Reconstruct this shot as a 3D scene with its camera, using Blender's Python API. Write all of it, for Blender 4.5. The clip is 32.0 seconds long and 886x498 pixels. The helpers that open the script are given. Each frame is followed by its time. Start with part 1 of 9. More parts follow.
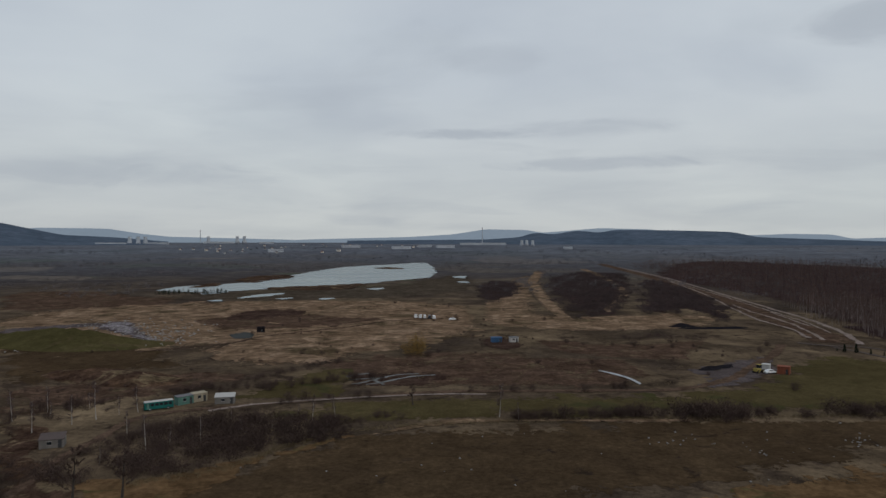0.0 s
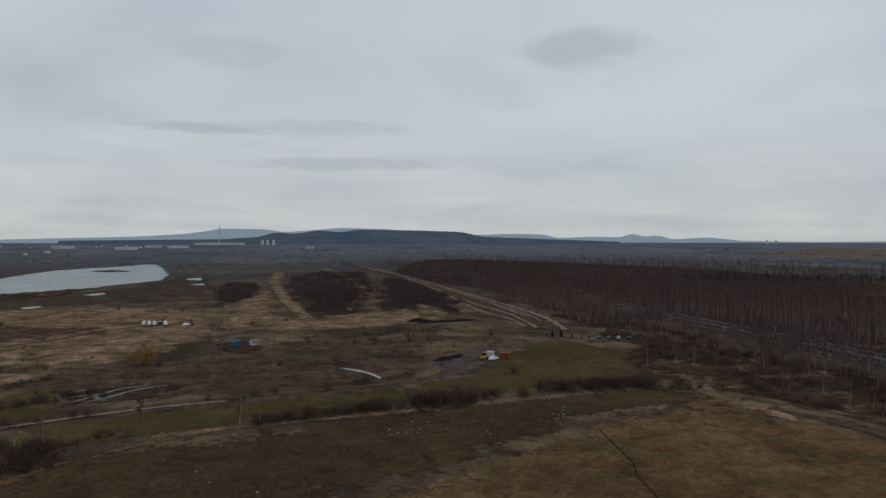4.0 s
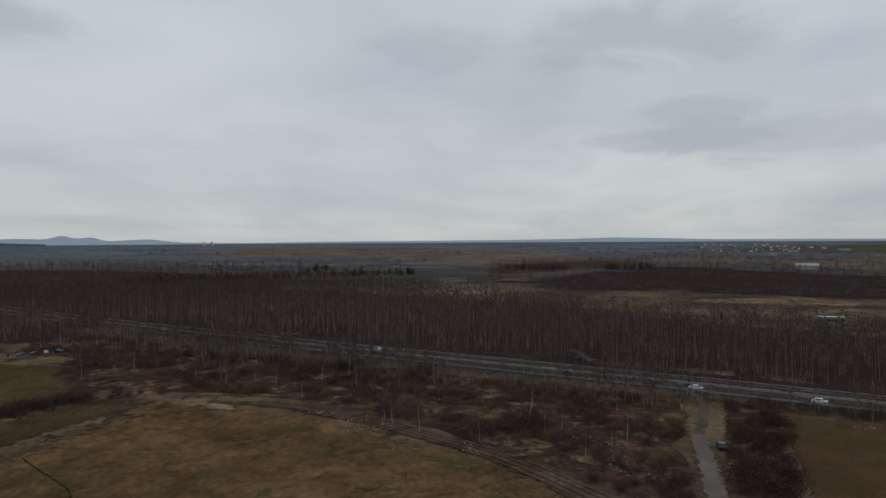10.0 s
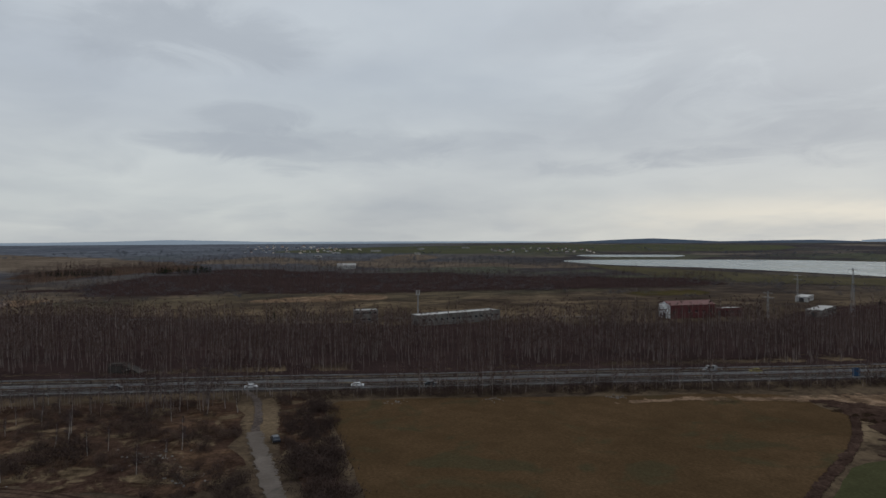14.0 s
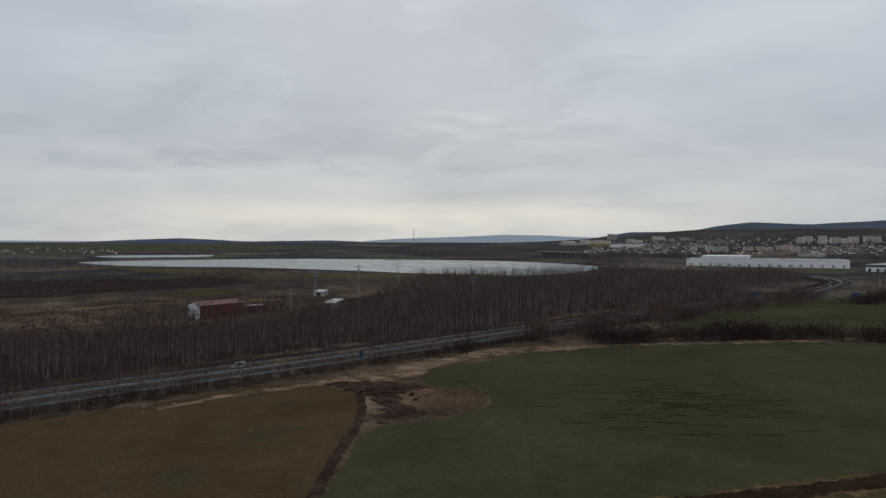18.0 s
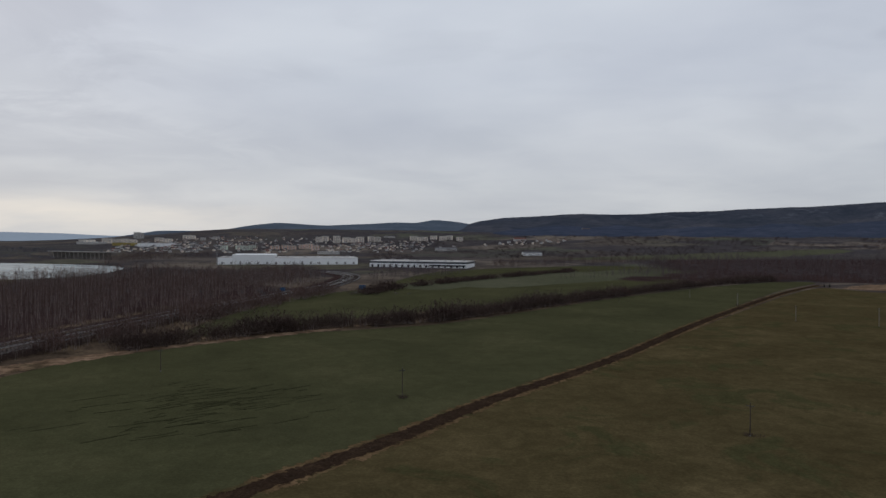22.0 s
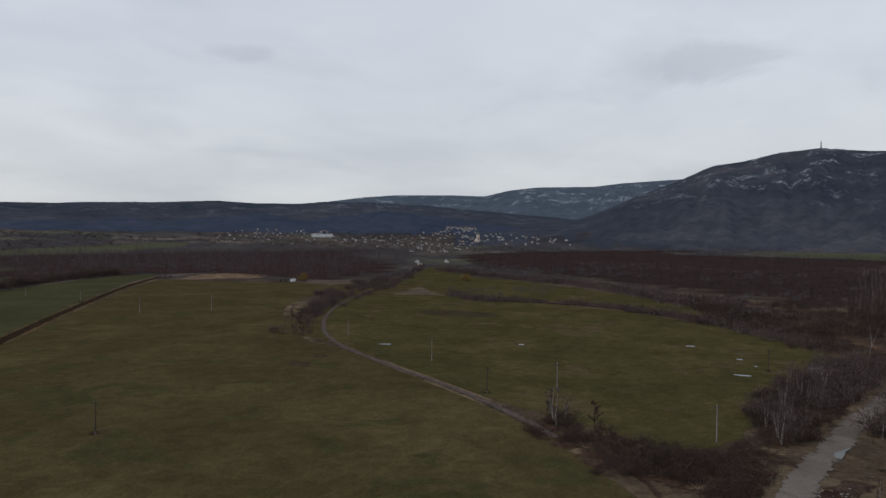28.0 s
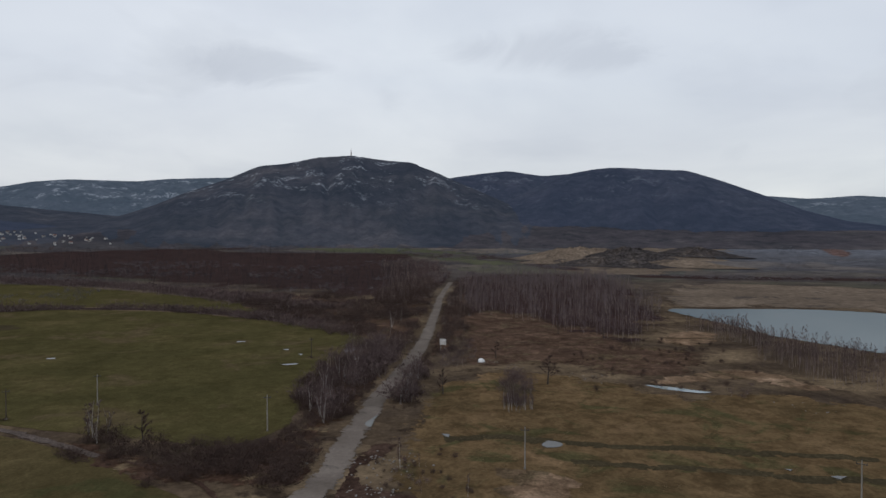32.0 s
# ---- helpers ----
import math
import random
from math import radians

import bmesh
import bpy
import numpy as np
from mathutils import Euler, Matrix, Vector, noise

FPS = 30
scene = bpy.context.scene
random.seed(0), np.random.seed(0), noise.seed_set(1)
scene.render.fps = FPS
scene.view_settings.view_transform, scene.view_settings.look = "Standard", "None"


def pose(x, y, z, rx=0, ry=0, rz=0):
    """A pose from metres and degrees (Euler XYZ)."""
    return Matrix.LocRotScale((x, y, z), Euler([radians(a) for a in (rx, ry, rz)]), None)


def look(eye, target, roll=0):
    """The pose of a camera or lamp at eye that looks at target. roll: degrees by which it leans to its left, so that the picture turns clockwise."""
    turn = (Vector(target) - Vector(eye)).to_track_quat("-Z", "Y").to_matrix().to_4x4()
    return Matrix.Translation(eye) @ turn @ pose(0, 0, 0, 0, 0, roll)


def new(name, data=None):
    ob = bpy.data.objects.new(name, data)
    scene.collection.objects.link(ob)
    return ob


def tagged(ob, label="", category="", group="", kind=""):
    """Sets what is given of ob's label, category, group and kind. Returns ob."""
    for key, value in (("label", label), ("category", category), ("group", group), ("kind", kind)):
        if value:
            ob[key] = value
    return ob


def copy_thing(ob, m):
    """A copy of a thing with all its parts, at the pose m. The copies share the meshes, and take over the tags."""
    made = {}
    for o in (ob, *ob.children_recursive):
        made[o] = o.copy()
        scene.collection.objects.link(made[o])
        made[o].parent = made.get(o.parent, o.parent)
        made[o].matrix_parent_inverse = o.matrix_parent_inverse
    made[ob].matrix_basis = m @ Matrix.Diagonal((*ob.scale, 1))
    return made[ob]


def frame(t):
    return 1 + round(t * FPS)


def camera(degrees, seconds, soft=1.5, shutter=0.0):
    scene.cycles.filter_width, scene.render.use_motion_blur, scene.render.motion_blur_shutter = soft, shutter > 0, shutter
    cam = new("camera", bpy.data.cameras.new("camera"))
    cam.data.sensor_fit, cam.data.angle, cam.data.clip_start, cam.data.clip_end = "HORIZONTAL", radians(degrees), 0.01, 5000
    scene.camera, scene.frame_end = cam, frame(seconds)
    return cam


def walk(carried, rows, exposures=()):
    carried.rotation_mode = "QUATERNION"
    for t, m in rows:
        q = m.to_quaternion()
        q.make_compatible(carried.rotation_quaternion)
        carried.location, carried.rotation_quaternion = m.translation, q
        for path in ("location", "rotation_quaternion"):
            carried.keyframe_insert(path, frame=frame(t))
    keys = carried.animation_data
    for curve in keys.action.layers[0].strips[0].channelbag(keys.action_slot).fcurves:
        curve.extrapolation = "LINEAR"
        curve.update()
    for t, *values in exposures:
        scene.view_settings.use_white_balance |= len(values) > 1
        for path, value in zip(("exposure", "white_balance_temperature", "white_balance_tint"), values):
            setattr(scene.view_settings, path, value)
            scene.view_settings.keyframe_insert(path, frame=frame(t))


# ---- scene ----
# The drone hovers at one place, 50 m over the fields, and turns to its right.
cam = camera(66.07, 32.0)
EYE = 50.0
ROWS = [  # seconds, yaw, pitch, roll in degrees
    (0.0, 0.00, -0.80, -0.08),
    (0.5, -2.01, -0.81, -0.10),
    (1.0, -4.68, -0.81, -0.08),
    (1.5, -7.55, -0.81, -0.12),
    (2.0, -10.53, -0.81, -0.15),
    (2.5, -13.59, -0.82, -0.14),
    (4.5, -24.41, -0.82, 0.11),
    (5.0, -27.72, -0.83, 0.22),
    (5.5, -30.83, -0.83, 0.20),
    (6.0, -34.54, -0.84, 0.15),
    (6.5, -38.46, -0.86, 0.18),
    (7.0, -42.33, -0.82, 0.15),
    (7.5, -46.31, -0.84, 0.23),
    (8.0, -50.28, -0.83, 0.27),
    (8.5, -54.31, -0.86, 0.38),
    (9.0, -58.31, -0.88, 0.34),
    (9.5, -62.41, -0.83, 0.37),
    (10.0, -66.25, -0.80, 0.32),
    (10.5, -70.13, -0.76, 0.25),
    (11.0, -74.26, -0.76, 0.21),
    (11.5, -78.64, -0.76, 0.25),
    (12.0, -82.95, -0.75, 0.27),
    (12.5, -87.23, -0.75, 0.28),
    (13.0, -91.81, -0.77, 0.30),
    (13.5, -96.95, -0.77, 0.35),
    (14.0, -102.43, -0.76, 0.27),
    (14.5, -108.01, -0.78, 0.23),
    (15.0, -113.37, -0.80, 0.16),
    (15.5, -118.64, -0.77, -0.02),
    (17.5, -136.43, -0.81, -0.01),
    (18.0, -140.55, -0.82, -0.09),
    (18.5, -145.18, -0.79, -0.13),
    (19.0, -149.65, -0.79, -0.12),
    (19.5, -154.22, -0.78, -0.12),
    (20.0, -158.95, -0.77, -0.16),
    (20.5, -163.75, -0.78, -0.12),
    (21.0, -168.67, -0.78, -0.17),
    (21.5, -173.66, -0.76, -0.30),
    (22.0, -178.54, -0.74, -0.39),
    (22.5, -183.09, -0.73, -0.39),
    (23.0, -187.82, -0.75, -0.45),
    (23.5, -192.36, -0.76, -0.48),
    (24.0, -196.73, -0.77, -0.52),
    (24.5, -201.06, -0.79, -0.54),
    (25.0, -204.98, -0.81, -0.54),
    (25.5, -209.01, -0.81, -0.48),
    (27.5, -225.82, -0.85, -0.39),
    (28.0, -229.98, -0.85, -0.47),
    (28.5, -234.30, -0.87, -0.40),
    (29.0, -238.95, -0.85, -0.33),
    (29.5, -243.55, -0.85, -0.36),
    (30.0, -248.96, -0.85, -0.35),
    (30.5, -252.99, -0.83, -0.32),
    (31.0, -256.77, -0.84, -0.26),
    (31.5, -261.67, -0.83, -0.10),
    (32.0, -266.57, -0.87, -0.06),
]
EXPOSURES = [(0.0, 0.06, 6500, 10), (13.0, 0.05, 6530, 10), (19.0, 0.03, 6430, 12), (24.0, 0.16, 6450, 15), (28.0, 0.25, 6500, 13), (32.0, 0.41, 6520, 13)]  # seconds, stops, kelvin, tint
walk(cam, [(t, pose(0, 0, EYE, 90 + pitch, 0, yaw) @ pose(0, 0, 0, 0, 0, -roll)) for t, yaw, pitch, roll in ROWS], EXPOSURES)

# ---- overcast daylight ----
SUN_AZ, SUN_EL = 138.0, 32.0  # behind the cloud, where the horizon glows
world = bpy.data.worlds.new("overcast")
scene.world = world
world.use_nodes = True


class Nodes:
    """A short way to wire a node tree."""

    def __init__(self, tree):
        self.tree = tree
        tree.nodes.clear()

    def add(self, kind):
        return self.tree.nodes.new(kind)

    def link(self, a, b):
        self.tree.links.new(a, b)

    def dot(self, a, way):
        node = self.add("ShaderNodeVectorMath")
        node.operation = "DOT_PRODUCT"
        self.link(a, node.inputs[0])
        node.inputs[1].default_value = way
        return node.outputs["Value"]

    def math(self, op, a, b=None, clamp=False):
        node = self.add("ShaderNodeMath")
        node.operation, node.use_clamp = op, clamp
        for i, v in enumerate((a, b)):
            if v is None:
                continue
            if isinstance(v, (int, float)):
                node.inputs[i].default_value = v
            else:
                self.link(v, node.inputs[i])
        return node.outputs[0]

    def ramp(self, fac, *stops):
        node = self.add("ShaderNodeValToRGB")
        els = node.color_ramp.elements
        while len(els) < len(stops):
            els.new(0.5)
        for e, (pos, col) in zip(els, stops):
            e.position = pos
            e.color = (*col, 1) if len(col) == 3 else col
        self.link(fac, node.inputs[0])
        return node.outputs[0]

    def mix(self, fac, a, b, blend="MIX"):
        node = self.add("ShaderNodeMix")
        node.data_type, node.blend_type = "RGBA", blend
        for sock, v in ((node.inputs[0], fac), (node.inputs[6], a), (node.inputs[7], b)):
            if isinstance(v, (int, float)):
                sock.default_value = v
            elif isinstance(v, tuple):
                sock.default_value = (*v, 1)
            else:
                self.link(v, sock)
        return node.outputs[2]

    def noise(self, vec, scale, detail=4.0, rough=0.55, stretch=(1, 1, 1), distort=0.0, shift=(0, 0, 0)):
        m = self.add("ShaderNodeMapping")
        m.inputs["Scale"].default_value = [scale * s for s in stretch]
        m.inputs["Location"].default_value = shift
        self.link(vec, m.inputs[0])
        n = self.add("ShaderNodeTexNoise")
        n.inputs["Scale"].default_value = 1.0
        n.inputs["Detail"].default_value = detail
        n.inputs["Roughness"].default_value = rough
        n.inputs["Distortion"].default_value = distort
        self.link(m.outputs[0], n.inputs["Vector"])
        return n.outputs[0]


def grey(v):
    return (v, v, v)


CLOUDS = [(136.0, 13.5, 16.0, 7.0, 0.42), (120.0, 9.0, 12.0, 3.0, 0.30), (148.0, 7.5, 16.0, 2.4, 0.30), (32.7, 15.2, 4.5, 1.5, 0.55), (13.0, 6.2, 7.1, 0.5, 0.5), (2.3, 8.8, 5.6, 0.4, 0.6), (334.8, 5.1, 10.1, 1.0, 0.35), (10.7, 9.0, 7.1, 0.7, 0.4), (4.4, 14.6, 3.6, 1.1, 0.25), (82.1, 15.8, 8.3, 2.9, 0.6), (85.3, 7.7, 6.5, 0.8, 0.5), (65.9, 15.4, 5.3, 1.8, 0.35), (87.3, 10.0, 5.3, 1.1, 0.55), (93.8, 7.6, 8.9, 1.8, 0.5), (123.2, 6.4, 5.3, 0.8, 0.6), (105.6, 8.2, 5.3, 1.0, 0.35), (113.2, 5.8, 4.2, 0.8, 0.5), (156.6, 13.0, 9.5, 1.5, 0.2), (251.0, 13.6, 5.0, 1.5, 0.5), (275.8, 15.3, 7.1, 1.8, 0.45), (274.0, 7.5, 7.1, 0.8, 0.12), (212.9, 14.5, 2.7, 0.6, 0.35)]


def build_sky():
    n = Nodes(world.node_tree)
    ray = n.add("ShaderNodeTexCoord").outputs["Generated"]
    sep = n.add("ShaderNodeSeparateXYZ")
    n.link(ray, sep.inputs[0])
    up = sep.outputs[2]
    # The cloud deck is a flat layer: its streaks crowd towards the horizon.
    low = n.math("ADD", n.math("MAXIMUM", up, 0.0), 0.16)
    flat = n.add("ShaderNodeCombineXYZ")
    n.link(n.math("DIVIDE", sep.outputs[0], low), flat.inputs[0])
    n.link(n.math("DIVIDE", sep.outputs[1], low), flat.inputs[1])
    deck = flat.outputs[0]
    base = n.ramp(up, (0.0, SKY_LOW), (0.05, SKY_MID), (0.22, SKY_HIGH), (0.6, SKY_TOP))
    broad = n.noise(deck, 0.55, 5, 0.5, (1, 1.25, 1), 0.4)
    base = n.mix(n.ramp(broad, (0.36, grey(0)), (0.68, grey(1))), base, n.mix(1.0, base, (0.84, 0.855, 0.885), "MULTIPLY"))
    banks = n.noise(deck, 0.95, 5, 0.50, (1, 1, 1), 0.35, (6.1, 2.3, 0))
    base = n.mix(n.math("MULTIPLY", n.ramp(banks, (0.46, grey(0)), (0.66, grey(1))), 0.6), base, n.mix(1.0, base, (0.86, 0.87, 0.90), "MULTIPLY"))
    pale = n.noise(deck, 0.5, 5, 0.5, (1, 1, 1), 0.3, (1.1, 12.3, 0))
    base = n.mix(n.math("MULTIPLY", n.ramp(pale, (0.46, grey(0)), (0.66, grey(1))), 0.6), base, n.mix(1.0, base, (1.08, 1.085, 1.06), "MULTIPLY"))
    wisps = n.noise(deck, 0.95, 5, 0.5, (1.0, 1.35, 1), 0.5, (3.7, 1.2, 0))
    base = n.mix(n.math("MULTIPLY", n.ramp(wisps, (0.56, grey(0)), (0.70, grey(1))), 0.30), base, (0.37, 0.41, 0.46))
    # Darker tatters under the deck: azimuth, height, half width and half height in degrees, and how dark.
    torn = n.math("MULTIPLY", n.math("SUBTRACT", n.noise(deck, 2.0, 6, 0.62, (1, 1, 1), 0.9, (2, 6, 0)), 0.5), 4.4)
    for az, el, wide, high, depth in CLOUDS:
        a, e = radians(az), radians(el)
        here = n.math("GREATER_THAN", n.dot(ray, (math.sin(a), math.cos(a), 0)), 0.0)
        u = n.dot(ray, (math.cos(a) / radians(wide), -math.sin(a) / radians(wide), 0))
        v = n.math("MULTIPLY", n.math("SUBTRACT", up, math.sin(e)), 1 / radians(high))
        d = n.math("ADD", n.math("ADD", n.math("MULTIPLY", u, u), n.math("MULTIPLY", v, v)), torn)
        veil = n.math("MULTIPLY", n.ramp(n.math("MULTIPLY", d, 0.5), (-0.0, grey(depth)), (0.25, grey(depth * 0.85)), (0.50, grey(depth * 0.35)), (0.80, grey(0))), here)
        base = n.mix(veil, base, (0.36, 0.40, 0.455))
    # A paler break low over the plain, on the sun's side.
    a, e = radians(SUN_AZ), radians(1.5)
    dot = n.add("ShaderNodeVectorMath")
    dot.operation = "DOT_PRODUCT"
    n.link(ray, dot.inputs[0])
    dot.inputs[1].default_value = (math.sin(a) * math.cos(e), math.cos(a) * math.cos(e), math.sin(e))
    near = n.ramp(dot.outputs["Value"], (0.86, grey(0)), (0.995, grey(1)))
    band = n.ramp(up, (0.0, grey(0.7)), (0.035, grey(1)), (0.052, grey(0.55)), (0.066, grey(0.12)), (0.10, grey(0)))
    streak = n.ramp(n.noise(deck, 0.9, 4, 0.6, (1, 1, 1), 0.2, (9, 4, 0)), (0.35, grey(0.25)), (0.6, grey(1)))
    glow = n.math("MULTIPLY", n.math("MULTIPLY", near, band), streak)
    base = n.mix(n.math("MULTIPLY", glow, 0.85), base, (0.77, 0.74, 0.655))
    sky = n.add("ShaderNodeTexSky")
    sky.sky_type, sky.sun_disc, sky.dust_density = "NISHITA", False, 3.0
    sky.sun_elevation, sky.sun_rotation = radians(SUN_EL), radians(SUN_AZ)
    b1 = n.add("ShaderNodeBackground")
    n.link(sky.outputs[0], b1.inputs[0])
    b1.inputs[1].default_value = 0.05
    b2 = n.add("ShaderNodeBackground")
    n.link(base, b2.inputs[0])
    b2.inputs[1].default_value = SKY_STRENGTH
    mixed = n.add("ShaderNodeMixShader")
    mixed.inputs[0].default_value = 0.93
    n.link(b1.outputs[0], mixed.inputs[1])
    n.link(b2.outputs[0], mixed.inputs[2])
    n.link(mixed.outputs[0], n.add("ShaderNodeOutputWorld").inputs[0])


SKY_STRENGTH = 1.0
SKY_LOW, SKY_MID, SKY_HIGH, SKY_TOP = (0.57, 0.593, 0.587), (0.568, 0.602, 0.609), (0.555, 0.605, 0.65), (0.58, 0.635, 0.70)
build_sky()
sun = new("sun", bpy.data.lights.new("sun", "SUN"))
sun.data.energy, sun.data.angle, sun.data.color = 0.5, radians(25), (1.0, 0.95, 0.88)
a, e = radians(SUN_AZ), radians(SUN_EL)
sun.matrix_world = look((0, 0, 400), (-300 * math.sin(a) * math.cos(e), -300 * math.cos(a) * math.cos(e), 400 - 300 * math.sin(e)))


# ---- materials ----
def material(name):
    m = bpy.data.materials.new(name)
    m.use_nodes = True
    n = Nodes(m.node_tree)
    pos = n.add("ShaderNodeNewGeometry").outputs["Position"]
    shader = n.add("ShaderNodeBsdfPrincipled")
    n.link(shader.outputs[0], n.add("ShaderNodeOutputMaterial").inputs[0])
    return m, n, pos, shader


def earth(name, dark, mid, light, broad=45.0, fine=1.6, rough=0.95, bump=0.5, stretch=(1, 1, 1), turn=0.0, patch=None, patch_size=14.0, patch_at=0.60, speck=0.58, mott=0.0):
    """Soil or turf: three tones, drifting over tens of metres and speckled over one or two; patch: a fourth tone in blotches."""
    m, n, pos, sh = material(name)
    tint = (1.16, 0.97, 1.0) if dark[0] > 1.18 * dark[1] else (1.10, 0.99, 1.05)
    dark, mid, light = [tuple(a * b for a, b in zip(c, tint)) for c in (dark, mid, light)]
    vec = pos
    if turn:
        r = n.add("ShaderNodeMapping")
        r.inputs["Rotation"].default_value = (0, 0, radians(turn))
        n.link(pos, r.inputs[0])
        vec = r.outputs[0]
    big = n.noise(vec, 1 / broad, 6, 0.6, stretch, 0.6)
    small = n.noise(vec, 1 / fine, 5, 0.7, stretch)
    middle = n.noise(vec, 1 / (fine * 5), 5, 0.62, stretch, 0.3, (5, 2, 0))
    col = n.ramp(big, (0.34, dark), (0.52, mid), (0.68, light))
    if patch:
        blot = n.noise(vec, 1 / patch_size, 6, 0.65, stretch, 0.8, (7, 3, 0))
        col = n.mix(n.ramp(blot, (patch_at, grey(0)), (patch_at + 0.07, grey(1))), col, patch)
    col = n.mix(n.ramp(middle, (0.30, grey(min(0.8, speck * 1.6))), (0.72, grey(0))), col, dark)
    if mott:
        # Tufts and hollows of a few metres, and drier streaks between them.
        tuft = n.noise(vec, 1 / 5.5, 6, 0.68, (1, 1, 1), 0.9, (13, 4, 0))
        col = n.mix(1.0, col, n.ramp(tuft, (0.38, grey(1 - mott)), (0.50, grey(1.0)), (0.63, grey(1 + 1.1 * mott))), "MULTIPLY")
        drift = n.noise(vec, 1 / 17.0, 6, 0.62, (1, 1, 1), 1.2, (3, 21, 0))
        col = n.mix(n.math("MULTIPLY", n.ramp(drift, (0.50, grey(0)), (0.60, grey(1))), min(0.9, 1.5 * mott)), col, n.mix(1.0, col, (0.50, 0.47, 0.44), "MULTIPLY"))
    col = n.mix(1.0, col, n.ramp(small, (0.25, grey(1 - speck)), (0.5, grey(0.97)), (0.75, grey(1 + speck))), "MULTIPLY")
    n.link(col, sh.inputs["Base Color"])
    sh.inputs["Roughness"].default_value = rough
    sh.inputs["Specular IOR Level"].default_value = 0.0
    b = n.add("ShaderNodeBump")
    b.inputs["Strength"].default_value = bump
    b.inputs["Distance"].default_value = 0.35
    n.link(small, b.inputs["Height"])
    n.link(b.outputs[0], sh.inputs["Normal"])
    # Towards a soft rim the cover breaks up into tufts and bare spots.
    rim = n.add("ShaderNodeAttribute")
    rim.attribute_name = "rim"
    tufts = n.ramp(n.noise(vec, 1 / 2.6, 5, 0.7, (1, 1, 1), 0.5, (2, 7, 0)), (0.30, grey(0.04)), (0.70, grey(0.96)))
    gone = n.math("GREATER_THAN", rim.outputs["Fac"], tufts)
    clear = n.add("ShaderNodeBsdfTransparent")
    mx = n.add("ShaderNodeMixShader")
    n.link(gone, mx.inputs[0])
    n.link(sh.outputs[0], mx.inputs[1])
    n.link(clear.outputs[0], mx.inputs[2])
    n.link(mx.outputs[0], [q for q in n.tree.nodes if q.type == "OUTPUT_MATERIAL"][0].inputs[0])
    return m


def plain(name, colour, rough=0.7, metal=0.0, vary=0.25, size=0.6, spec=0.3):
    """A painted, cast or weathered surface, a little uneven in tone."""
    m, n, pos, sh = material(name)
    rnd = n.add("ShaderNodeObjectInfo").outputs["Random"]
    big = n.noise(pos, 1 / (size * 6), 4, 0.6)
    small = n.noise(pos, 1 / size, 4, 0.6, (1, 1, 0.4))
    tone = n.math("ADD", n.math("MULTIPLY", big, 0.6), n.math("MULTIPLY", small, 0.4))
    col = n.mix(1.0, (*colour,), n.ramp(tone, (0.3, grey(1 - vary)), (0.7, grey(1 + vary * 0.5))), "MULTIPLY")
    col = n.mix(1.0, col, n.ramp(rnd, (0, grey(0.9)), (1, grey(1.08))), "MULTIPLY")
    n.link(col, sh.inputs["Base Color"])
    sh.inputs["Roughness"].default_value = rough
    sh.inputs["Metallic"].default_value = metal
    sh.inputs["Specular IOR Level"].default_value = spec
    return m


def twig(name, a, b, per_island=True):
    """Bare twigs or needles: the tone changes from plant to plant and over the wood."""
    m, n, pos, sh = material(name)
    src = n.add("ShaderNodeNewGeometry").outputs["Random Per Island"] if per_island else n.add("ShaderNodeObjectInfo").outputs["Random"]
    wide = n.noise(pos, 1 / 38.0, 3, 0.6)
    tone = n.math("ADD", n.math("MULTIPLY", src, 0.45), n.math("MULTIPLY", n.ramp(wide, (0.3, grey(0)), (0.7, grey(1))), 0.55))
    n.link(n.ramp(tone, (0.05, a), (0.95, b)), sh.inputs["Base Color"])
    sh.inputs["Roughness"].default_value = 1.0
    sh.inputs["Specular IOR Level"].default_value = 0.0
    return m


def water(name, tint, mirror=0.36, rough=0.16):
    """Ruffled water: murk under a broken mirror of the sky."""
    m, n, pos, sh = material(name)
    ripple = n.noise(pos, 1 / 1.3, 4, 0.6, (1, 1.7, 1))
    wind = n.noise(pos, 1 / 90.0, 4, 0.55, (1, 2.5, 1), 0.5)
    b = n.add("ShaderNodeBump")
    b.inputs["Strength"].default_value = 0.25
    b.inputs["Distance"].default_value = 0.06
    n.link(ripple, b.inputs["Height"])
    sh.inputs["Base Color"].default_value = (*tint, 1)
    sh.inputs["Roughness"].default_value = 0.9
    sh.inputs["Specular IOR Level"].default_value = 0.0
    gloss = n.add("ShaderNodeBsdfGlossy")
    gloss.inputs["Color"].default_value = (0.95, 0.97, 0.97, 1)
    n.link(n.ramp(wind, (0.35, grey(rough * 0.6)), (0.65, grey(rough * 1.5))), gloss.inputs["Roughness"])
    n.link(b.outputs[0], gloss.inputs["Normal"])
    mx = n.add("ShaderNodeMixShader")
    n.link(n.ramp(wind, (0.30, grey(mirror * 1.12)), (0.70, grey(mirror * 0.88))), mx.inputs[0])
    n.link(sh.outputs[0], mx.inputs[1])
    n.link(gloss.outputs[0], mx.inputs[2])
    n.link(mx.outputs[0], [q for q in n.tree.nodes if q.type == "OUTPUT_MATERIAL"][0].inputs[0])
    return m


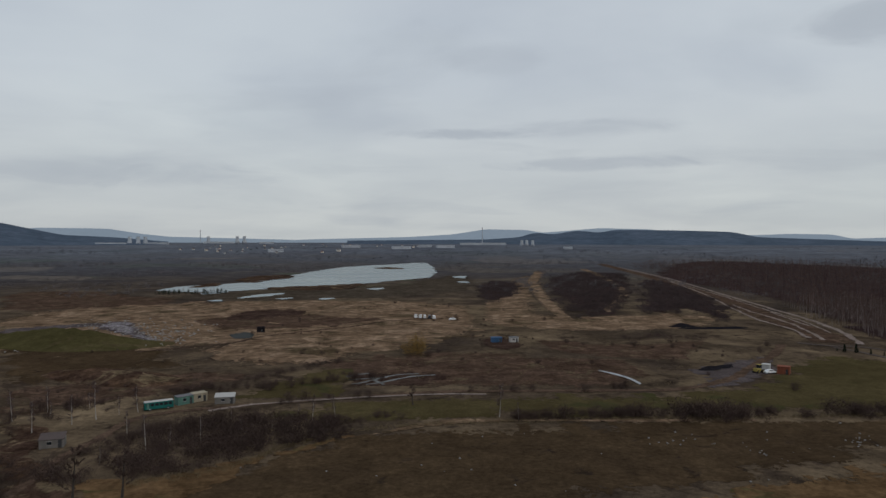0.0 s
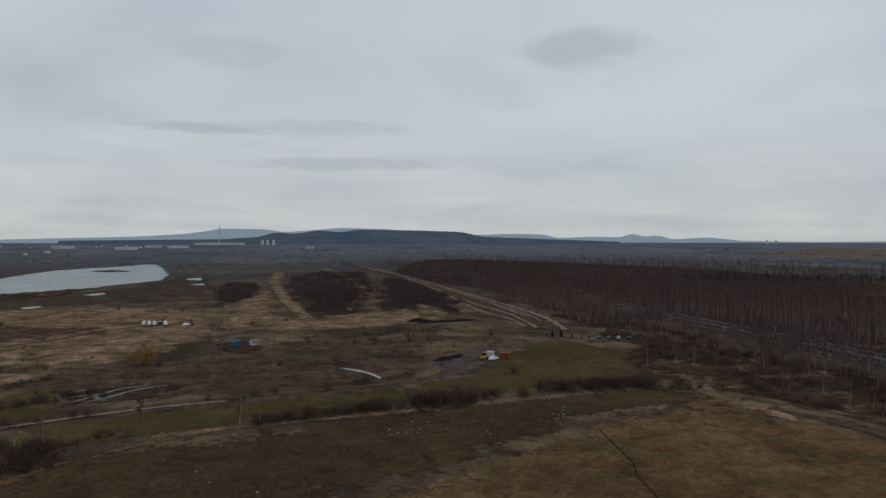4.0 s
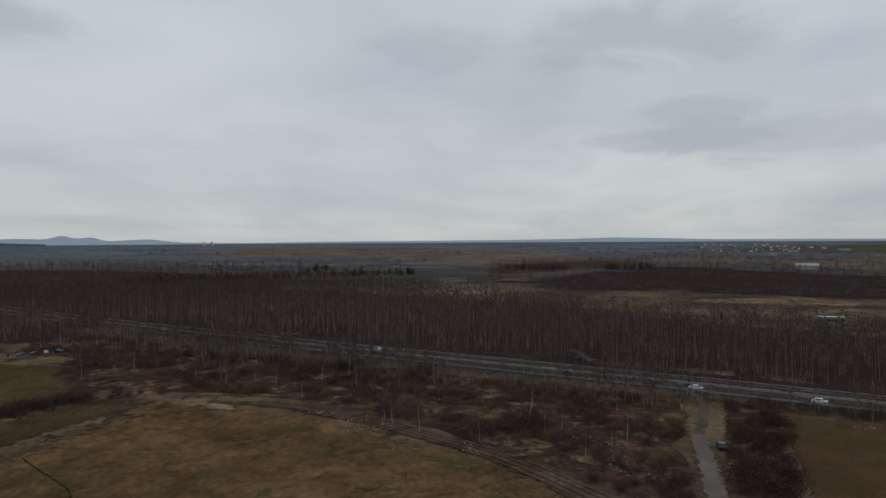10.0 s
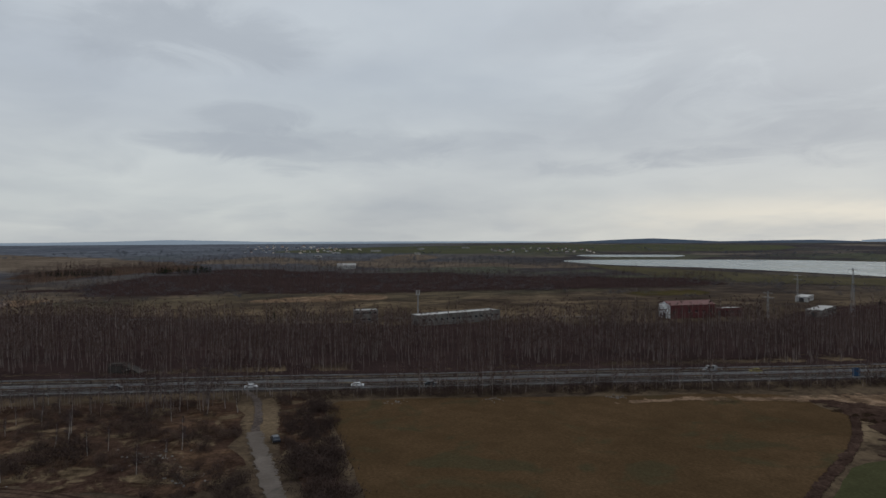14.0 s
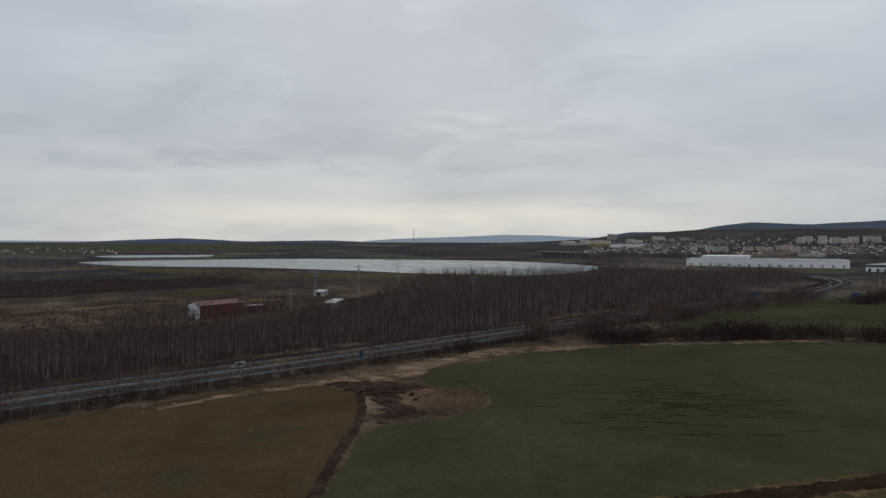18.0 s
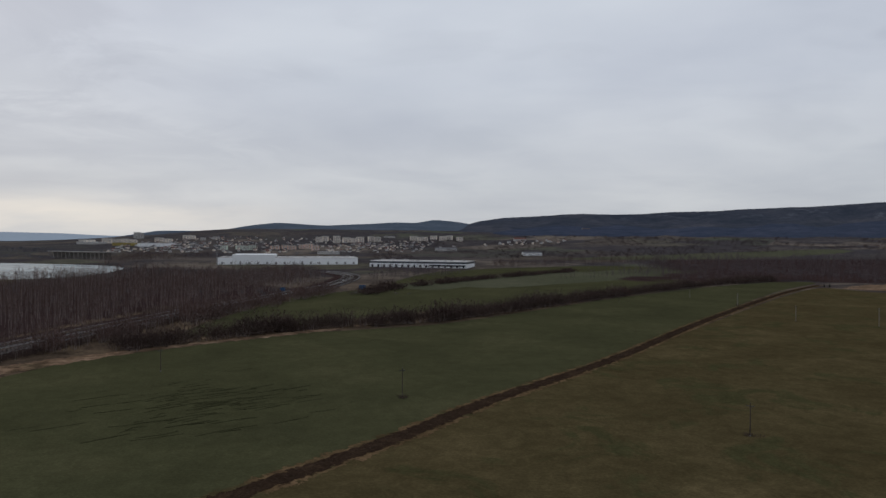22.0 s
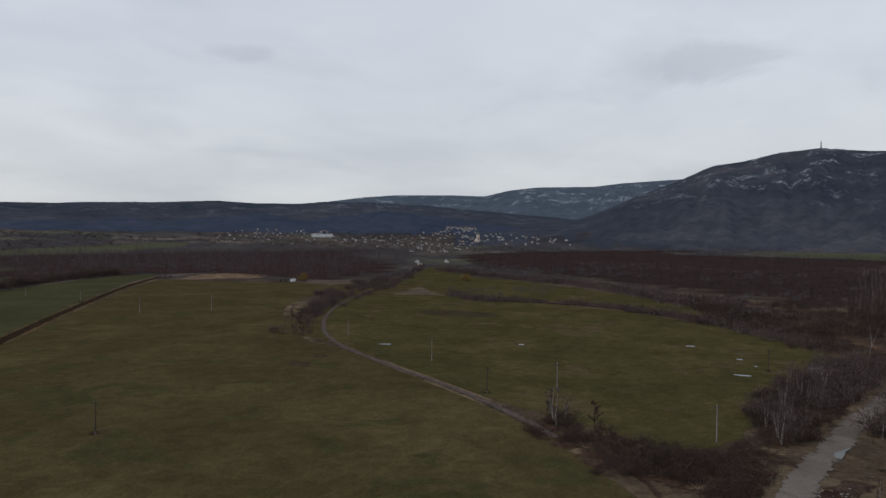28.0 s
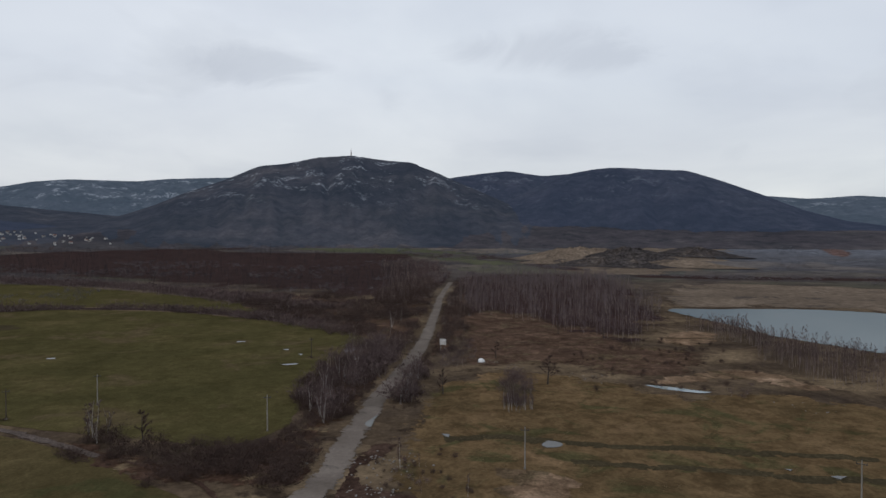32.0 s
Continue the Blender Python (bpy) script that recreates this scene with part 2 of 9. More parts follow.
def woodland(name, a, b, c, glow=0.0, air=(0.3, 0.36, 0.42), snow=0.0):
    """Wooded hillsides far off. glow: how much of the far backdrop is the bright air before it. snow: thin old snow between the trunks."""
    m, n, pos, sh = material(name)
    big = n.noise(pos, 1 / 420.0, 6, 0.6, (1, 1, 2.0), 0.5)
    small = n.noise(pos, 1 / 40.0, 6, 0.75, (1, 1, 0.6))
    col = n.ramp(big, (0.32, a), (0.5, b), (0.7, c))
    col = n.mix(1.0, col, n.ramp(small, (0.34, grey(0.62)), (0.66, grey(1.38))), "MULTIPLY")
    stand = n.noise(pos, 1 / 150.0, 5, 0.6, (1, 1, 2.2), 0.8, (4, 17, 9))
    col = n.mix(n.ramp(stand, (0.42, grey(0)), (0.60, grey(1))), col, n.mix(1.0, col, (0.66, 0.70, 0.70), "MULTIPLY"))
    if snow:
        sep = n.add("ShaderNodeSeparateXYZ")
        n.link(pos, sep.inputs[0])
        high = n.math("MULTIPLY", n.math("SUBTRACT", sep.outputs[2], 130.0), 1 / 190.0, True)
        drift = n.noise(pos, 1 / 120.0, 7, 0.72, (1, 1, 2.0), 0.3, (11, 5, 2))
        speck = n.noise(pos, 1 / 16.0, 3, 0.7)
        lie = n.math("MULTIPLY", n.ramp(drift, (0.54, grey(0)), (0.64, grey(1))), n.ramp(speck, (0.42, grey(0)), (0.6, grey(1))))
        col = n.mix(n.math("MULTIPLY", n.math("MULTIPLY", lie, high), snow), col, (0.55, 0.58, 0.62))
    n.link(col, sh.inputs["Base Color"])
    sh.inputs["Roughness"].default_value = 1.0
    sh.inputs["Specular IOR Level"].default_value = 0.0
    b_ = n.add("ShaderNodeBump")
    b_.inputs["Strength"].default_value = 0.45
    b_.inputs["Distance"].default_value = 9.0
    n.link(small, b_.inputs["Height"])
    n.link(b_.outputs[0], sh.inputs["Normal"])
    # The haze before a hill is mixed in as blue-grey emission.
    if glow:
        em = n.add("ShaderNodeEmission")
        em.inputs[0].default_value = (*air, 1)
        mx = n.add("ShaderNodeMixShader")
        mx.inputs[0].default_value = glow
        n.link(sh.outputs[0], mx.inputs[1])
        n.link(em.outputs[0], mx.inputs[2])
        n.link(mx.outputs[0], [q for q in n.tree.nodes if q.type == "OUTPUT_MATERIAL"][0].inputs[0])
    return m


def far_ground(name):
    """The base sheet: rough pasture close by, a patchwork of woods, scrub and fields in the distance."""
    m, n, pos, sh = material(name)
    big = n.noise(pos, 1 / 60.0, 6, 0.62, (1, 1, 1), 0.7)
    near = n.ramp(big, (0.36, (0.046, 0.034, 0.026)), (0.5, (0.086, 0.062, 0.041)), (0.66, (0.165, 0.120, 0.075)))
    blot = n.noise(pos, 1 / 11.0, 6, 0.68, (1, 1, 1), 0.6, (3, 8, 0))
    near = n.mix(n.ramp(blot, (0.52, grey(0)), (0.64, grey(1))), near, (0.042, 0.030, 0.022))
    length = n.add("ShaderNodeVectorMath")
    length.operation = "LENGTH"
    n.link(pos, length.inputs[0])
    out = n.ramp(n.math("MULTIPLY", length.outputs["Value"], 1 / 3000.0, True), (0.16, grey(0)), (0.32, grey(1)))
    vor = n.add("ShaderNodeTexVoronoi")
    vor.inputs["Scale"].default_value = 1 / 260.0
    n.link(pos, vor.inputs["Vector"])
    cells = n.ramp(vor.outputs["Color"], (0.1, (0.064, 0.053, 0.046)), (0.35, (0.092, 0.075, 0.058)), (0.5, (0.076, 0.080, 0.052)), (0.62, (0.062, 0.053, 0.049)), (0.85, (0.150, 0.122, 0.094)))
    woods = n.noise(pos, 1 / 230.0, 6, 0.6, (1, 1, 1), 0.6, (1, 9, 0))
    far = n.mix(n.ramp(woods, (0.45, grey(0)), (0.55, grey(1))), cells, (0.046, 0.039, 0.038))
    # Past two kilometres woods and fields merge in blue-grey haze, painted into the colour.
    far_haze = n.ramp(n.math("MULTIPLY", length.outputs["Value"], 1 / 4000.0, True), (0.20, grey(0)), (0.52, grey(1)))
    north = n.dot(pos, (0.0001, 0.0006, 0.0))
    far_haze = n.math("MULTIPLY", far_haze, n.ramp(n.math("ADD", north, 0.5), (0.30, grey(0.12)), (0.62, grey(1))))
    far = n.mix(n.math("MULTIPLY", far_haze, 0.72), far, n.ramp(woods, (0.40, (0.088, 0.101, 0.128)), (0.60, (0.152, 0.165, 0.190))))
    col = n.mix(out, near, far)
    small = n.noise(pos, 1 / 1.7, 5, 0.72)
    mid = n.noise(pos, 1 / 24.0, 6, 0.75)
    col = n.mix(1.0, col, n.ramp(small, (0.25, grey(0.6)), (0.75, grey(1.4))), "MULTIPLY")
    col = n.mix(1.0, col, n.ramp(mid, (0.3, grey(0.55)), (0.7, grey(1.4))), "MULTIPLY")
    n.link(col, sh.inputs["Base Color"])
    sh.inputs["Roughness"].default_value = 0.97
    sh.inputs["Specular IOR Level"].default_value = 0.0
    b = n.add("ShaderNodeBump")
    b.inputs["Strength"].default_value = 0.5
    b.inputs["Distance"].default_value = 0.4
    n.link(small, b.inputs["Height"])
    n.link(b.outputs[0], sh.inputs["Normal"])
    return m


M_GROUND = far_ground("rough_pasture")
M_DARK = earth("dark_fallow", (0.039, 0.031, 0.018), (0.056, 0.0445, 0.0245), (0.076, 0.060, 0.033), 40, 1.3, bump=0.3, patch=(0.030, 0.022, 0.017), patch_size=9, patch_at=0.60, speck=0.40, mott=0.16)
M_MEADOW = earth("rough_meadow", (0.066, 0.054, 0.027), (0.104, 0.082, 0.041), (0.150, 0.116, 0.062), 26, 1.0, bump=0.2, patch=(0.060, 0.056, 0.026), patch_size=20, patch_at=0.53, speck=0.34, mott=0.24)
M_TAN = earth("tan_meadow", (0.074, 0.055, 0.028), (0.112, 0.080, 0.039), (0.146, 0.106, 0.054), 34, 1.4, bump=0.25, patch=(0.074, 0.064, 0.029), patch_size=13, patch_at=0.55, speck=0.36, mott=0.24)
M_BROWN = earth("brown_stubble", (0.056, 0.0425, 0.0215), (0.0685, 0.0515, 0.026), (0.085, 0.0635, 0.033), 34, 0.8, bump=0.16, speck=0.30, patch=(0.060, 0.050, 0.027), patch_size=26, patch_at=0.56, mott=0.07)
M_GREEN = earth("winter_wheat", (0.041, 0.0455, 0.0215), (0.052, 0.0575, 0.0265), (0.066, 0.070, 0.033), 60, 0.7, bump=0.12, speck=0.26, mott=0.08)
M_OLIVE = earth("olive_meadow", (0.051, 0.044, 0.0193), (0.0645, 0.0565, 0.025), (0.084, 0.072, 0.033), 48, 0.8, bump=0.12, patch=(0.050, 0.049, 0.0215), patch_size=24, patch_at=0.55, speck=0.30, mott=0.13)
M_PASTURE = earth("green_pasture", (0.046, 0.045, 0.018), (0.061, 0.058, 0.023), (0.084, 0.074, 0.032), 44, 0.8, bump=0.12, patch=(0.088, 0.066, 0.036), patch_size=34, patch_at=0.56, speck=0.30, mott=0.16)
M_DRY = earth("dry_grass", (0.100, 0.078, 0.048), (0.185, 0.149, 0.094), (0.290, 0.242, 0.160), 14, 0.9, patch=(0.070, 0.055, 0.032), patch_size=26, patch_at=0.54, speck=0.45, mott=0.34)
M_REED = earth("reed_bed", (0.130, 0.088, 0.054), (0.175, 0.122, 0.078), (0.22, 0.158, 0.104), 10, 0.7)
M_SCRUB = earth("scrub_floor", (0.036, 0.026, 0.019), (0.058, 0.042, 0.028), (0.105, 0.076, 0.044), 16, 1.1, patch=(0.175, 0.130, 0.078), patch_size=11, patch_at=0.53, mott=0.3)
M_LITTER = earth("leaf_litter", (0.027, 0.021, 0.019), (0.039, 0.030, 0.027), (0.056, 0.043, 0.037), 26, 1.2)
M_MUD = earth("wet_mud", (0.034, 0.025, 0.019), (0.050, 0.038, 0.028), (0.080, 0.062, 0.045), 9, 0.8, bump=0.2, mott=0.25)
M_TRACKSOIL = earth("trodden_soil", (0.062, 0.049, 0.034), (0.086, 0.067, 0.046), (0.115, 0.090, 0.062), 9, 0.8, bump=0.2, speck=0.4, mott=0.25)
M_DITCH = earth("ditch_soil", (0.022, 0.017, 0.011), (0.031, 0.024, 0.015), (0.046, 0.035, 0.021), 8, 0.7)
M_SPOIL = earth("grey_spoil", (0.055, 0.049, 0.044), (0.090, 0.081, 0.074), (0.13, 0.118, 0.108), 14, 0.9)
M_ROAD = earth("worn_concrete_road", (0.098, 0.091, 0.072), (0.126, 0.117, 0.094), (0.160, 0.150, 0.121), 13, 1.0, rough=0.9, bump=0.05, patch=(0.075, 0.068, 0.060), patch_size=6, patch_at=0.6, speck=0.15)
M_ASPHALT = earth("asphalt", (0.033, 0.029, 0.024), (0.040, 0.036, 0.030), (0.050, 0.045, 0.038), 20, 0.6, rough=0.8, bump=0.1)
M_TRACK = earth("gravel_track", (0.066, 0.058, 0.047), (0.092, 0.082, 0.067), (0.124, 0.112, 0.094), 7, 0.8, bump=0.15)
M_WATER = water("lake_water", (0.13, 0.16, 0.165), 0.33)
M_WATER2 = water("sheltered_lake_water", (0.10, 0.125, 0.135), 0.15)
M_PUDDLE = water("puddle_water", (0.085, 0.080, 0.072), 0.13, 0.1)
# Haze on the hills is painted: bluish tones, and emission through glow.
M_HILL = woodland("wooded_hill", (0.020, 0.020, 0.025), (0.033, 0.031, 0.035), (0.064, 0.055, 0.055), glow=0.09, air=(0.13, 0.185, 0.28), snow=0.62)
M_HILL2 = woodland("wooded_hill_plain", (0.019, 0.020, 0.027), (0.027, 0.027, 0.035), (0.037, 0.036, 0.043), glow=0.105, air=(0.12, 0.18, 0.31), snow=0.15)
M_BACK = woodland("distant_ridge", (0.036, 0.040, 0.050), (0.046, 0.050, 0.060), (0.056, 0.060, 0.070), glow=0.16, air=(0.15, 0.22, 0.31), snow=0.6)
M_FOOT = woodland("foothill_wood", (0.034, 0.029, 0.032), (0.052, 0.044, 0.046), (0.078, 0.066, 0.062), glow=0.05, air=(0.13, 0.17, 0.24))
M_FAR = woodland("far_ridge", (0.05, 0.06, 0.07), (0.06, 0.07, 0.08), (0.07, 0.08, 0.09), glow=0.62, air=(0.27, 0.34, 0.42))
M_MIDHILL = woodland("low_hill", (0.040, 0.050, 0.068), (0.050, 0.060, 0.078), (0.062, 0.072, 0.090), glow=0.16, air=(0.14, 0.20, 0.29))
M_BARK = plain("birch_bark", (0.33, 0.30, 0.275), 0.85, size=0.5, vary=0.5)
M_FARBARK = plain("far_grey_bark", (0.105, 0.088, 0.086), 0.9, size=0.9, vary=0.6, spec=0.0)
M_WOODBARK = plain("grey_bark", (0.25, 0.205, 0.185), 0.9, size=0.9, vary=0.6, spec=0.0)
M_DARKBARK = plain("dark_bark", (0.045, 0.036, 0.030), 0.9, size=0.5, vary=0.4)
M_TWIG = twig("birch_twigs", (0.062, 0.045, 0.044), (0.118, 0.085, 0.081))
M_WOOD = twig("wood_twigs", (0.064, 0.042, 0.037), (0.130, 0.085, 0.073))
M_BRUSH = twig("brown_brushwood", (0.080, 0.054, 0.043), (0.142, 0.100, 0.078))
M_MAROON = twig("plantation_twigs", (0.029, 0.025, 0.028), (0.050, 0.042, 0.046))
M_BUSH = twig("bush_twigs", (0.041, 0.029, 0.0255), (0.083, 0.057, 0.048))
M_CONIFER = twig("conifer_needles", (0.010, 0.014, 0.010), (0.022, 0.030, 0.018))
M_WILLOW = twig("willow_shoots", (0.16, 0.10, 0.035), (0.26, 0.165, 0.055))
M_RUST = twig("rusty_twigs", (0.175, 0.122, 0.077), (0.25, 0.182, 0.118))
M_GRASS = twig("dry_tussock", (0.085, 0.062, 0.034), (0.19, 0.145, 0.085))
# Lightened to put some of the far haze into the canopy colour.
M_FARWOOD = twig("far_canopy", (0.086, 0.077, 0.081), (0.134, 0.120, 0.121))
M_PURPLE = twig("grey_purple_twigs", (0.082, 0.066, 0.070), (0.145, 0.116, 0.120))
# Farthest woods: haze painted in as a paler, bluer twig tone.
M_DISTANT = twig("hazed_canopy", (0.076, 0.080, 0.093), (0.124, 0.128, 0.140))
M_YOUNG = twig("young_plantation_twigs", (0.046, 0.035, 0.035), (0.076, 0.057, 0.054))
M_RUT = earth("worn_ruts", (0.038, 0.034, 0.019), (0.050, 0.044, 0.024), (0.066, 0.057, 0.031), 12, 1.0)
M_HOUSE = plain("white_house_plaster", (0.54, 0.53, 0.51), 0.9, vary=0.2, size=3)
M_WHITE = plain("white_cladding", (0.72, 0.73, 0.73), 0.6, vary=0.08, size=8)
M_PLASTER = plain("pale_plaster", (0.42, 0.405, 0.385), 0.9, vary=0.3, size=2)
M_CREAM = plain("cream_plaster", (0.78, 0.68, 0.57), 0.9, vary=0.15, size=3)
M_ORANGE = plain("orange_plaster", (0.68, 0.46, 0.36), 0.9, vary=0.2, size=3)
M_GREENR = plain("green_plaster", (0.60, 0.68, 0.56), 0.9, vary=0.2, size=3)
M_TILE = plain("red_roof_tile", (0.145, 0.064, 0.048), 0.85, vary=0.35, size=1.0)
M_TILE2 = plain("brown_roof_tile", (0.075, 0.055, 0.050), 0.85, vary=0.35, size=1.0)
M_TILE3 = plain("grey_roof", (0.13, 0.13, 0.135), 0.8, vary=0.3, size=1.0)
M_GLASS = plain("dark_window_glass", (0.020, 0.024, 0.028), 0.12, vary=0.2, size=1, spec=0.6)
M_CONCRETE = plain("old_concrete", (0.19, 0.175, 0.16), 0.9, vary=0.5, size=1.5, spec=0.0)
# Bluish grey puts the distant haze into the concrete's own colour.
M_FARCON = plain("hazed_grey_concrete", (0.38, 0.40, 0.43), 0.9, vary=0.2, size=6)
M_SOOT = plain("sooty_concrete", (0.075, 0.066, 0.060), 0.95, vary=0.5, size=1.2, spec=0.0)
M_WAGON = plain("faded_cream_paint", (0.34, 0.29, 0.21), 0.8, vary=0.3, size=1, spec=0.1)
M_PALE = plain("pale_concrete", (0.40, 0.385, 0.365), 0.9, vary=0.25, size=3)
M_STEEL = plain("galvanised_steel", (0.30, 0.30, 0.30), 0.65, 0.3, size=2)
M_DARKSTEEL = plain("dark_steel", (0.05, 0.05, 0.052), 0.6, 0.4, size=1)
M_POLEWOOD = plain("tarred_pole_wood", (0.060, 0.046, 0.036), 0.9, vary=0.4, size=0.4)
M_POLECON = plain("concrete_pole", (0.25, 0.235, 0.21), 0.9, vary=0.3, size=0.6)
M_TEAL = plain("teal_paint", (0.014, 0.12, 0.105), 0.6, vary=0.35, size=1.2, spec=0.1)
M_MINT = plain("faded_mint_paint", (0.10, 0.20, 0.165), 0.8, vary=0.4, size=1, spec=0.1)
M_CONTAIN = plain("rusty_orange_paint", (0.20, 0.066, 0.038), 0.8, vary=0.4, size=0.8, spec=0.1)
M_YELLOW = plain("yellow_paint", (0.27, 0.21, 0.06), 0.7, vary=0.3, size=0.6, spec=0.1)
M_BLUE = plain("blue_paint", (0.035, 0.080, 0.155), 0.7, vary=0.3, size=1, spec=0.1)
M_RED = plain("dark_red_sheet", (0.105, 0.028, 0.027), 0.7, vary=0.25, size=2)
M_BLACK = plain("tyre_rubber", (0.015, 0.015, 0.016), 0.9)
M_CARWHITE = plain("white_car_paint", (0.70, 0.70, 0.70), 0.3, vary=0.05, spec=0.5)
M_CARDARK = plain("dark_blue_car_paint", (0.02, 0.026, 0.036), 0.3, vary=0.05, spec=0.5)
M_LINE = plain("road_line_paint", (0.30, 0.30, 0.285), 0.8, vary=0.4, size=2)
M_SNOW = plain("old_snow", (0.38, 0.39, 0.40), 0.9, vary=0.4, size=0.7, spec=0.0)
M_RUBBLE = plain("pale_rubble", (0.23, 0.215, 0.20), 0.9, vary=0.5, size=0.5, spec=0.0)
M_HEATH = earth("wet_heath", (0.050, 0.038, 0.027), (0.077, 0.058, 0.039), (0.114, 0.087, 0.058), 14, 1.1, patch=(0.112, 0.086, 0.052), patch_size=12, patch_at=0.55, mott=0.3)
M_MUDFLAT = earth("mudflat", (0.048, 0.042, 0.029), (0.064, 0.055, 0.038), (0.090, 0.076, 0.053), 30, 2.0, mott=0.3)
M_COAL = earth("coal_dust", (0.012, 0.012, 0.013), (0.018, 0.018, 0.019), (0.028, 0.027, 0.027), 6, 0.8)
M_PALEGRAVEL = earth("pale_gravel", (0.15, 0.130, 0.105), (0.215, 0.188, 0.152), (0.31, 0.275, 0.228), 20, 2)
M_RUBBLEG = earth("rubble_snow", (0.08, 0.075, 0.07), (0.2, 0.2, 0.2), (0.5, 0.5, 0.52), 3, 0.7)
M_FARGREEN = earth("far_green_field", (0.058, 0.066, 0.038), (0.070, 0.079, 0.046), (0.084, 0.092, 0.056), 140, 6, speck=0.3)
M_FARTAN = earth("far_tan_field", (0.094, 0.081, 0.058), (0.146, 0.124, 0.087), (0.196, 0.168, 0.119), 110, 6, patch=(0.045, 0.040, 0.038), patch_size=45, patch_at=0.56)
M_FARDARK = earth("far_dark_spoil", (0.034, 0.034, 0.032), (0.056, 0.054, 0.048), (0.100, 0.090, 0.070), 38, 8, mott=0.4)
M_QUARRY = earth("quarry_face", (0.080, 0.064, 0.056), (0.115, 0.088, 0.074), (0.18, 0.15, 0.13), 40, 8, mott=0.4)
M_DAM = earth("dam_turf", (0.062, 0.060, 0.034), (0.078, 0.074, 0.042), (0.098, 0.090, 0.054), 90, 4, speck=0.35)
M_FURROW = earth("wet_furrows", (0.033, 0.037, 0.0175), (0.042, 0.047, 0.022), (0.050, 0.056, 0.026), 3.2, 0.9, stretch=(0.10, 1.4, 1), turn=-25)
M_DARKWATER = water("dark_pool", (0.02, 0.02, 0.018), 0.05)


# ---- the lie of the land ----
from mathutils import geometry


def ease(u):
    u = np.clip(u, 0.0, 1.0)
    return u * u * (3 - 2 * u)


from mathutils.bvhtree import BVHTree


def land(x, y):
    """The ground's height: level fields, a slow rise to the far plain, foothills to the south-west."""
    x, y = np.asarray(x, float), np.asarray(y, float)
    r = np.hypot(x, y)
    az = np.degrees(np.arctan2(x, y)) % 360
    w = ease((az - 145) / 20) * (1 - ease((az - 300) / 20))
    z = 30 * ease((r - 700) / 2800) + w * (12 * ease((r - 700) / 2800) + 60 * ease((r - 1700) / 1500))
    return z + 0.08 * np.sin(x / 17.0 + 1.3 * np.sin(y / 31.0)) * np.sin(y / 23.0) * (1 - ease((r - 350) / 250))


def link_mesh(name, verts, faces, material, parent=None, label="", smooth=False):
    me = bpy.data.meshes.new(name)
    me.from_pydata(verts, [], faces)
    for m in material if isinstance(material, (list, tuple)) else [material]:
        me.materials.append(m)
    me.update()
    if smooth:
        me.shade_smooth()
    ob = new(name, me)
    if parent is not None:
        ob.parent = parent
    if label:
        ob["label"] = label
    return ob


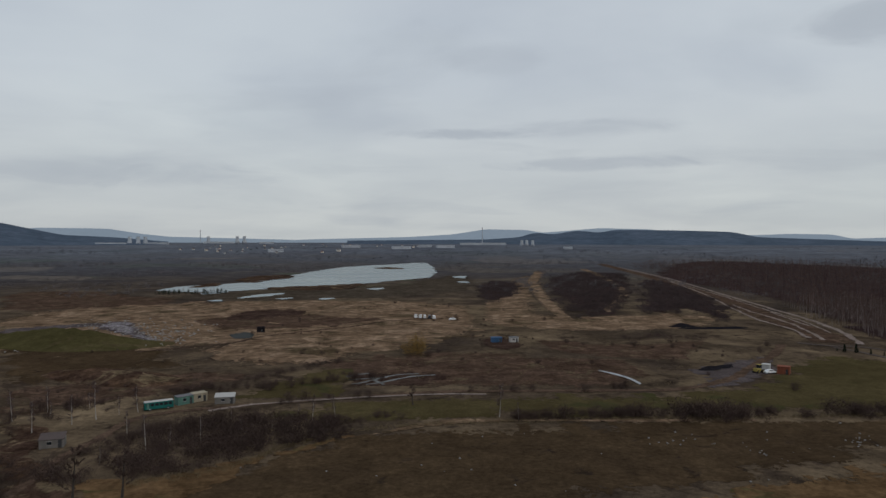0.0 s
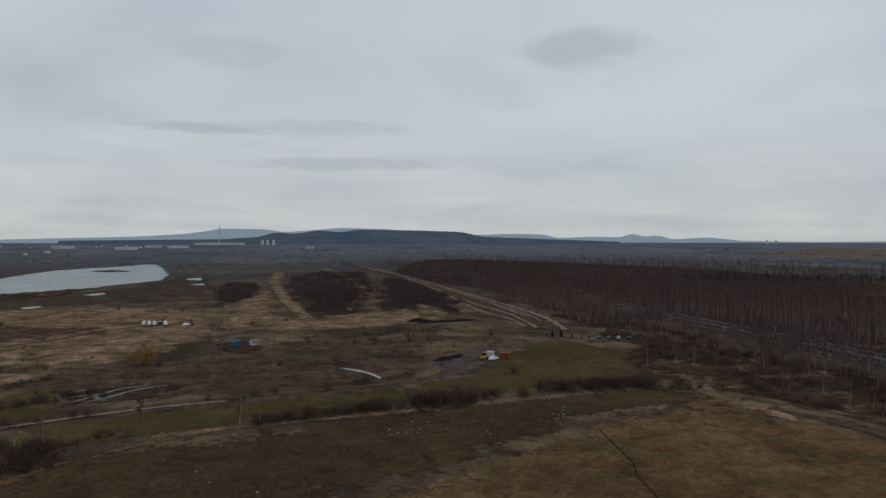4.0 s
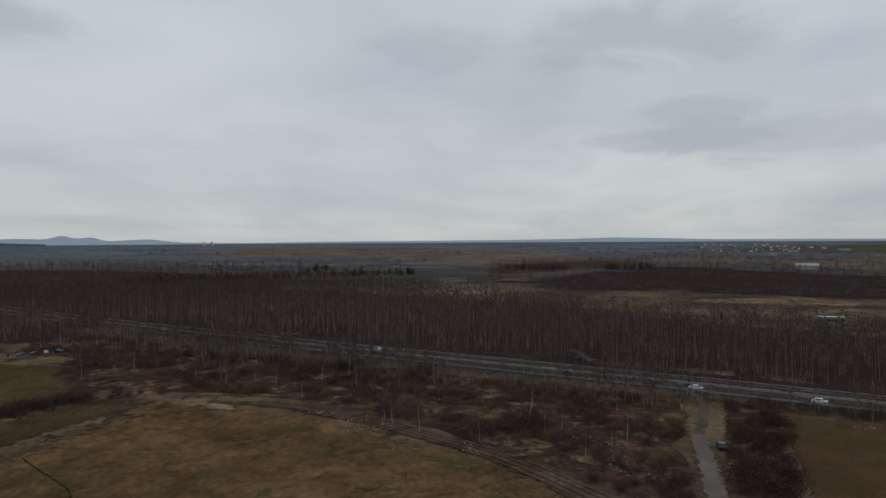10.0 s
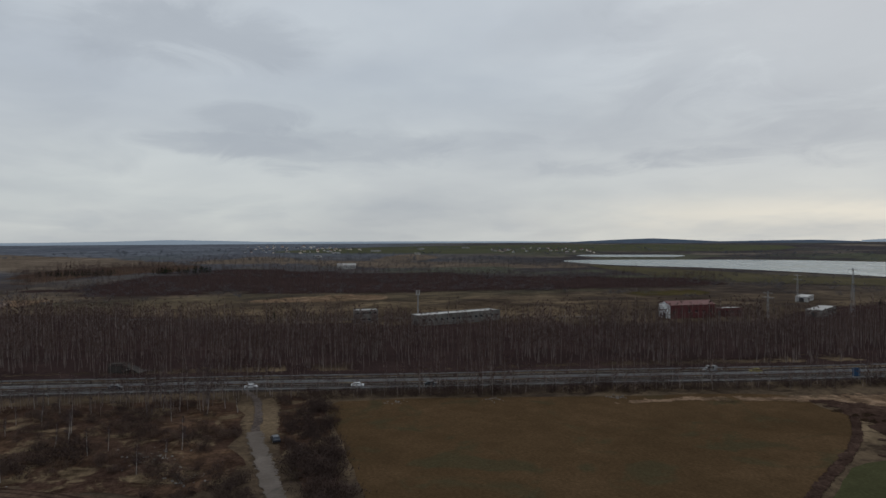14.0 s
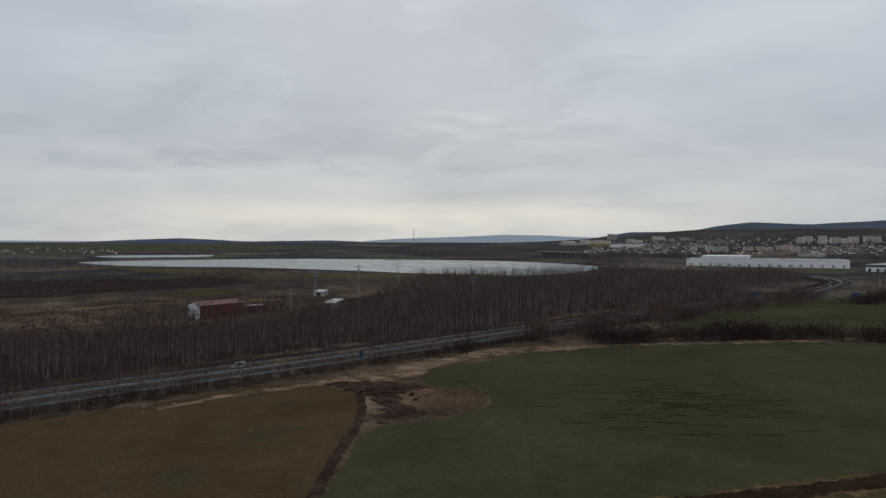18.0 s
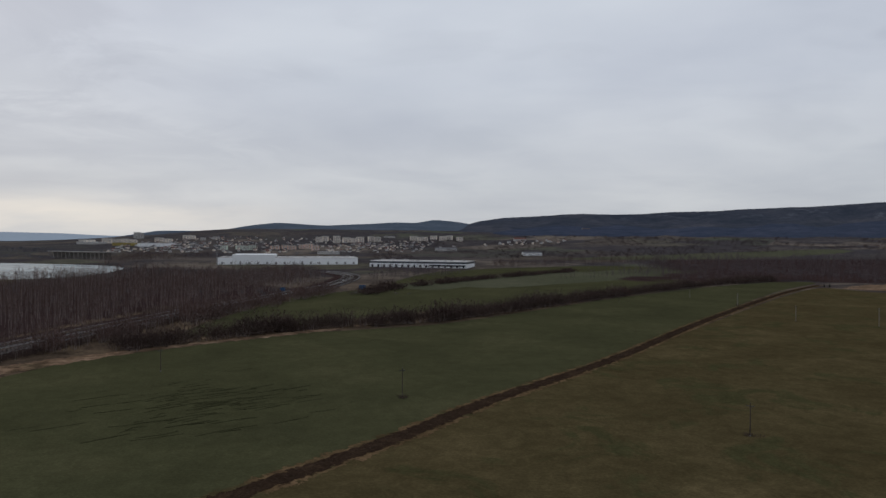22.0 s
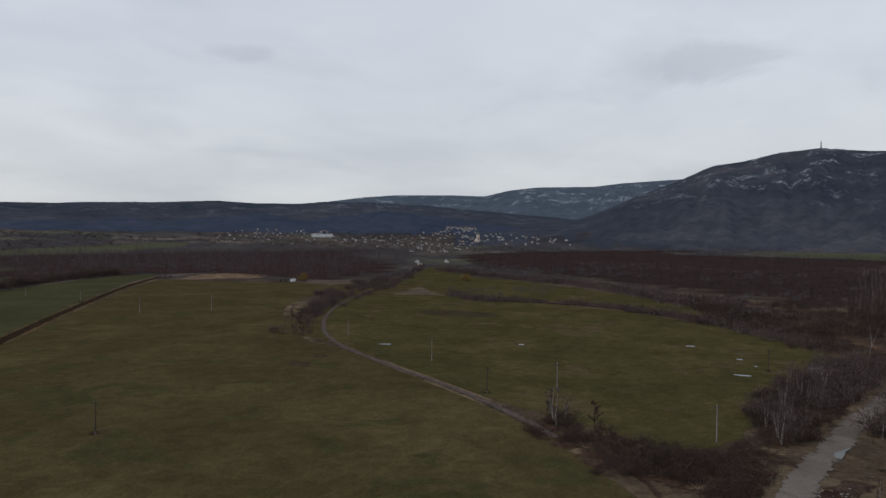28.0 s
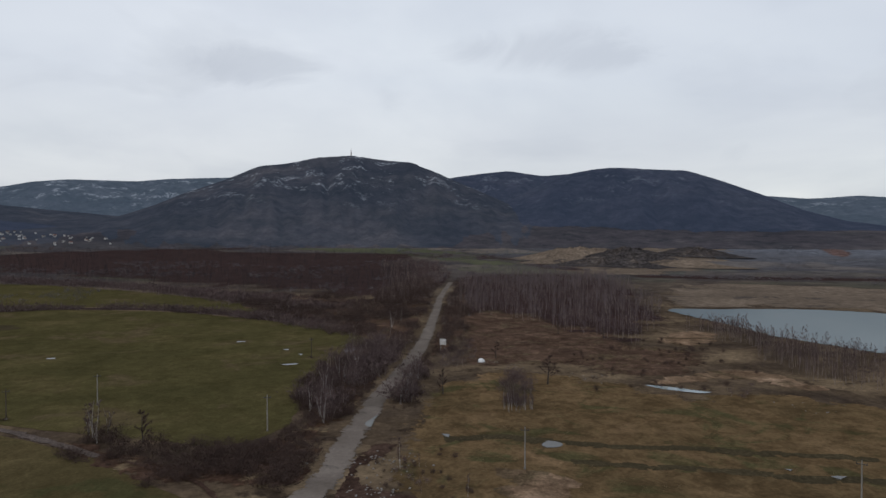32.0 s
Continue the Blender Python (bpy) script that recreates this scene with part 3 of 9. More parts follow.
class Shape:
    """Gathers the boxes, tubes and plates of one part."""

    def __init__(self):
        self.v, self.f = [], []

    def add(self, verts, faces):
        k = len(self.v)
        self.v += [tuple(p) for p in verts]
        self.f += [tuple(i + k for i in face) for face in faces]
        return self

    def box(self, x0, y0, z0, x1, y1, z1, bevel=0.0):
        b = min(bevel, (x1 - x0) * 0.45, (y1 - y0) * 0.45)
        if b <= 0:
            v = [(x0, y0, z0), (x1, y0, z0), (x1, y1, z0), (x0, y1, z0), (x0, y0, z1), (x1, y0, z1), (x1, y1, z1), (x0, y1, z1)]
            return self.add(v, [(0, 3, 2, 1), (4, 5, 6, 7), (0, 1, 5, 4), (1, 2, 6, 5), (2, 3, 7, 6), (3, 0, 4, 7)])
        ring = [(x0 + b, y0), (x1 - b, y0), (x1, y0 + b), (x1, y1 - b), (x1 - b, y1), (x0 + b, y1), (x0, y1 - b), (x0, y0 + b)]
        cx, cy = (x0 + x1) / 2, (y0 + y1) / 2
        kx, ky = 1 - 2 * b / (x1 - x0), 1 - 2 * b / (y1 - y0)
        v = [(x, y, z0) for x, y in ring] + [(x, y, z1 - b) for x, y in ring] + [(cx + (x - cx) * kx, cy + (y - cy) * ky, z1) for x, y in ring]
        f = [tuple(range(7, -1, -1)), tuple(range(16, 24))]
        for k in (0, 8):
            f += [(k + i, k + (i + 1) % 8, k + 8 + (i + 1) % 8, k + 8 + i) for i in range(8)]
        return self.add(v, f)

    def tube(self, p, q, r0, r1, n=6):
        p, q = Vector(p), Vector(q)
        d = (q - p).normalized()
        s = d.orthogonal().normalized()
        t = d.cross(s)
        v = []
        for c, r in ((p, r0), (q, r1)):
            v += [c + (s * math.cos(2 * math.pi * i / n) + t * math.sin(2 * math.pi * i / n)) * r for i in range(n)]
        f = [(i, (i + 1) % n, n + (i + 1) % n, n + i) for i in range(n)] + [tuple(range(n - 1, -1, -1)), tuple(range(n, 2 * n))]
        return self.add(v, f)

    def lathe(self, rings, n=16, x=0.0, y=0.0):
        v = [(x + r * math.cos(2 * math.pi * i / n), y + r * math.sin(2 * math.pi * i / n), z) for r, z in rings for i in range(n)]
        f = []
        for k in range(len(rings) - 1):
            f += [(k * n + i, k * n + (i + 1) % n, (k + 1) * n + (i + 1) % n, (k + 1) * n + i) for i in range(n)]
        f += [tuple(range(n - 1, -1, -1)), tuple(range((len(rings) - 1) * n, len(rings) * n))]
        return self.add(v, f)

    def gable(self, x0, y0, x1, y1, z0, z1, over=0.3, thick=0.18):
        """A pitched roof, ridge along x."""
        ym, t = (y0 + y1) / 2, thick
        x0, x1, y0, y1 = x0 - over, x1 + over, y0 - over, y1 + over
        v = []
        for x in (x0, x1):
            v += [(x, y0, z0 - 0.1), (x, ym, z1), (x, y1, z0 - 0.1), (x, y1, z0 - 0.1 + t), (x, ym, z1 + t), (x, y0, z0 - 0.1 + t)]
        f = [(0, 1, 4, 5), (1, 2, 3, 4), (11, 10, 7, 6), (10, 9, 8, 7), (5, 4, 10, 11), (4, 3, 9, 10), (1, 0, 6, 7), (2, 1, 7, 8), (0, 5, 11, 6), (3, 2, 8, 9)]
        return self.add(v, f)

    def gable_wall(self, x0, y0, x1, y1, z0, z1, zr):
        """Four walls of which the two short ones end in gables."""
        ym = (y0 + y1) / 2
        v = [(x0, y0, z0), (x1, y0, z0), (x1, y1, z0), (x0, y1, z0), (x0, y0, z1), (x1, y0, z1), (x1, y1, z1), (x0, y1, z1), (x0, ym, zr), (x1, ym, zr)]
        return self.add(v, [(0, 1, 5, 4), (2, 3, 7, 6), (1, 2, 6, 9, 5), (3, 0, 4, 8, 7), (0, 3, 2, 1), (4, 5, 9, 8), (6, 7, 8, 9)])


def part(name, shape, material, parent, label="", smooth=False):
    return link_mesh(name, shape.v, shape.f, material, parent, label, smooth)


def thing(name, x, y, turn=0.0, label="", category="", group="", kind="", z=None):
    """An Empty at the foot of a thing on the ground; turn: degrees, anticlockwise."""
    ob = new(name)
    ob.empty_display_size = 0.5
    ob.matrix_world = pose(x, y, float(land(x, y)) - 0.02 if z is None else z, 0, 0, turn)
    return tagged(ob, label, category, group, kind)


def smooth_line(points, step, closed=False):
    """A flowing line through the points, in steps of about so many metres."""
    p = np.array(points, float)
    n = len(p)
    out = []
    for i in range(n if closed else n - 1):
        a, b, c, d = (p[(i + k) % n] if closed else p[min(max(i + k, 0), n - 1)] for k in (-1, 0, 1, 2))
        m = max(1, int(np.linalg.norm(c - b) / step))
        for u in np.arange(m) / m:
            out.append(0.5 * (2 * b + (c - a) * u + (2 * a - 5 * b + 4 * c - d) * u * u + (3 * b - a - 3 * c + d) * u ** 3))
    if not closed:
        out.append(p[-1])
    return np.array(out)


def ragged(line, size, wave=9.0):
    """Shifts a line's points sideways and along, unevenly."""
    out = []
    for x, y in line:
        out.append((x + size * noise.noise((x / wave, y / wave, 3.1)) + 0.4 * size * noise.noise((x / wave * 4, y / wave * 4, 8.1)),
                    y + size * noise.noise((x / wave, y / wave, 17.7)) + 0.4 * size * noise.noise((x / wave * 4, y / wave * 4, 27.7))))
    return np.array(out)


def inside(pts, poly):
    pts, poly = np.asarray(pts, float), np.asarray(poly, float)
    x, y = pts[:, 0], pts[:, 1]
    res = np.zeros(len(pts), bool)
    j = len(poly) - 1
    for i in range(len(poly)):
        xi, yi, xj, yj = *poly[i], *poly[j]
        if yi != yj:
            res ^= ((yi > y) != (yj > y)) & (x < (xj - xi) * (y - yi) / (yj - yi) + xi)
        j = i
    return res


def patch(name, points, material, lift, label, category, step=5.0, rag=1.6, grid=14.0, kind="structure", flow=True, level=None, soft=False):
    """A field, water or other stretch of ground laid over the base sheet."""
    edge = smooth_line(points, step, True) if flow else smooth_line(np.repeat(points, 2, 0), step, True)
    if rag:
        edge = ragged(edge, rag)
    lo, hi = edge.min(0), edge.max(0)
    if soft:
        # Narrow strips need rows of their own between the rims.
        turn = np.roll(edge, -1, 0)
        area = abs((edge[:, 0] * turn[:, 1] - edge[:, 1] * turn[:, 0]).sum()) / 2
        grid = min(grid, max(0.9 * area / np.hypot(*(turn - edge).T).sum(), 1.2, math.sqrt(area / 3000)))
    gx, gy = np.meshgrid(np.arange(lo[0], hi[0], grid), np.arange(lo[1], hi[1], grid))
    inner = np.stack([gx.ravel(), gy.ravel()], 1)
    inner = inner[inside(inner, edge)] if len(inner) else inner
    v2 = [Vector(p) for p in edge] + [Vector(p) for p in inner]
    loop = list(range(len(edge)))
    vs, _, fs, _, _, _ = geometry.delaunay_2d_cdt(v2, [], [loop], 1, 0.01)
    xy = np.array([tuple(v) for v in vs])
    z = land(xy[:, 0], xy[:, 1]) + lift if level is None else np.full(len(xy), level)
    ob = link_mesh(name, [(x, y, h) for (x, y), h in zip(xy, z)], fs, material, smooth=True)
    if soft:
        rim = ob.data.attributes.new("rim", "FLOAT", "POINT")
        far = np.array([1.0 if np.min(np.hypot(edge[:, 0] - x, edge[:, 1] - y)) < 0.6 else 0.0 for x, y in xy])
        rim.data.foreach_set("value", far.astype(np.float32))
    return tagged(ob, label, category, "", kind)


def ribbon_mesh(points, width, step=4.0, lift=0.1, rag=0.0, offset=0.0, thick=0.0):
    """A strip along a line: vertices and faces. width may change from end to end: (first, last)."""
    line = smooth_line(points, step)
    d = np.gradient(line, axis=0)
    d /= np.linalg.norm(d, axis=1)[:, None] + 1e-9
    side = np.stack([d[:, 1], -d[:, 0]], 1)
    w = np.linspace(width[0], width[1], len(line)) if isinstance(width, tuple) else np.full(len(line), float(width))
    c = line + side * offset
    rows = []
    for k, s in enumerate((-0.5, -0.17, 0.17, 0.5)):
        q = c + side * (w * s)[:, None]
        if rag and k in (0, 3):
            q = ragged(q, rag, 5.0)
        rows.append(np.column_stack([q, land(q[:, 0], q[:, 1]) + lift - (thick if k in (0, 3) else 0)]))
    n = len(line)
    v = np.concatenate(rows).tolist()
    f = [(k * n + i, k * n + i + 1, (k + 1) * n + i + 1, (k + 1) * n + i) for k in range(3) for i in range(n - 1)]
    return v, [tuple(reversed(q)) for q in f]


def ribbon(name, points, width, material, label, category, soft=True, **kw):
    v, f = ribbon_mesh(points, width, **kw)
    ob = link_mesh(name, v, f, material, smooth=True)
    if soft:
        n = len(v) // 4
        rim = ob.data.attributes.new("rim", "FLOAT", "POINT")
        rim.data.foreach_set("value", np.repeat([0.95, 0.0, 0.0, 0.95], n).astype(np.float32))
    return tagged(ob, label, category, "", "structure")


# The base sheet: rings that widen outwards, from under the drone to the far plain.
def build_ground():
    rings = [0.0, 40.0, 80.0]
    while rings[-1] < 4750:
        rings.append(rings[-1] + max(5.0, rings[-1] * 0.02))
    n = 540
    a = np.linspace(0, 2 * np.pi, n, endpoint=False)
    r = np.array(rings[1:])
    x, y = (r[:, None] * np.sin(a)).ravel(), (r[:, None] * np.cos(a)).ravel()
    z = land(x, y)
    v = [(0, 0, float(land(0, 0)))] + list(zip(x.tolist(), y.tolist(), z.tolist()))
    f = [(0, 1 + (i + 1) % n, 1 + i) for i in range(n)]
    for k in range(len(r) - 1):
        b = 1 + k * n
        f += [(b + i, b + (i + 1) % n, b + n + (i + 1) % n, b + n + i) for i in range(n)]
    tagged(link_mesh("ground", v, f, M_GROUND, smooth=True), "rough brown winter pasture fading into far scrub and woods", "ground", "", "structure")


build_ground()


# ---- hills ----
RIDGES = []


def ridge(name, crest, dist, front, back, material, label, rough=1.0, seed=0.0, step=0.2):
    """A range of hills. crest: (azimuth, elevation seen from the middle) of its skyline; dist: how far its crest stands."""
    az = np.arange(crest[0][0], crest[-1][0] + 1e-6, step)
    el = np.interp(az, [c[0] for c in crest], [c[1] for c in crest])
    k = np.ones(5) / 5
    el = np.convolve(np.pad(el, 2, mode="edge"), k, "valid")
    us = np.concatenate([np.linspace(0, 1, 22), 1 + np.linspace(0.12, 1, 6)])
    verts = []
    for u in us:
        r = dist - front * (1 - u) if u <= 1 else dist + back * (u - 1)
        x, y = r * np.sin(np.radians(az)), r * np.cos(np.radians(az))
        base = land(x, y) - 3
        top = EYE + dist * np.tan(np.radians(el))
        prof = (0.35 * u + 0.65 * ease(u)) if u <= 1 else 1 - ease(u - 1)
        h = np.maximum(top - base, 2.0)
        for i in range(len(az)):
            gully = noise.fractal((az[i] * 0.45 + seed, u * 1.6, seed), 1.0, 2.0, 5)
            knob = noise.fractal((az[i] * 3.1 + seed, u * 6.0, seed + 5), 1.0, 2.0, 3)
            bulge = math.sin(math.pi * min(u, 1.0)) if u <= 1 else 0.0
            z = base[i] + h[i] * (prof + 0.13 * rough * gully * bulge) + knob * rough * (0.012 * h[i] * (0.3 + bulge) + 0.6)
            verts.append((x[i], y[i], z))
    n = len(az)
    faces = [(j * n + i, j * n + i + 1, (j + 1) * n + i + 1, (j + 1) * n + i) for j in range(len(us) - 1) for i in range(n - 1)]
    RIDGES.append(BVHTree.FromPolygons(verts, faces))
    ob = link_mesh(name, verts, [tuple(reversed(f)) for f in faces], material, smooth=True)
    return tagged(ob, label, "hill", "", "structure")


def surface(x, y):
    """Height of the land or of the hill that stands on it."""
    z = float(land(x, y))
    for tree in RIDGES:
        hit = tree.ray_cast(Vector((x, y, 900)), Vector((0, 0, -1)))
        if hit[0]:
            z = max(z, hit[0].z)
    return z


def on_slope(x, y, near=1400.0):
    """Where a place of the plain comes to lie once the hills rise over it."""
    r = math.hypot(x, y)
    want = (float(land(x, y)) - EYE) / r
    q = near
    while q < r and (surface(x * q / r, y * q / r) - EYE) / q < want:
        q += 12.0
    q = min(q, r)
    return x * q / r, y * q / r, surface(x * q / r, y * q / r)


def around(pts):
    """Azimuths past north run on above 360."""
    out = []
    for a, e in pts:
        while out and a < out[-1][0] - 180:
            a += 360
        out.append((a, e))
    return out


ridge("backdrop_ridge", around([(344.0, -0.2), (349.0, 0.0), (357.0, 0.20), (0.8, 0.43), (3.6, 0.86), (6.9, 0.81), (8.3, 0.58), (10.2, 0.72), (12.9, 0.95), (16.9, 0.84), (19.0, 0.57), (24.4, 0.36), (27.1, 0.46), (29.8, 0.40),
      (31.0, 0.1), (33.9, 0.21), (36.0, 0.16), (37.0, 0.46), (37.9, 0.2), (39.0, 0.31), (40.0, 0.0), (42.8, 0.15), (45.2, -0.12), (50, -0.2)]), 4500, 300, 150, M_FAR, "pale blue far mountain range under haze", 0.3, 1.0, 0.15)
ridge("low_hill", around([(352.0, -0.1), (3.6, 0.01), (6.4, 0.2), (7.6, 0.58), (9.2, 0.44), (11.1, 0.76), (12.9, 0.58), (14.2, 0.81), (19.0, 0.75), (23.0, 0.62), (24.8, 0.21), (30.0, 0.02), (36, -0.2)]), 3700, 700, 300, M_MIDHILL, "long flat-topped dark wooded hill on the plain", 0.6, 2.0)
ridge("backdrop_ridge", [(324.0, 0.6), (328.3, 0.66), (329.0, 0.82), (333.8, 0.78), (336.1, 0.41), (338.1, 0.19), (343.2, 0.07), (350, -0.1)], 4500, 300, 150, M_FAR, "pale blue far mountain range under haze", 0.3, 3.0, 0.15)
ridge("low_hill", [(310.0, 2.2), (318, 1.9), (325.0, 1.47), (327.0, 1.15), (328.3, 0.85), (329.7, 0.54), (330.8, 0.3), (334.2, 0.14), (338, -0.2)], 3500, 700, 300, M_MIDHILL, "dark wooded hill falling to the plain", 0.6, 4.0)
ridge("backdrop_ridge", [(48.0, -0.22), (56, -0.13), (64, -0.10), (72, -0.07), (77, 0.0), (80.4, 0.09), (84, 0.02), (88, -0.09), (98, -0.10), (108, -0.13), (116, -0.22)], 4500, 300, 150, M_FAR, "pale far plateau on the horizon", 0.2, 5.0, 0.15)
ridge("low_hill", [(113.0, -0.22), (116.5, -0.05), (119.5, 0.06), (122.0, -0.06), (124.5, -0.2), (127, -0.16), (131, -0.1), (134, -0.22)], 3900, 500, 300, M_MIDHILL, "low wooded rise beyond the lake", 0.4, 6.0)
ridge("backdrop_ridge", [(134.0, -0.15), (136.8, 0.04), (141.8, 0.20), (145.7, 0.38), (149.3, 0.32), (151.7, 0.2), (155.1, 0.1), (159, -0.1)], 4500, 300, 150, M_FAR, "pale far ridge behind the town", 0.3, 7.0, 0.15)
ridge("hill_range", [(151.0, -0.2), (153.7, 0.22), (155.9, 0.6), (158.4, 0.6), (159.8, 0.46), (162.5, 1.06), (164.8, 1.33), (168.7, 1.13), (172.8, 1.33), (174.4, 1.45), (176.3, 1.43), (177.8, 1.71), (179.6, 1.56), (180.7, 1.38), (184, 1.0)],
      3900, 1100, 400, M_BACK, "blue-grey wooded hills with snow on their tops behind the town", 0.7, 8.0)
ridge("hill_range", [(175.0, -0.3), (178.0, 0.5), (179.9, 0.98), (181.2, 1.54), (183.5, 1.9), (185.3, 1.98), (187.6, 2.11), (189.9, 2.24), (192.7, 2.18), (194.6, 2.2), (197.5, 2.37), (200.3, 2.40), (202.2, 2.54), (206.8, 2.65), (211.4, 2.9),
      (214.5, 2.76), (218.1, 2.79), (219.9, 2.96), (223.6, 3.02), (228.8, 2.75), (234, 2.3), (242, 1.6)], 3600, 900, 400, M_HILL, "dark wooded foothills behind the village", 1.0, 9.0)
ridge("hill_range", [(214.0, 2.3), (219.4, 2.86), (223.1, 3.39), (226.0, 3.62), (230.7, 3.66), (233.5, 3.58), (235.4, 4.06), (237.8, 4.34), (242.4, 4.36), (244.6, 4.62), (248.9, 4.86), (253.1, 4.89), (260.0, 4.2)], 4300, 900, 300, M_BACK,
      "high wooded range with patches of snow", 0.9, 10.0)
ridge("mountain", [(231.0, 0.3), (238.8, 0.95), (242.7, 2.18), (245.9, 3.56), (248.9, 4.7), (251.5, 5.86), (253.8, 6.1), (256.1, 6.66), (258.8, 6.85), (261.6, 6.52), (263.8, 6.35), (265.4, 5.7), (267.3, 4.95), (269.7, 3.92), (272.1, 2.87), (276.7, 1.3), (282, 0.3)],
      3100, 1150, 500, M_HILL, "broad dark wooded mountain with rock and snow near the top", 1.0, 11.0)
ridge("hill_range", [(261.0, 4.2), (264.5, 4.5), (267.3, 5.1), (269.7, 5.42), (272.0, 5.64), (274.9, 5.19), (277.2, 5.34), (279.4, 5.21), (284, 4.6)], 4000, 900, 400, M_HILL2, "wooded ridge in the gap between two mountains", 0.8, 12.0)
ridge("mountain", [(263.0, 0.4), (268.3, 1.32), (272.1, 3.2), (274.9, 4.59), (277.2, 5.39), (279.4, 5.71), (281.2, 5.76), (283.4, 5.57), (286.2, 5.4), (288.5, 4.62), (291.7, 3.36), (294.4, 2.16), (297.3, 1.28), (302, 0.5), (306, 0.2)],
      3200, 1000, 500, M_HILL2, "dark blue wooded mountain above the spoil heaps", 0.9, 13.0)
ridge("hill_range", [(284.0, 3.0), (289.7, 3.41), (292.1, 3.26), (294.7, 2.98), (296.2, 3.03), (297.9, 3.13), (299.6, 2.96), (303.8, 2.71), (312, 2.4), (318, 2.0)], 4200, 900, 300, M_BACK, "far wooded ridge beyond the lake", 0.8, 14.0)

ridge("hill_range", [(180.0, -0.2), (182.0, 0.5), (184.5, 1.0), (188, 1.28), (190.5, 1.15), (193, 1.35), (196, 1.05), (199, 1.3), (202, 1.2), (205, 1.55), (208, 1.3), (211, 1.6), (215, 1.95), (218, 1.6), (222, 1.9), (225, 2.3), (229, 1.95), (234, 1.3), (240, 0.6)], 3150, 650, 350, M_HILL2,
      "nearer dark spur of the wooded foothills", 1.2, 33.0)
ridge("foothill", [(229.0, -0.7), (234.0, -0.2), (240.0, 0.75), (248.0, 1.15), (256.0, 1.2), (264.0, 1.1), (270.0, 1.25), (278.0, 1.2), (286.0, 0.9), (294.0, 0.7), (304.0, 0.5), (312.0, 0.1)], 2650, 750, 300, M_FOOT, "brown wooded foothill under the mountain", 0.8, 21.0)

# ---- fields, water and bare ground ----
patch("dark_field", [(-90, 118), (-69, 130), (-54, 134), (-47, 146), (-38, 161), (-27, 173), (-10, 180), (18, 184), (42, 187), (74, 189), (112, 190), (135, 191), (152, 187), (158, 171), (138, 164), (115, 163), (88, 150), (59, 139), (30, 125), (-20, 90), (-80, 90)],
      M_DARK, 0.06, "dark brown fallow field with scattered stones", "field", soft=True)
patch("tan_meadow", [(30, 125), (59, 139), (88, 150), (115, 163), (138, 164), (158, 171), (160, 155), (161, 135), (165, 119), (161, 92), (155, 72), (146, 51), (133, 32), (100, 10), (60, 40), (20, 80)],
      M_TAN, 0.10, "dry tan meadow with mown grass", "meadow", soft=True)
patch("brown_field", [(100, -10), (130, -13), (160, -12), (207, -10), (212, -22), (209, -49), (201, -92), (190, -150), (172, -152), (156, -150), (131, -122), (113, -98), (80, -60)], M_BROWN, 0.06, "flat brown-green stubble field", "field", rag=0.8)
patch("green_field", [(90, -76), (104, -91), (112, -102), (124, -118), (127, -129), (119, -147), (120, -169), (132, -180), (148, -176), (158, -182), (167, -200), (164, -225), (154, -272), (118, -322), (88, -358), (59, -374), (7, -411), (-73, -516), (-136, -601),
      (-274, -758), (-390, -853), (-432, -840), (-321, -698), (-157, -445), (-65, -298), (-12, -220), (16, -176), (60, -110)], M_GREEN, 0.08, "smooth dark green field of winter wheat", "field", rag=0.8, grid=24)
patch("green_field", [(139, -340), (150, -410), (140, -575), (90, -690), (-20, -830), (-130, -930), (-280, -880), (-152, -672), (8, -495), (90, -400)], M_GREEN, 0.08, "second green winter field behind the hedge", "field", rag=1.5, grid=30)
patch("olive_meadow", [(60, -100), (14, -172), (-15, -214), (-68, -289), (-157, -427), (-304, -644), (-395, -755), (-420, -700), (-441, -674), (-472, -556), (-302, -400), (-217, -275), (-207, -236), (-178, -156), (-157, -104), (-138, -74), (-115, -48), (-60, -30)],
      M_OLIVE, 0.08, "wide olive-green grass meadow", "meadow", rag=0.8, grid=24)
patch("pasture", [(-217, -246), (-233, -280), (-299, -347), (-403, -429), (-458, -392), (-458, -297), (-450, -215), (-412, -140), (-386, -92), (-344, -62), (-307, -57), (-273, -62), (-206, -55), (-174, -53), (-160, -63), (-163, -82), (-167, -104), (-181, -148)],
      M_PASTURE, 0.08, "bright green pasture with browned patches", "pasture", rag=1.2, grid=20)
patch("pasture", [(-846, -731), (-719, -553), (-683, -439), (-615, -318), (-544, -221), (-482, -153), (-445, -109), (-408, -93), (-417, -128), (-448, -182), (-478, -247), (-474, -304), (-463, -356), (-484, -418), (-640, -590)], M_PASTURE, 0.08, "narrow green pasture between tree belts", "pasture", grid=25)
patch("meadow", [(-190, -24), (-130, -18), (-95, 40), (-100, 110), (-150, 130), (-205, 122), (-228, 92), (-222, 64), (-240, 48), (-262, 10), (-235, -14)], M_MEADOW, 0.05, "rough olive-brown meadow with worn tracks", "meadow", rag=3, soft=True)
patch("lake", [(-275, 657), (-269, 729), (-224, 786), (-205, 938), (-175, 1148), (-89, 1277), (-32, 1326), (-12, 945), (-57, 822), (-112, 733), (-172, 682), (-216, 644)], M_WATER, 0.25, "grey lake with reedy shores and low islands", "lake", rag=8, step=10, grid=60)
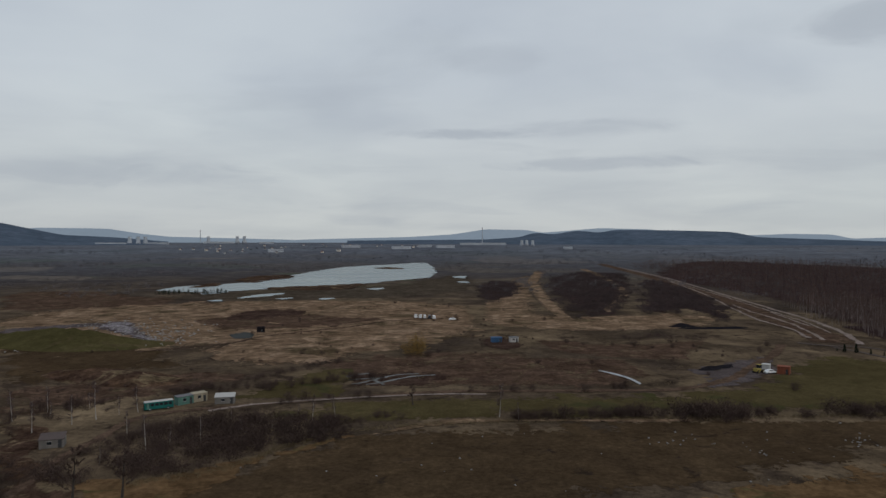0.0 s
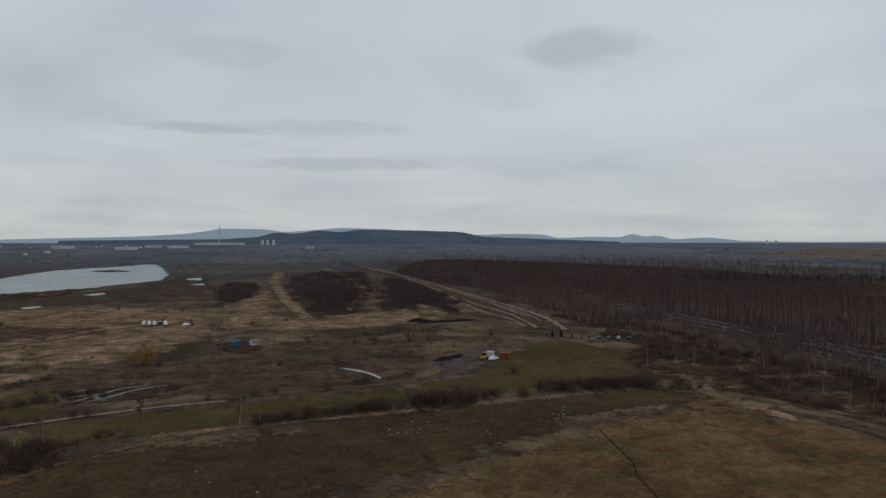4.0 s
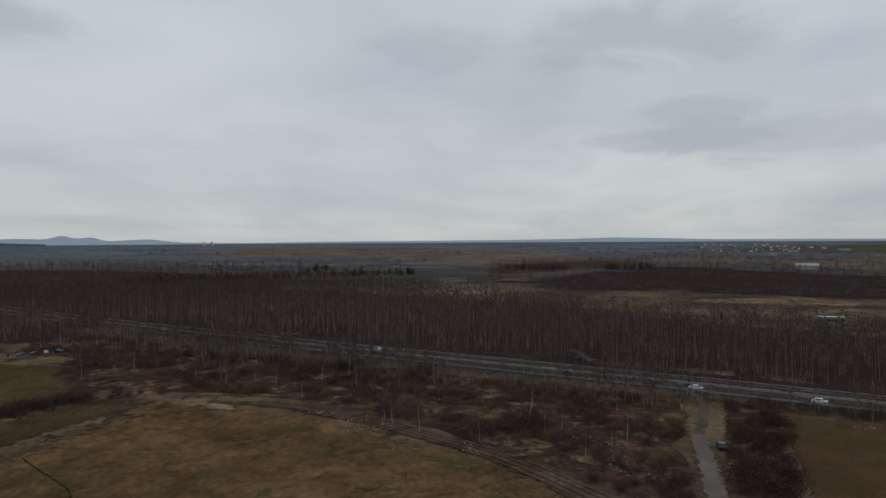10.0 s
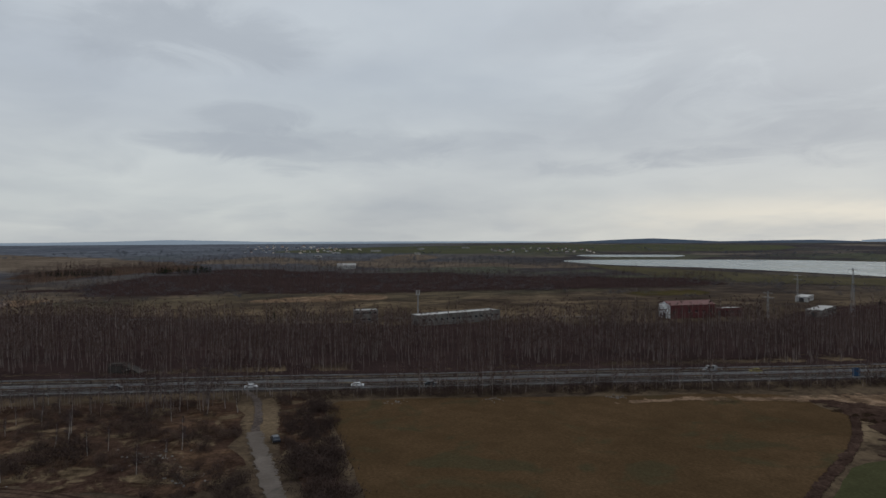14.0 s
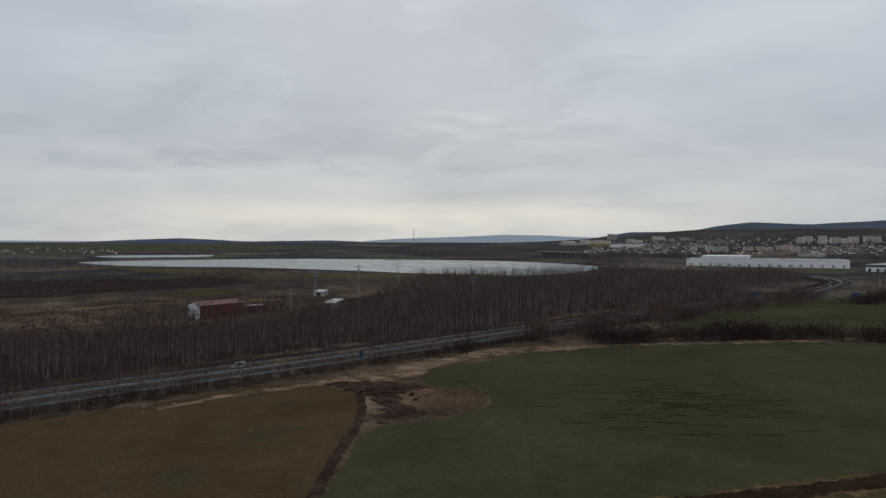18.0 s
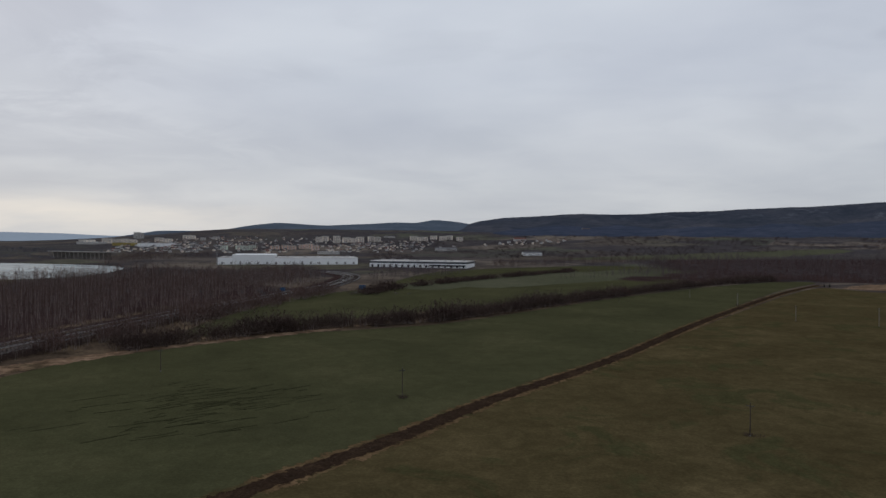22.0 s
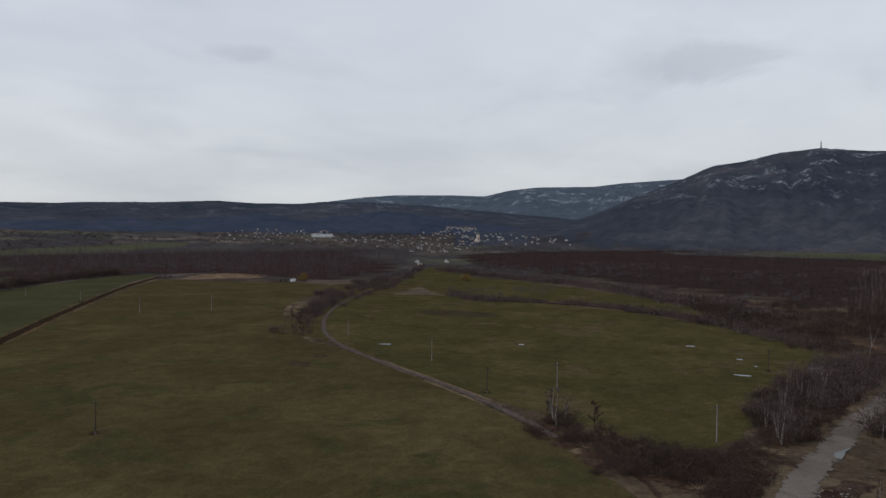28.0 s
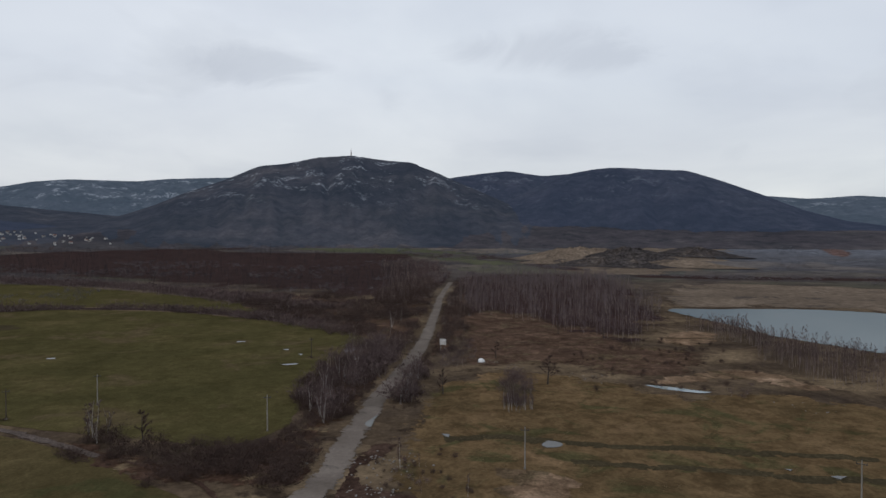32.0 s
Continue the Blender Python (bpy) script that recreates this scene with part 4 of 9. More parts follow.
patch("lake", [(1343, -557), (1313, -740), (1189, -956), (1018, -1068), (794, -1162), (567, -1102), (490, -934), (502, -804), (600, -741), (795, -715), (985, -664), (1150, -560)], M_WATER, 0.25, "large pale reservoir behind an earth dam", "reservoir", rag=3, step=14, grid=80)
patch("lake", [(1624, -729), (1521, -925), (1430, -861), (1517, -696)], M_WATER, 0.3, "far pale pond beyond the reservoir", "pond", rag=5, step=14, grid=80)
patch("lake", [(-487, 130), (-493, 166), (-497, 218), (-471, 268), (-414, 272), (-304, 204), (-309, 174), (-329, 165), (-354, 150), (-406, 143)], M_WATER2, 0.2, "blue-grey lake behind a belt of birches", "lake", rag=4, step=8, grid=40)
patch("pond", [(-236, 55), (-233, 63), (-226, 74), (-224, 71), (-230, 60)], M_WATER, 0.12, "small grassy pond reflecting the sky", "pond", rag=1.0, step=3, grid=10)

# ---- roads and tracks ----
HIGHWAY = [(330, 520), (304, 400), (293, 340), (275, 234), (262, 143), (252, 71), (244, 13), (234, -50), (230, -84), (220, -151), (211, -215), (203, -290), (197, -341), (180, -478), (149, -650), (137, -773), (147, -915), (200, -1010)]
LANE = [(-108, -39), (-124, -35.2), (-136, -32.8), (-149, -32.8), (-176, -33.2), (-217, -32.6), (-275, -29.8), (-340, -29.2), (-472, -33), (-587, -37), (-777, -38)]
FARMTRACK = [(-942, -851), (-596, -575), (-423, -451), (-315, -365), (-248, -295), (-214, -243), (-194, -194), (-182, -159), (-170, -127), (-159, -104), (-150, -88)]
DITCH = [(60, -108), (33, -146), (15, -172), (-13, -217), (-67, -293), (-161, -444), (-316, -675), (-415, -800)]
CORRIDOR = [(300, 1300), (288, 1100), (279, 930), (260, 762), (243, 620), (223, 500), (210, 425), (202, 371), (191, 330)]
NROAD = [(-80, 110), (-84, 131), (-87, 153), (-86, 168), (-84, 191), (-62, 203), (-46, 209), (-26, 215), (-4, 222), (22, 224), (59, 225), (79, 227), (102, 243), (121, 267), (144, 296), (162, 325)]

ribbon("road_1", HIGHWAY, 22.5, M_ASPHALT, "grey asphalt dual carriageway with steel crash barriers", "highway", soft=False, lift=0.35, thick=0.3, step=6)
ribbon("road_verge", HIGHWAY, 15.0, M_LITTER, "dark leaf-strewn bank beyond the highway", "verge", lift=0.19, rag=2.5, step=6, offset=-18.5)
ribbon("road_2", LANE, (9.2, 7.2), M_ROAD, "pale worn concrete lane with broken edges", "road", lift=0.14, rag=0.6, step=3)
ribbon("track_1", FARMTRACK, 3.4, M_TRACK, "grey gravel farm track between meadows", "track", lift=0.15, rag=0.8, step=3)
ribbon("footpath", [(-147, -80), (-140, -66), (-134, -57), (-124, -49), (-114, -40)], 1.7, M_MUD, "muddy rut through the bushes to the lane", "path", lift=0.2, rag=0.6, step=2)
ribbon("track_2", [(240, 18), (223, 12), (202, 10), (181, 10)], 3.2, M_TRACK, "narrow rutted track to the highway", "track", lift=0.14, rag=0.7, step=3)
ribbon("track_3", [(184, 10), (176, 9.5), (160, 7), (131, 3), (110, -1)], (5.6, 6.2), M_ROAD, "pale gravel drive with grass edges", "track", lift=0.16, rag=0.4, step=3)
TRACK_4 = [(164, 152), (167, 134), (168, 121), (162, 92), (156, 73), (147, 51), (135, 32), (124, 18)]
ribbon("track_4", TRACK_4, (5.0, 11.0), M_TRACKSOIL, "brown rutted wheel track along the meadow", "track", lift=0.15, rag=1.5, step=3)
for off, w in ((-2.6, 0.7), (-0.9, 0.6), (1.2, 0.8), (2.9, 0.6)):
    ribbon("wheel_rut", TRACK_4[1:], (w * 0.8, w * 1.3), M_MUD, "dark wet wheel rut", "rut", lift=0.19, rag=0.5, step=2, offset=off)
ribbon("track_5", [(170, -160), (161, -153), (145, -139), (132, -124), (121, -109), (112, -97), (95, -76)], 3.6, M_MUD, "brown rutted track between two fields", "track", lift=0.14, rag=0.6, step=3)
ribbon("footpath", [(104, 152), (99, 138), (95, 126), (90, 117), (86, 106), (78, 90)], 0.5, M_DITCH, "thin trodden footpath over the meadow", "path", lift=0.16, rag=0.5, step=2)
ribbon("verge_1", DITCH, 13.0, M_MEADOW, "dry grass edge beside a field ditch", "verge", lift=0.12, rag=1.2, step=4)
ribbon("ditch", DITCH, 8.4, M_DITCH, "dark brown drainage ditch between fields", "ditch", lift=0.17, rag=0.8, step=4)
ribbon("track_6", CORRIDOR, (24.0, 30.0), M_HEATH, "graded dirt corridor through the woods", "track", lift=0.1, rag=3, step=8)
ribbon("junction_road", [(172, 330), (182, 321), (195, 318), (202, 306), (208, 295), (219, 293), (236, 302)], 4.5, M_TRACK, "grey side road curving past the conifers", "road", lift=0.2, rag=0.5, step=3)
ribbon("junction_road", [(182, 318), (186, 303), (189, 288), (198, 281), (215, 285), (232, 296)], 4.0, M_TRACK, "grey slip road by the parked cars", "road", lift=0.2, rag=0.5, step=3)
ribbon("dark_track", [(-135, 300), (-122, 311), (-103, 325), (-92, 350), (-73, 369), (-49, 392), (-32, 417), (10, 436)], 3.2, M_MUD, "dark muddy track across the grassland", "track", lift=0.16, rag=1.5, step=3)
ribbon("sandy_path", [(227, 1104), (216, 938), (190, 741), (168, 631), (139, 548), (113, 470)], (16.0, 9.0), M_DRY, "pale sandy path between two plantations", "path", lift=0.18, rag=2.5, step=6)
ribbon("sandy_path", [(149, 1042), (107, 808), (86, 585), (79, 470), (78, 418)], (22.0, 12.0), M_DRY, "pale sandy path beside the plantation", "path", lift=0.18, rag=2.5, step=6)
ribbon("road_3", NROAD, (3.5, 6.0), M_TRACKSOIL, "grey dirt road past the sheds", "road", lift=0.14, rag=1.2, step=3)


# ---- plants ----
rng = np.random.default_rng(7)


def slivers(base, way, length, width, gen):
    """Thin triangles that stand for twigs: from base along way."""
    n = len(base)
    way = way / (np.linalg.norm(way, axis=1)[:, None] + 1e-9)
    side = np.cross(way, gen.normal(size=(n, 3)))
    side /= np.linalg.norm(side, axis=1)[:, None] + 1e-9
    tip = base + way * length[:, None]
    v = np.stack([base - side * width[:, None] / 2, base + side * width[:, None] / 2, tip], 1).reshape(-1, 3)
    return v, np.arange(3 * n).reshape(n, 3)


def stem(points, radii, n):
    """A tapered trunk or limb through the points."""
    v, f = [], []
    for p, r in zip(points, radii):
        for i in range(n):
            a = 2 * math.pi * i / n
            v.append((p[0] + r * math.cos(a), p[1] + r * math.sin(a), p[2]))
    for k in range(len(points) - 1):
        for i in range(n):
            a, b, c, d = k * n + i, k * n + (i + 1) % n, (k + 1) * n + (i + 1) % n, (k + 1) * n + i
            f += [(a, b, c), (a, c, d)]
    return np.array(v, float), np.array(f, int)


def merge(*meshes):
    vs, fs, k = [], [], 0
    for v, f in meshes:
        vs.append(v)
        fs.append(f + k)
        k += len(v)
    return np.concatenate(vs), np.concatenate(fs)


def bare_tree(seed, h, spread, limbs, twigs, sides, width, low=0.3, trunk_r=None, stems=1, lift=0.9):
    """A leafless tree of height h: (trunk mesh, crown mesh)."""
    g = np.random.default_rng(seed)
    trunks, crowns, starts, ways = [], [], [], []
    for s in range(stems):
        lean = g.normal(size=2) * (0.03 if stems == 1 else 0.13) * h
        foot = g.normal(size=2) * (0 if stems == 1 else 0.35)
        bend = g.normal(size=2) * 0.02 * h
        hs = h * (1 if s == 0 else g.uniform(0.65, 0.95))
        us = np.linspace(0, 1, 6 if sides > 3 else 3)
        pts = [(foot[0] + lean[0] * u + bend[0] * math.sin(3 * u), foot[1] + lean[1] * u + bend[1] * math.sin(3 * u), hs * u) for u in us]
        r0 = trunk_r or h * 0.011
        trunks.append(stem(pts, [max(r0 * (1 - u) ** 0.8, 0.02) * (1.25 if u == 0 else 1) for u in us], sides))
        for i in range(limbs):
            u = low + (0.97 - low) * (i + g.random()) / limbs
            p = np.array([np.interp(u, us, [q[k] for q in pts]) for k in range(3)])
            a = g.uniform(0, 2 * math.pi)
            out = spread * hs * (1.08 - u) ** 0.7 * g.uniform(0.6, 1.1)
            q = p + np.array([math.cos(a) * out, math.sin(a) * out, out * lift * g.uniform(0.6, 1.4)])
            q[2] = min(q[2], hs * 1.02)
            mid = (p + q) / 2 + np.array([0, 0, -0.06 * out])
            rl = max(r0 * 0.4 * (1.1 - u), 0.02)
            crowns.append(stem([p, mid, q], [rl, rl * 0.7, 0.012], 3) if sides > 3 else slivers(p[None], (q - p)[None], np.array([np.linalg.norm(q - p)]), np.array([rl * 2.4]), g))
            m = max(1, twigs // (limbs * stems))
            t = g.uniform(0.25, 1.0, m)[:, None]
            starts.append(np.where(t < 0.5, p + (mid - p) * t * 2, mid + (q - mid) * (t - 0.5) * 2))
            ways.append((q - p)[None] * 0.55 / (np.linalg.norm(q - p) + 1e-6) + g.normal(size=(m, 3)) * 0.55 + np.array([0, 0, 0.35]))
    b, w = np.concatenate(starts), np.concatenate(ways)
    L = g.uniform(0.05, 0.13, len(b)) * h ** 0.8 * 1.3
    crowns.append(slivers(b, w, L, width * g.uniform(0.6, 1.4, len(b)), g))
    return merge(*trunks), merge(*crowns)


def bush_mesh(seed, h, wide, stems, twigs, width, light=False):
    """A leafless bush: (stems, twigs), rounded lobes of fine shoots over rods that fan from the foot."""
    g = np.random.default_rng(seed)
    rods, starts, ways = [], [], []
    for i in range(stems):
        a, o = g.uniform(0, 2 * math.pi), math.sqrt(g.random())
        out = np.array([math.cos(a), math.sin(a), 0])
        foot = out * o * wide * 0.16
        top = out * o * wide * 0.40 + np.array([0, 0, h * math.sqrt(max(0.12, 1 - 0.85 * o * o)) * g.uniform(0.66, 0.92)])
        rods.append(slivers(foot[None], (top - foot)[None], np.array([np.linalg.norm(top - foot)]), np.array([0.07]), g) if light else stem([foot, (foot + top) / 2 + out * 0.08 * wide, top], [0.045, 0.03, 0.010], 3))
        m = twigs // stems
        t = g.uniform(0.12, 1, m)[:, None] ** 0.7
        lobe = 0.30 * wide / math.sqrt(max(stems, 3) / 4)
        starts.append(foot + (top - foot) * t + g.normal(size=(m, 3)) * np.array([lobe, lobe, 0.10 * h]) * (0.35 + 0.65 * t))
        ways.append(out * o * 0.7 + np.array([0, 0, 0.75]) + g.normal(size=(m, 3)) * 0.55)
    b, w = np.concatenate(starts), np.concatenate(ways)
    b[:, 2] = np.clip(b[:, 2], 0.02, h * 0.93)
    return merge(*rods), slivers(b, w, g.uniform(0.12, 0.27, len(b)) * h ** 0.7, width * g.uniform(0.6, 1.4, len(b)), g)


def conifer_mesh(seed, h, wide, needles, width):
    g = np.random.default_rng(seed)
    trunk = stem([(0, 0, 0), (0, 0, h * 0.5), (0, 0, h)], [h * 0.016, h * 0.01, 0.02], 5)
    u = 0.08 + 0.9 * g.random(needles) ** 1.25
    a = g.uniform(0, 2 * math.pi, needles)
    o = wide * (1 - u) ** 0.85 * g.uniform(0.15, 0.8, needles) * (0.85 + 0.3 * np.sin(u * 40))
    b = np.stack([np.cos(a) * o, np.sin(a) * o, u * h], 1)
    w = np.stack([np.cos(a), np.sin(a), g.uniform(-0.45, 0.25, needles)], 1) + g.normal(size=(needles, 3)) * 0.3
    return trunk, slivers(b, w, g.uniform(0.4, 0.9, needles) * wide * 0.55, width * g.uniform(0.7, 1.4, needles), g)


def raw_mesh(name, v, f, materials, index=None):
    """A mesh from arrays of vertices and triangles."""
    me = bpy.data.meshes.new(name)
    me.vertices.add(len(v))
    me.vertices.foreach_set("co", np.asarray(v, np.float32).ravel())
    me.loops.add(3 * len(f))
    me.loops.foreach_set("vertex_index", np.asarray(f, np.int32).ravel())
    me.polygons.add(len(f))
    me.polygons.foreach_set("loop_start", np.arange(0, 3 * len(f), 3, dtype=np.int32))
    for m in materials:
        me.materials.append(m)
    if index is not None:
        me.polygons.foreach_set("material_index", np.asarray(index, np.int32))
    me.update(calc_edges=True)
    return me


def thicket(name, places, kinds, sizes, materials, label, category):
    """One object of kind stuff: many plants that nobody could count. kinds: (stem mesh, twig mesh) variants one metre high."""
    vs, fs, ms, k = [], [], [], 0
    n = len(places)
    pick = rng.integers(0, len(kinds), n)
    turn = rng.uniform(0, 2 * np.pi, n)
    z = land(places[:, 0], places[:, 1])
    sizes = sizes * np.array([1 + 0.45 * noise.noise((x / 27.0, y / 27.0, 2.5)) for x, y in places])
    for j, (a, b) in enumerate(kinds):
        i = np.where(pick == j)[0]
        if not len(i):
            continue
        v, f = merge(a, b)
        c, s = np.cos(turn[i])[:, None], np.sin(turn[i])[:, None]
        wide = (sizes[i] * rng.uniform(0.85, 1.2, len(i)))[:, None]
        x = (v[None, :, 0] * c - v[None, :, 1] * s) * wide + places[i, 0][:, None]
        y = (v[None, :, 0] * s + v[None, :, 1] * c) * wide + places[i, 1][:, None]
        h = v[None, :, 2] * sizes[i][:, None] + z[i][:, None] - 0.05
        vs.append(np.stack([x, y, h], 2).reshape(-1, 3))
        fs.append((f[None] + (np.arange(len(i)) * len(v))[:, None, None] + k).reshape(-1, 3))
        ms.append(np.tile(np.concatenate([np.zeros(len(a[1])), np.ones(len(b[1]))]), len(i)))
        k += len(i) * len(v)
    me = raw_mesh(name, np.concatenate(vs), np.concatenate(fs), materials, np.concatenate(ms))
    return tagged(new(name, me), label, category, "", "stuff")


def scatter(poly, area, gap=0.0, clear=()):
    """Random places in an outline, one to so many square metres; clear: (line, metres) kept free of plants."""
    poly = np.array(poly, float)
    lo, hi = poly.min(0), poly.max(0)
    n = int(np.prod(hi - lo) / area)
    p = rng.uniform(lo, hi, (n, 2))
    # The edge of a stand is never straight.
    q = p + np.array([(noise.noise((x / 19.0, y / 19.0, 1.5)), noise.noise((x / 19.0, y / 19.0, 6.5))) for x, y in p]).reshape(-1, 2) * min(14.0, 0.12 * math.sqrt(np.prod(hi - lo)))
    p = p[inside(q, poly)]
    for line, dist in clear:
        q = smooth_line(line, max(2.0, dist / 2))
        for s in range(0, len(q), 400):
            d = np.hypot(p[:, None, 0] - q[None, s:s + 400, 0], p[:, None, 1] - q[None, s:s + 400, 1]).min(1)
            p = p[d > dist]
    return p


def clumpy(p, wave, keep):
    """Thins places so that gaps and groups appear."""
    k = np.array([noise.noise((x / wave, y / wave, 4.4)) for x, y in p])
    return p[k > keep]


def unit(tree, h):
    return tuple((v / h, f) for v, f in tree)


HW = [(HIGHWAY, 15.0)]
WOOD_KINDS = [unit(bare_tree(40 + i, 15, 0.19, 8, 136, 3, 0.11, 0.26, 0.095), 15) for i in range(6)]
MID_KINDS = [unit(bare_tree(50 + i, 15, 0.20, 6, 74, 3, 0.165, 0.24, 0.10), 15) for i in range(5)]
FAR_KINDS = [unit(bare_tree(60 + i, 15, 0.22, 5, 38, 3, 0.32, 0.18, 0.10), 15) for i in range(5)]
BUSH_KINDS = [unit(bush_mesh(80 + i, 3, 4.2, 8, 192, 0.105, True), 3) for i in range(5)]
FARBUSH_KINDS = [unit(bush_mesh(90 + i, 3, 4.4, 5, 46, 0.28, True), 3) for i in range(4)]

# Big birch wood east of the highway: nearest rows first, then the depth of it.
WOOD_A = [(232, -330), (226, -290), (234, -215), (244, -151), (254, -84), (258, -50), (268, 13), (276, 71), (286, 143), (299, 234), (312, 330), (225, 362), (246, 480), (272, 664), (285, 894), (285, 1120), (500, 1250), (800, 1050), (900, 750), (800, 480), (560, 250), (440, 60), (425, -30), (405, -60), (380, -140), (375, -215), (350, -330)]
SEEN = [([(392, -230), (392, -262)], 15.0), ([(388, -244), (352, -220)], 13.0), ([(376, -70), (372, -122)], 15.0), ([(410, -42), (388, -40)], 11.0), ([(380, -325), (378, -350)], 12.0), ([(376, -336), (350, -312)], 12.0)]
pts = scatter(WOOD_A, 22, clear=HW + [(CORRIDOR, 17.0)] + SEEN)
r = np.hypot(pts[:, 0], pts[:, 1])
near = pts[r < 330]
thicket("birch_wood", near, WOOD_KINDS, rng.uniform(9.5, 16.0, len(near)), [M_WOODBARK, M_WOOD], "dense bare birch wood beside the highway", "wood")
mid = pts[(r >= 330) & (r < 520)]
thicket("birch_wood", mid, MID_KINDS, rng.uniform(9.5, 16.0, len(mid)), [M_WOODBARK, M_WOOD], "depth of the bare birch wood", "wood")
far = pts[(r >= 520)]
far = far[rng.random(len(far)) < np.where(np.hypot(far[:, 0], far[:, 1]) < 800, 0.36, 0.2)]
thicket("birch_wood", far, FAR_KINDS, rng.uniform(11, 17, len(far)), [M_FARBARK, M_WOOD], "brown bare wood stretching into the distance", "wood")
WOOD_C = [(226, -300), (216, -350), (200, -480), (168, -640), (160, -740), (200, -960), (420, -860), (500, -720), (540, -600), (440, -480), (400, -400), (365, -365), (340, -330)]
pts = scatter(WOOD_C, 42, clear=HW + SEEN)
thicket("birch_wood", pts, MID_KINDS, rng.uniform(11, 17.5, len(pts)), [M_WOODBARK, M_WOOD], "bare birch wood between highway and reservoir", "wood")
pts = scatter([(187, -290), (181, -341), (165, -478), (134, -650), (112, -640), (142, -478), (160, -341), (168, -290)], 15, clear=[(HIGHWAY, 12.5)])
thicket("roadside_birches", pts, MID_KINDS + BUSH_KINDS[:1], rng.uniform(7, 13, len(pts)), [M_WOODBARK, M_WOOD], "close birches hiding the highway beside the green field", "tree row")
for poly in ([(190, -711), (180, -779), (170, -880), (215, -975), (290, -1100), (262, -1000), (225, -850)], [(112, -800), (95, -840), (30, -860), (-12, -1010), (45, -1065), (125, -1050), (118, -930)]):
    pts = scatter(poly, 55, clear=HW)
    thicket("birch_wood", pts, FAR_KINDS, rng.uniform(8, 13, len(pts)), [M_FARBARK, M_PURPLE], "brown bare trees before the white warehouses", "wood")
WOOD_D = [(-120, -880), (-291, -1040), (-451, -1616), (-936, -1532), (-1427, -1311), (-1240, -1300), (-1200, -1080), (-868, -830), (-560, -640), (-500, -760), (-443, -850), (-320, -880)]
pts = scatter(WOOD_D, 120)
thicket("mixed_wood", pts, FAR_KINDS, rng.uniform(9, 16, len(pts)), [M_FARBARK, M_PURPLE], "brown leafless wood beyond the meadows", "wood")
WOOD_E = [(-951, -738), (-1471, -1123), (-1956, -750), (-2100, -265), (-1778, -500), (-1733, -197), (-944, -91), (-600, -88), (-575, -121), (-608, -172), (-707, -335), (-812, -527)]
pts = scatter(WOOD_E, 105)
pts = pts[(np.hypot(pts[:, 0], pts[:, 1]) < 1000) | (rng.random(len(pts)) < 0.4)]
thicket("plantation", pts, FAR_KINDS, rng.uniform(8, 12, len(pts)), [M_DARKBARK, M_MAROON], "dense dark maroon plantation of young trees", "plantation")
WOOD_F = [(-438, -20), (-885, -30), (-998, 85), (-898, 164), (-572, 137), (-448, 122), (-327, 73), (-334, 53), (-398, 34), (-457, 9)]
pts = scatter(WOOD_F, 36, clear=[(LANE, 8)])
thicket("birch_wood", pts, MID_KINDS, rng.uniform(6, 12, len(pts)), [M_WOODBARK, M_PURPLE], "purple-grey birch wood beside the lane", "wood")
WOOD_F2 = [(-379, 106), (-392, 130), (-328, 146), (-288, 166), (-277, 190), (-230, 190), (-212, 142), (-221, 126), (-233, 117), (-259, 114), (-285, 118), (-330, 120)]
pts = scatter(WOOD_F2, 9)
thicket("birch_wood", pts, WOOD_KINDS, rng.uniform(5.5, 10, len(pts)), [M_WOODBARK, M_TWIG], "belt of bare birches along the lake shore", "wood")
WOOD_G = [(-1198, -183), (-1388, -142), (-1230, -76), (-920, -42), (-712, -44), (-581, -59), (-493, -75), (-587, -99), (-786, -107)]
pts = scatter(WOOD_G, 45, clear=[(LANE, 8)])
thicket("birch_wood", pts, MID_KINDS, rng.uniform(6, 12, len(pts)), [M_WOODBARK, M_TWIG], "bare wood between plantation and lane", "wood")
for line, wide, low, high, lab in (([(-470, -385), (-445, -335), (-464, -295), (-464, -238), (-440, -177), (-410, -132), (-383, -99), (-360, -74)], 4.0, 4.0, 7.5, "near belt of bare young trees round the pasture"),
                                   ([(-790, -660), (-754, -580), (-704, -471), (-648, -335), (-569, -231), (-508, -156), (-470, -112)], 9.0, 6.5, 11.5, "far belt of bare birches behind the green strip")):
    q = smooth_line(line, 2.6)
    q = clumpy(np.concatenate([q + rng.normal(size=q.shape) * wide for k in range(5)]), 22, -0.32)
    patch("belt_floor", np.concatenate([smooth_line(line, 30) + (6, 5), smooth_line(line, 30)[::-1] - (wide + 4, wide)]).tolist(), M_LITTER, 0.12, "brown leaf floor under the tree belt", "forest floor", rag=3, step=8, grid=20, soft=True)
    thicket("tree_belt", q, MID_KINDS[:3] + FARBUSH_KINDS[:3], rng.uniform(low, high, len(q)), [M_WOODBARK, M_TWIG], lab, "tree belt")
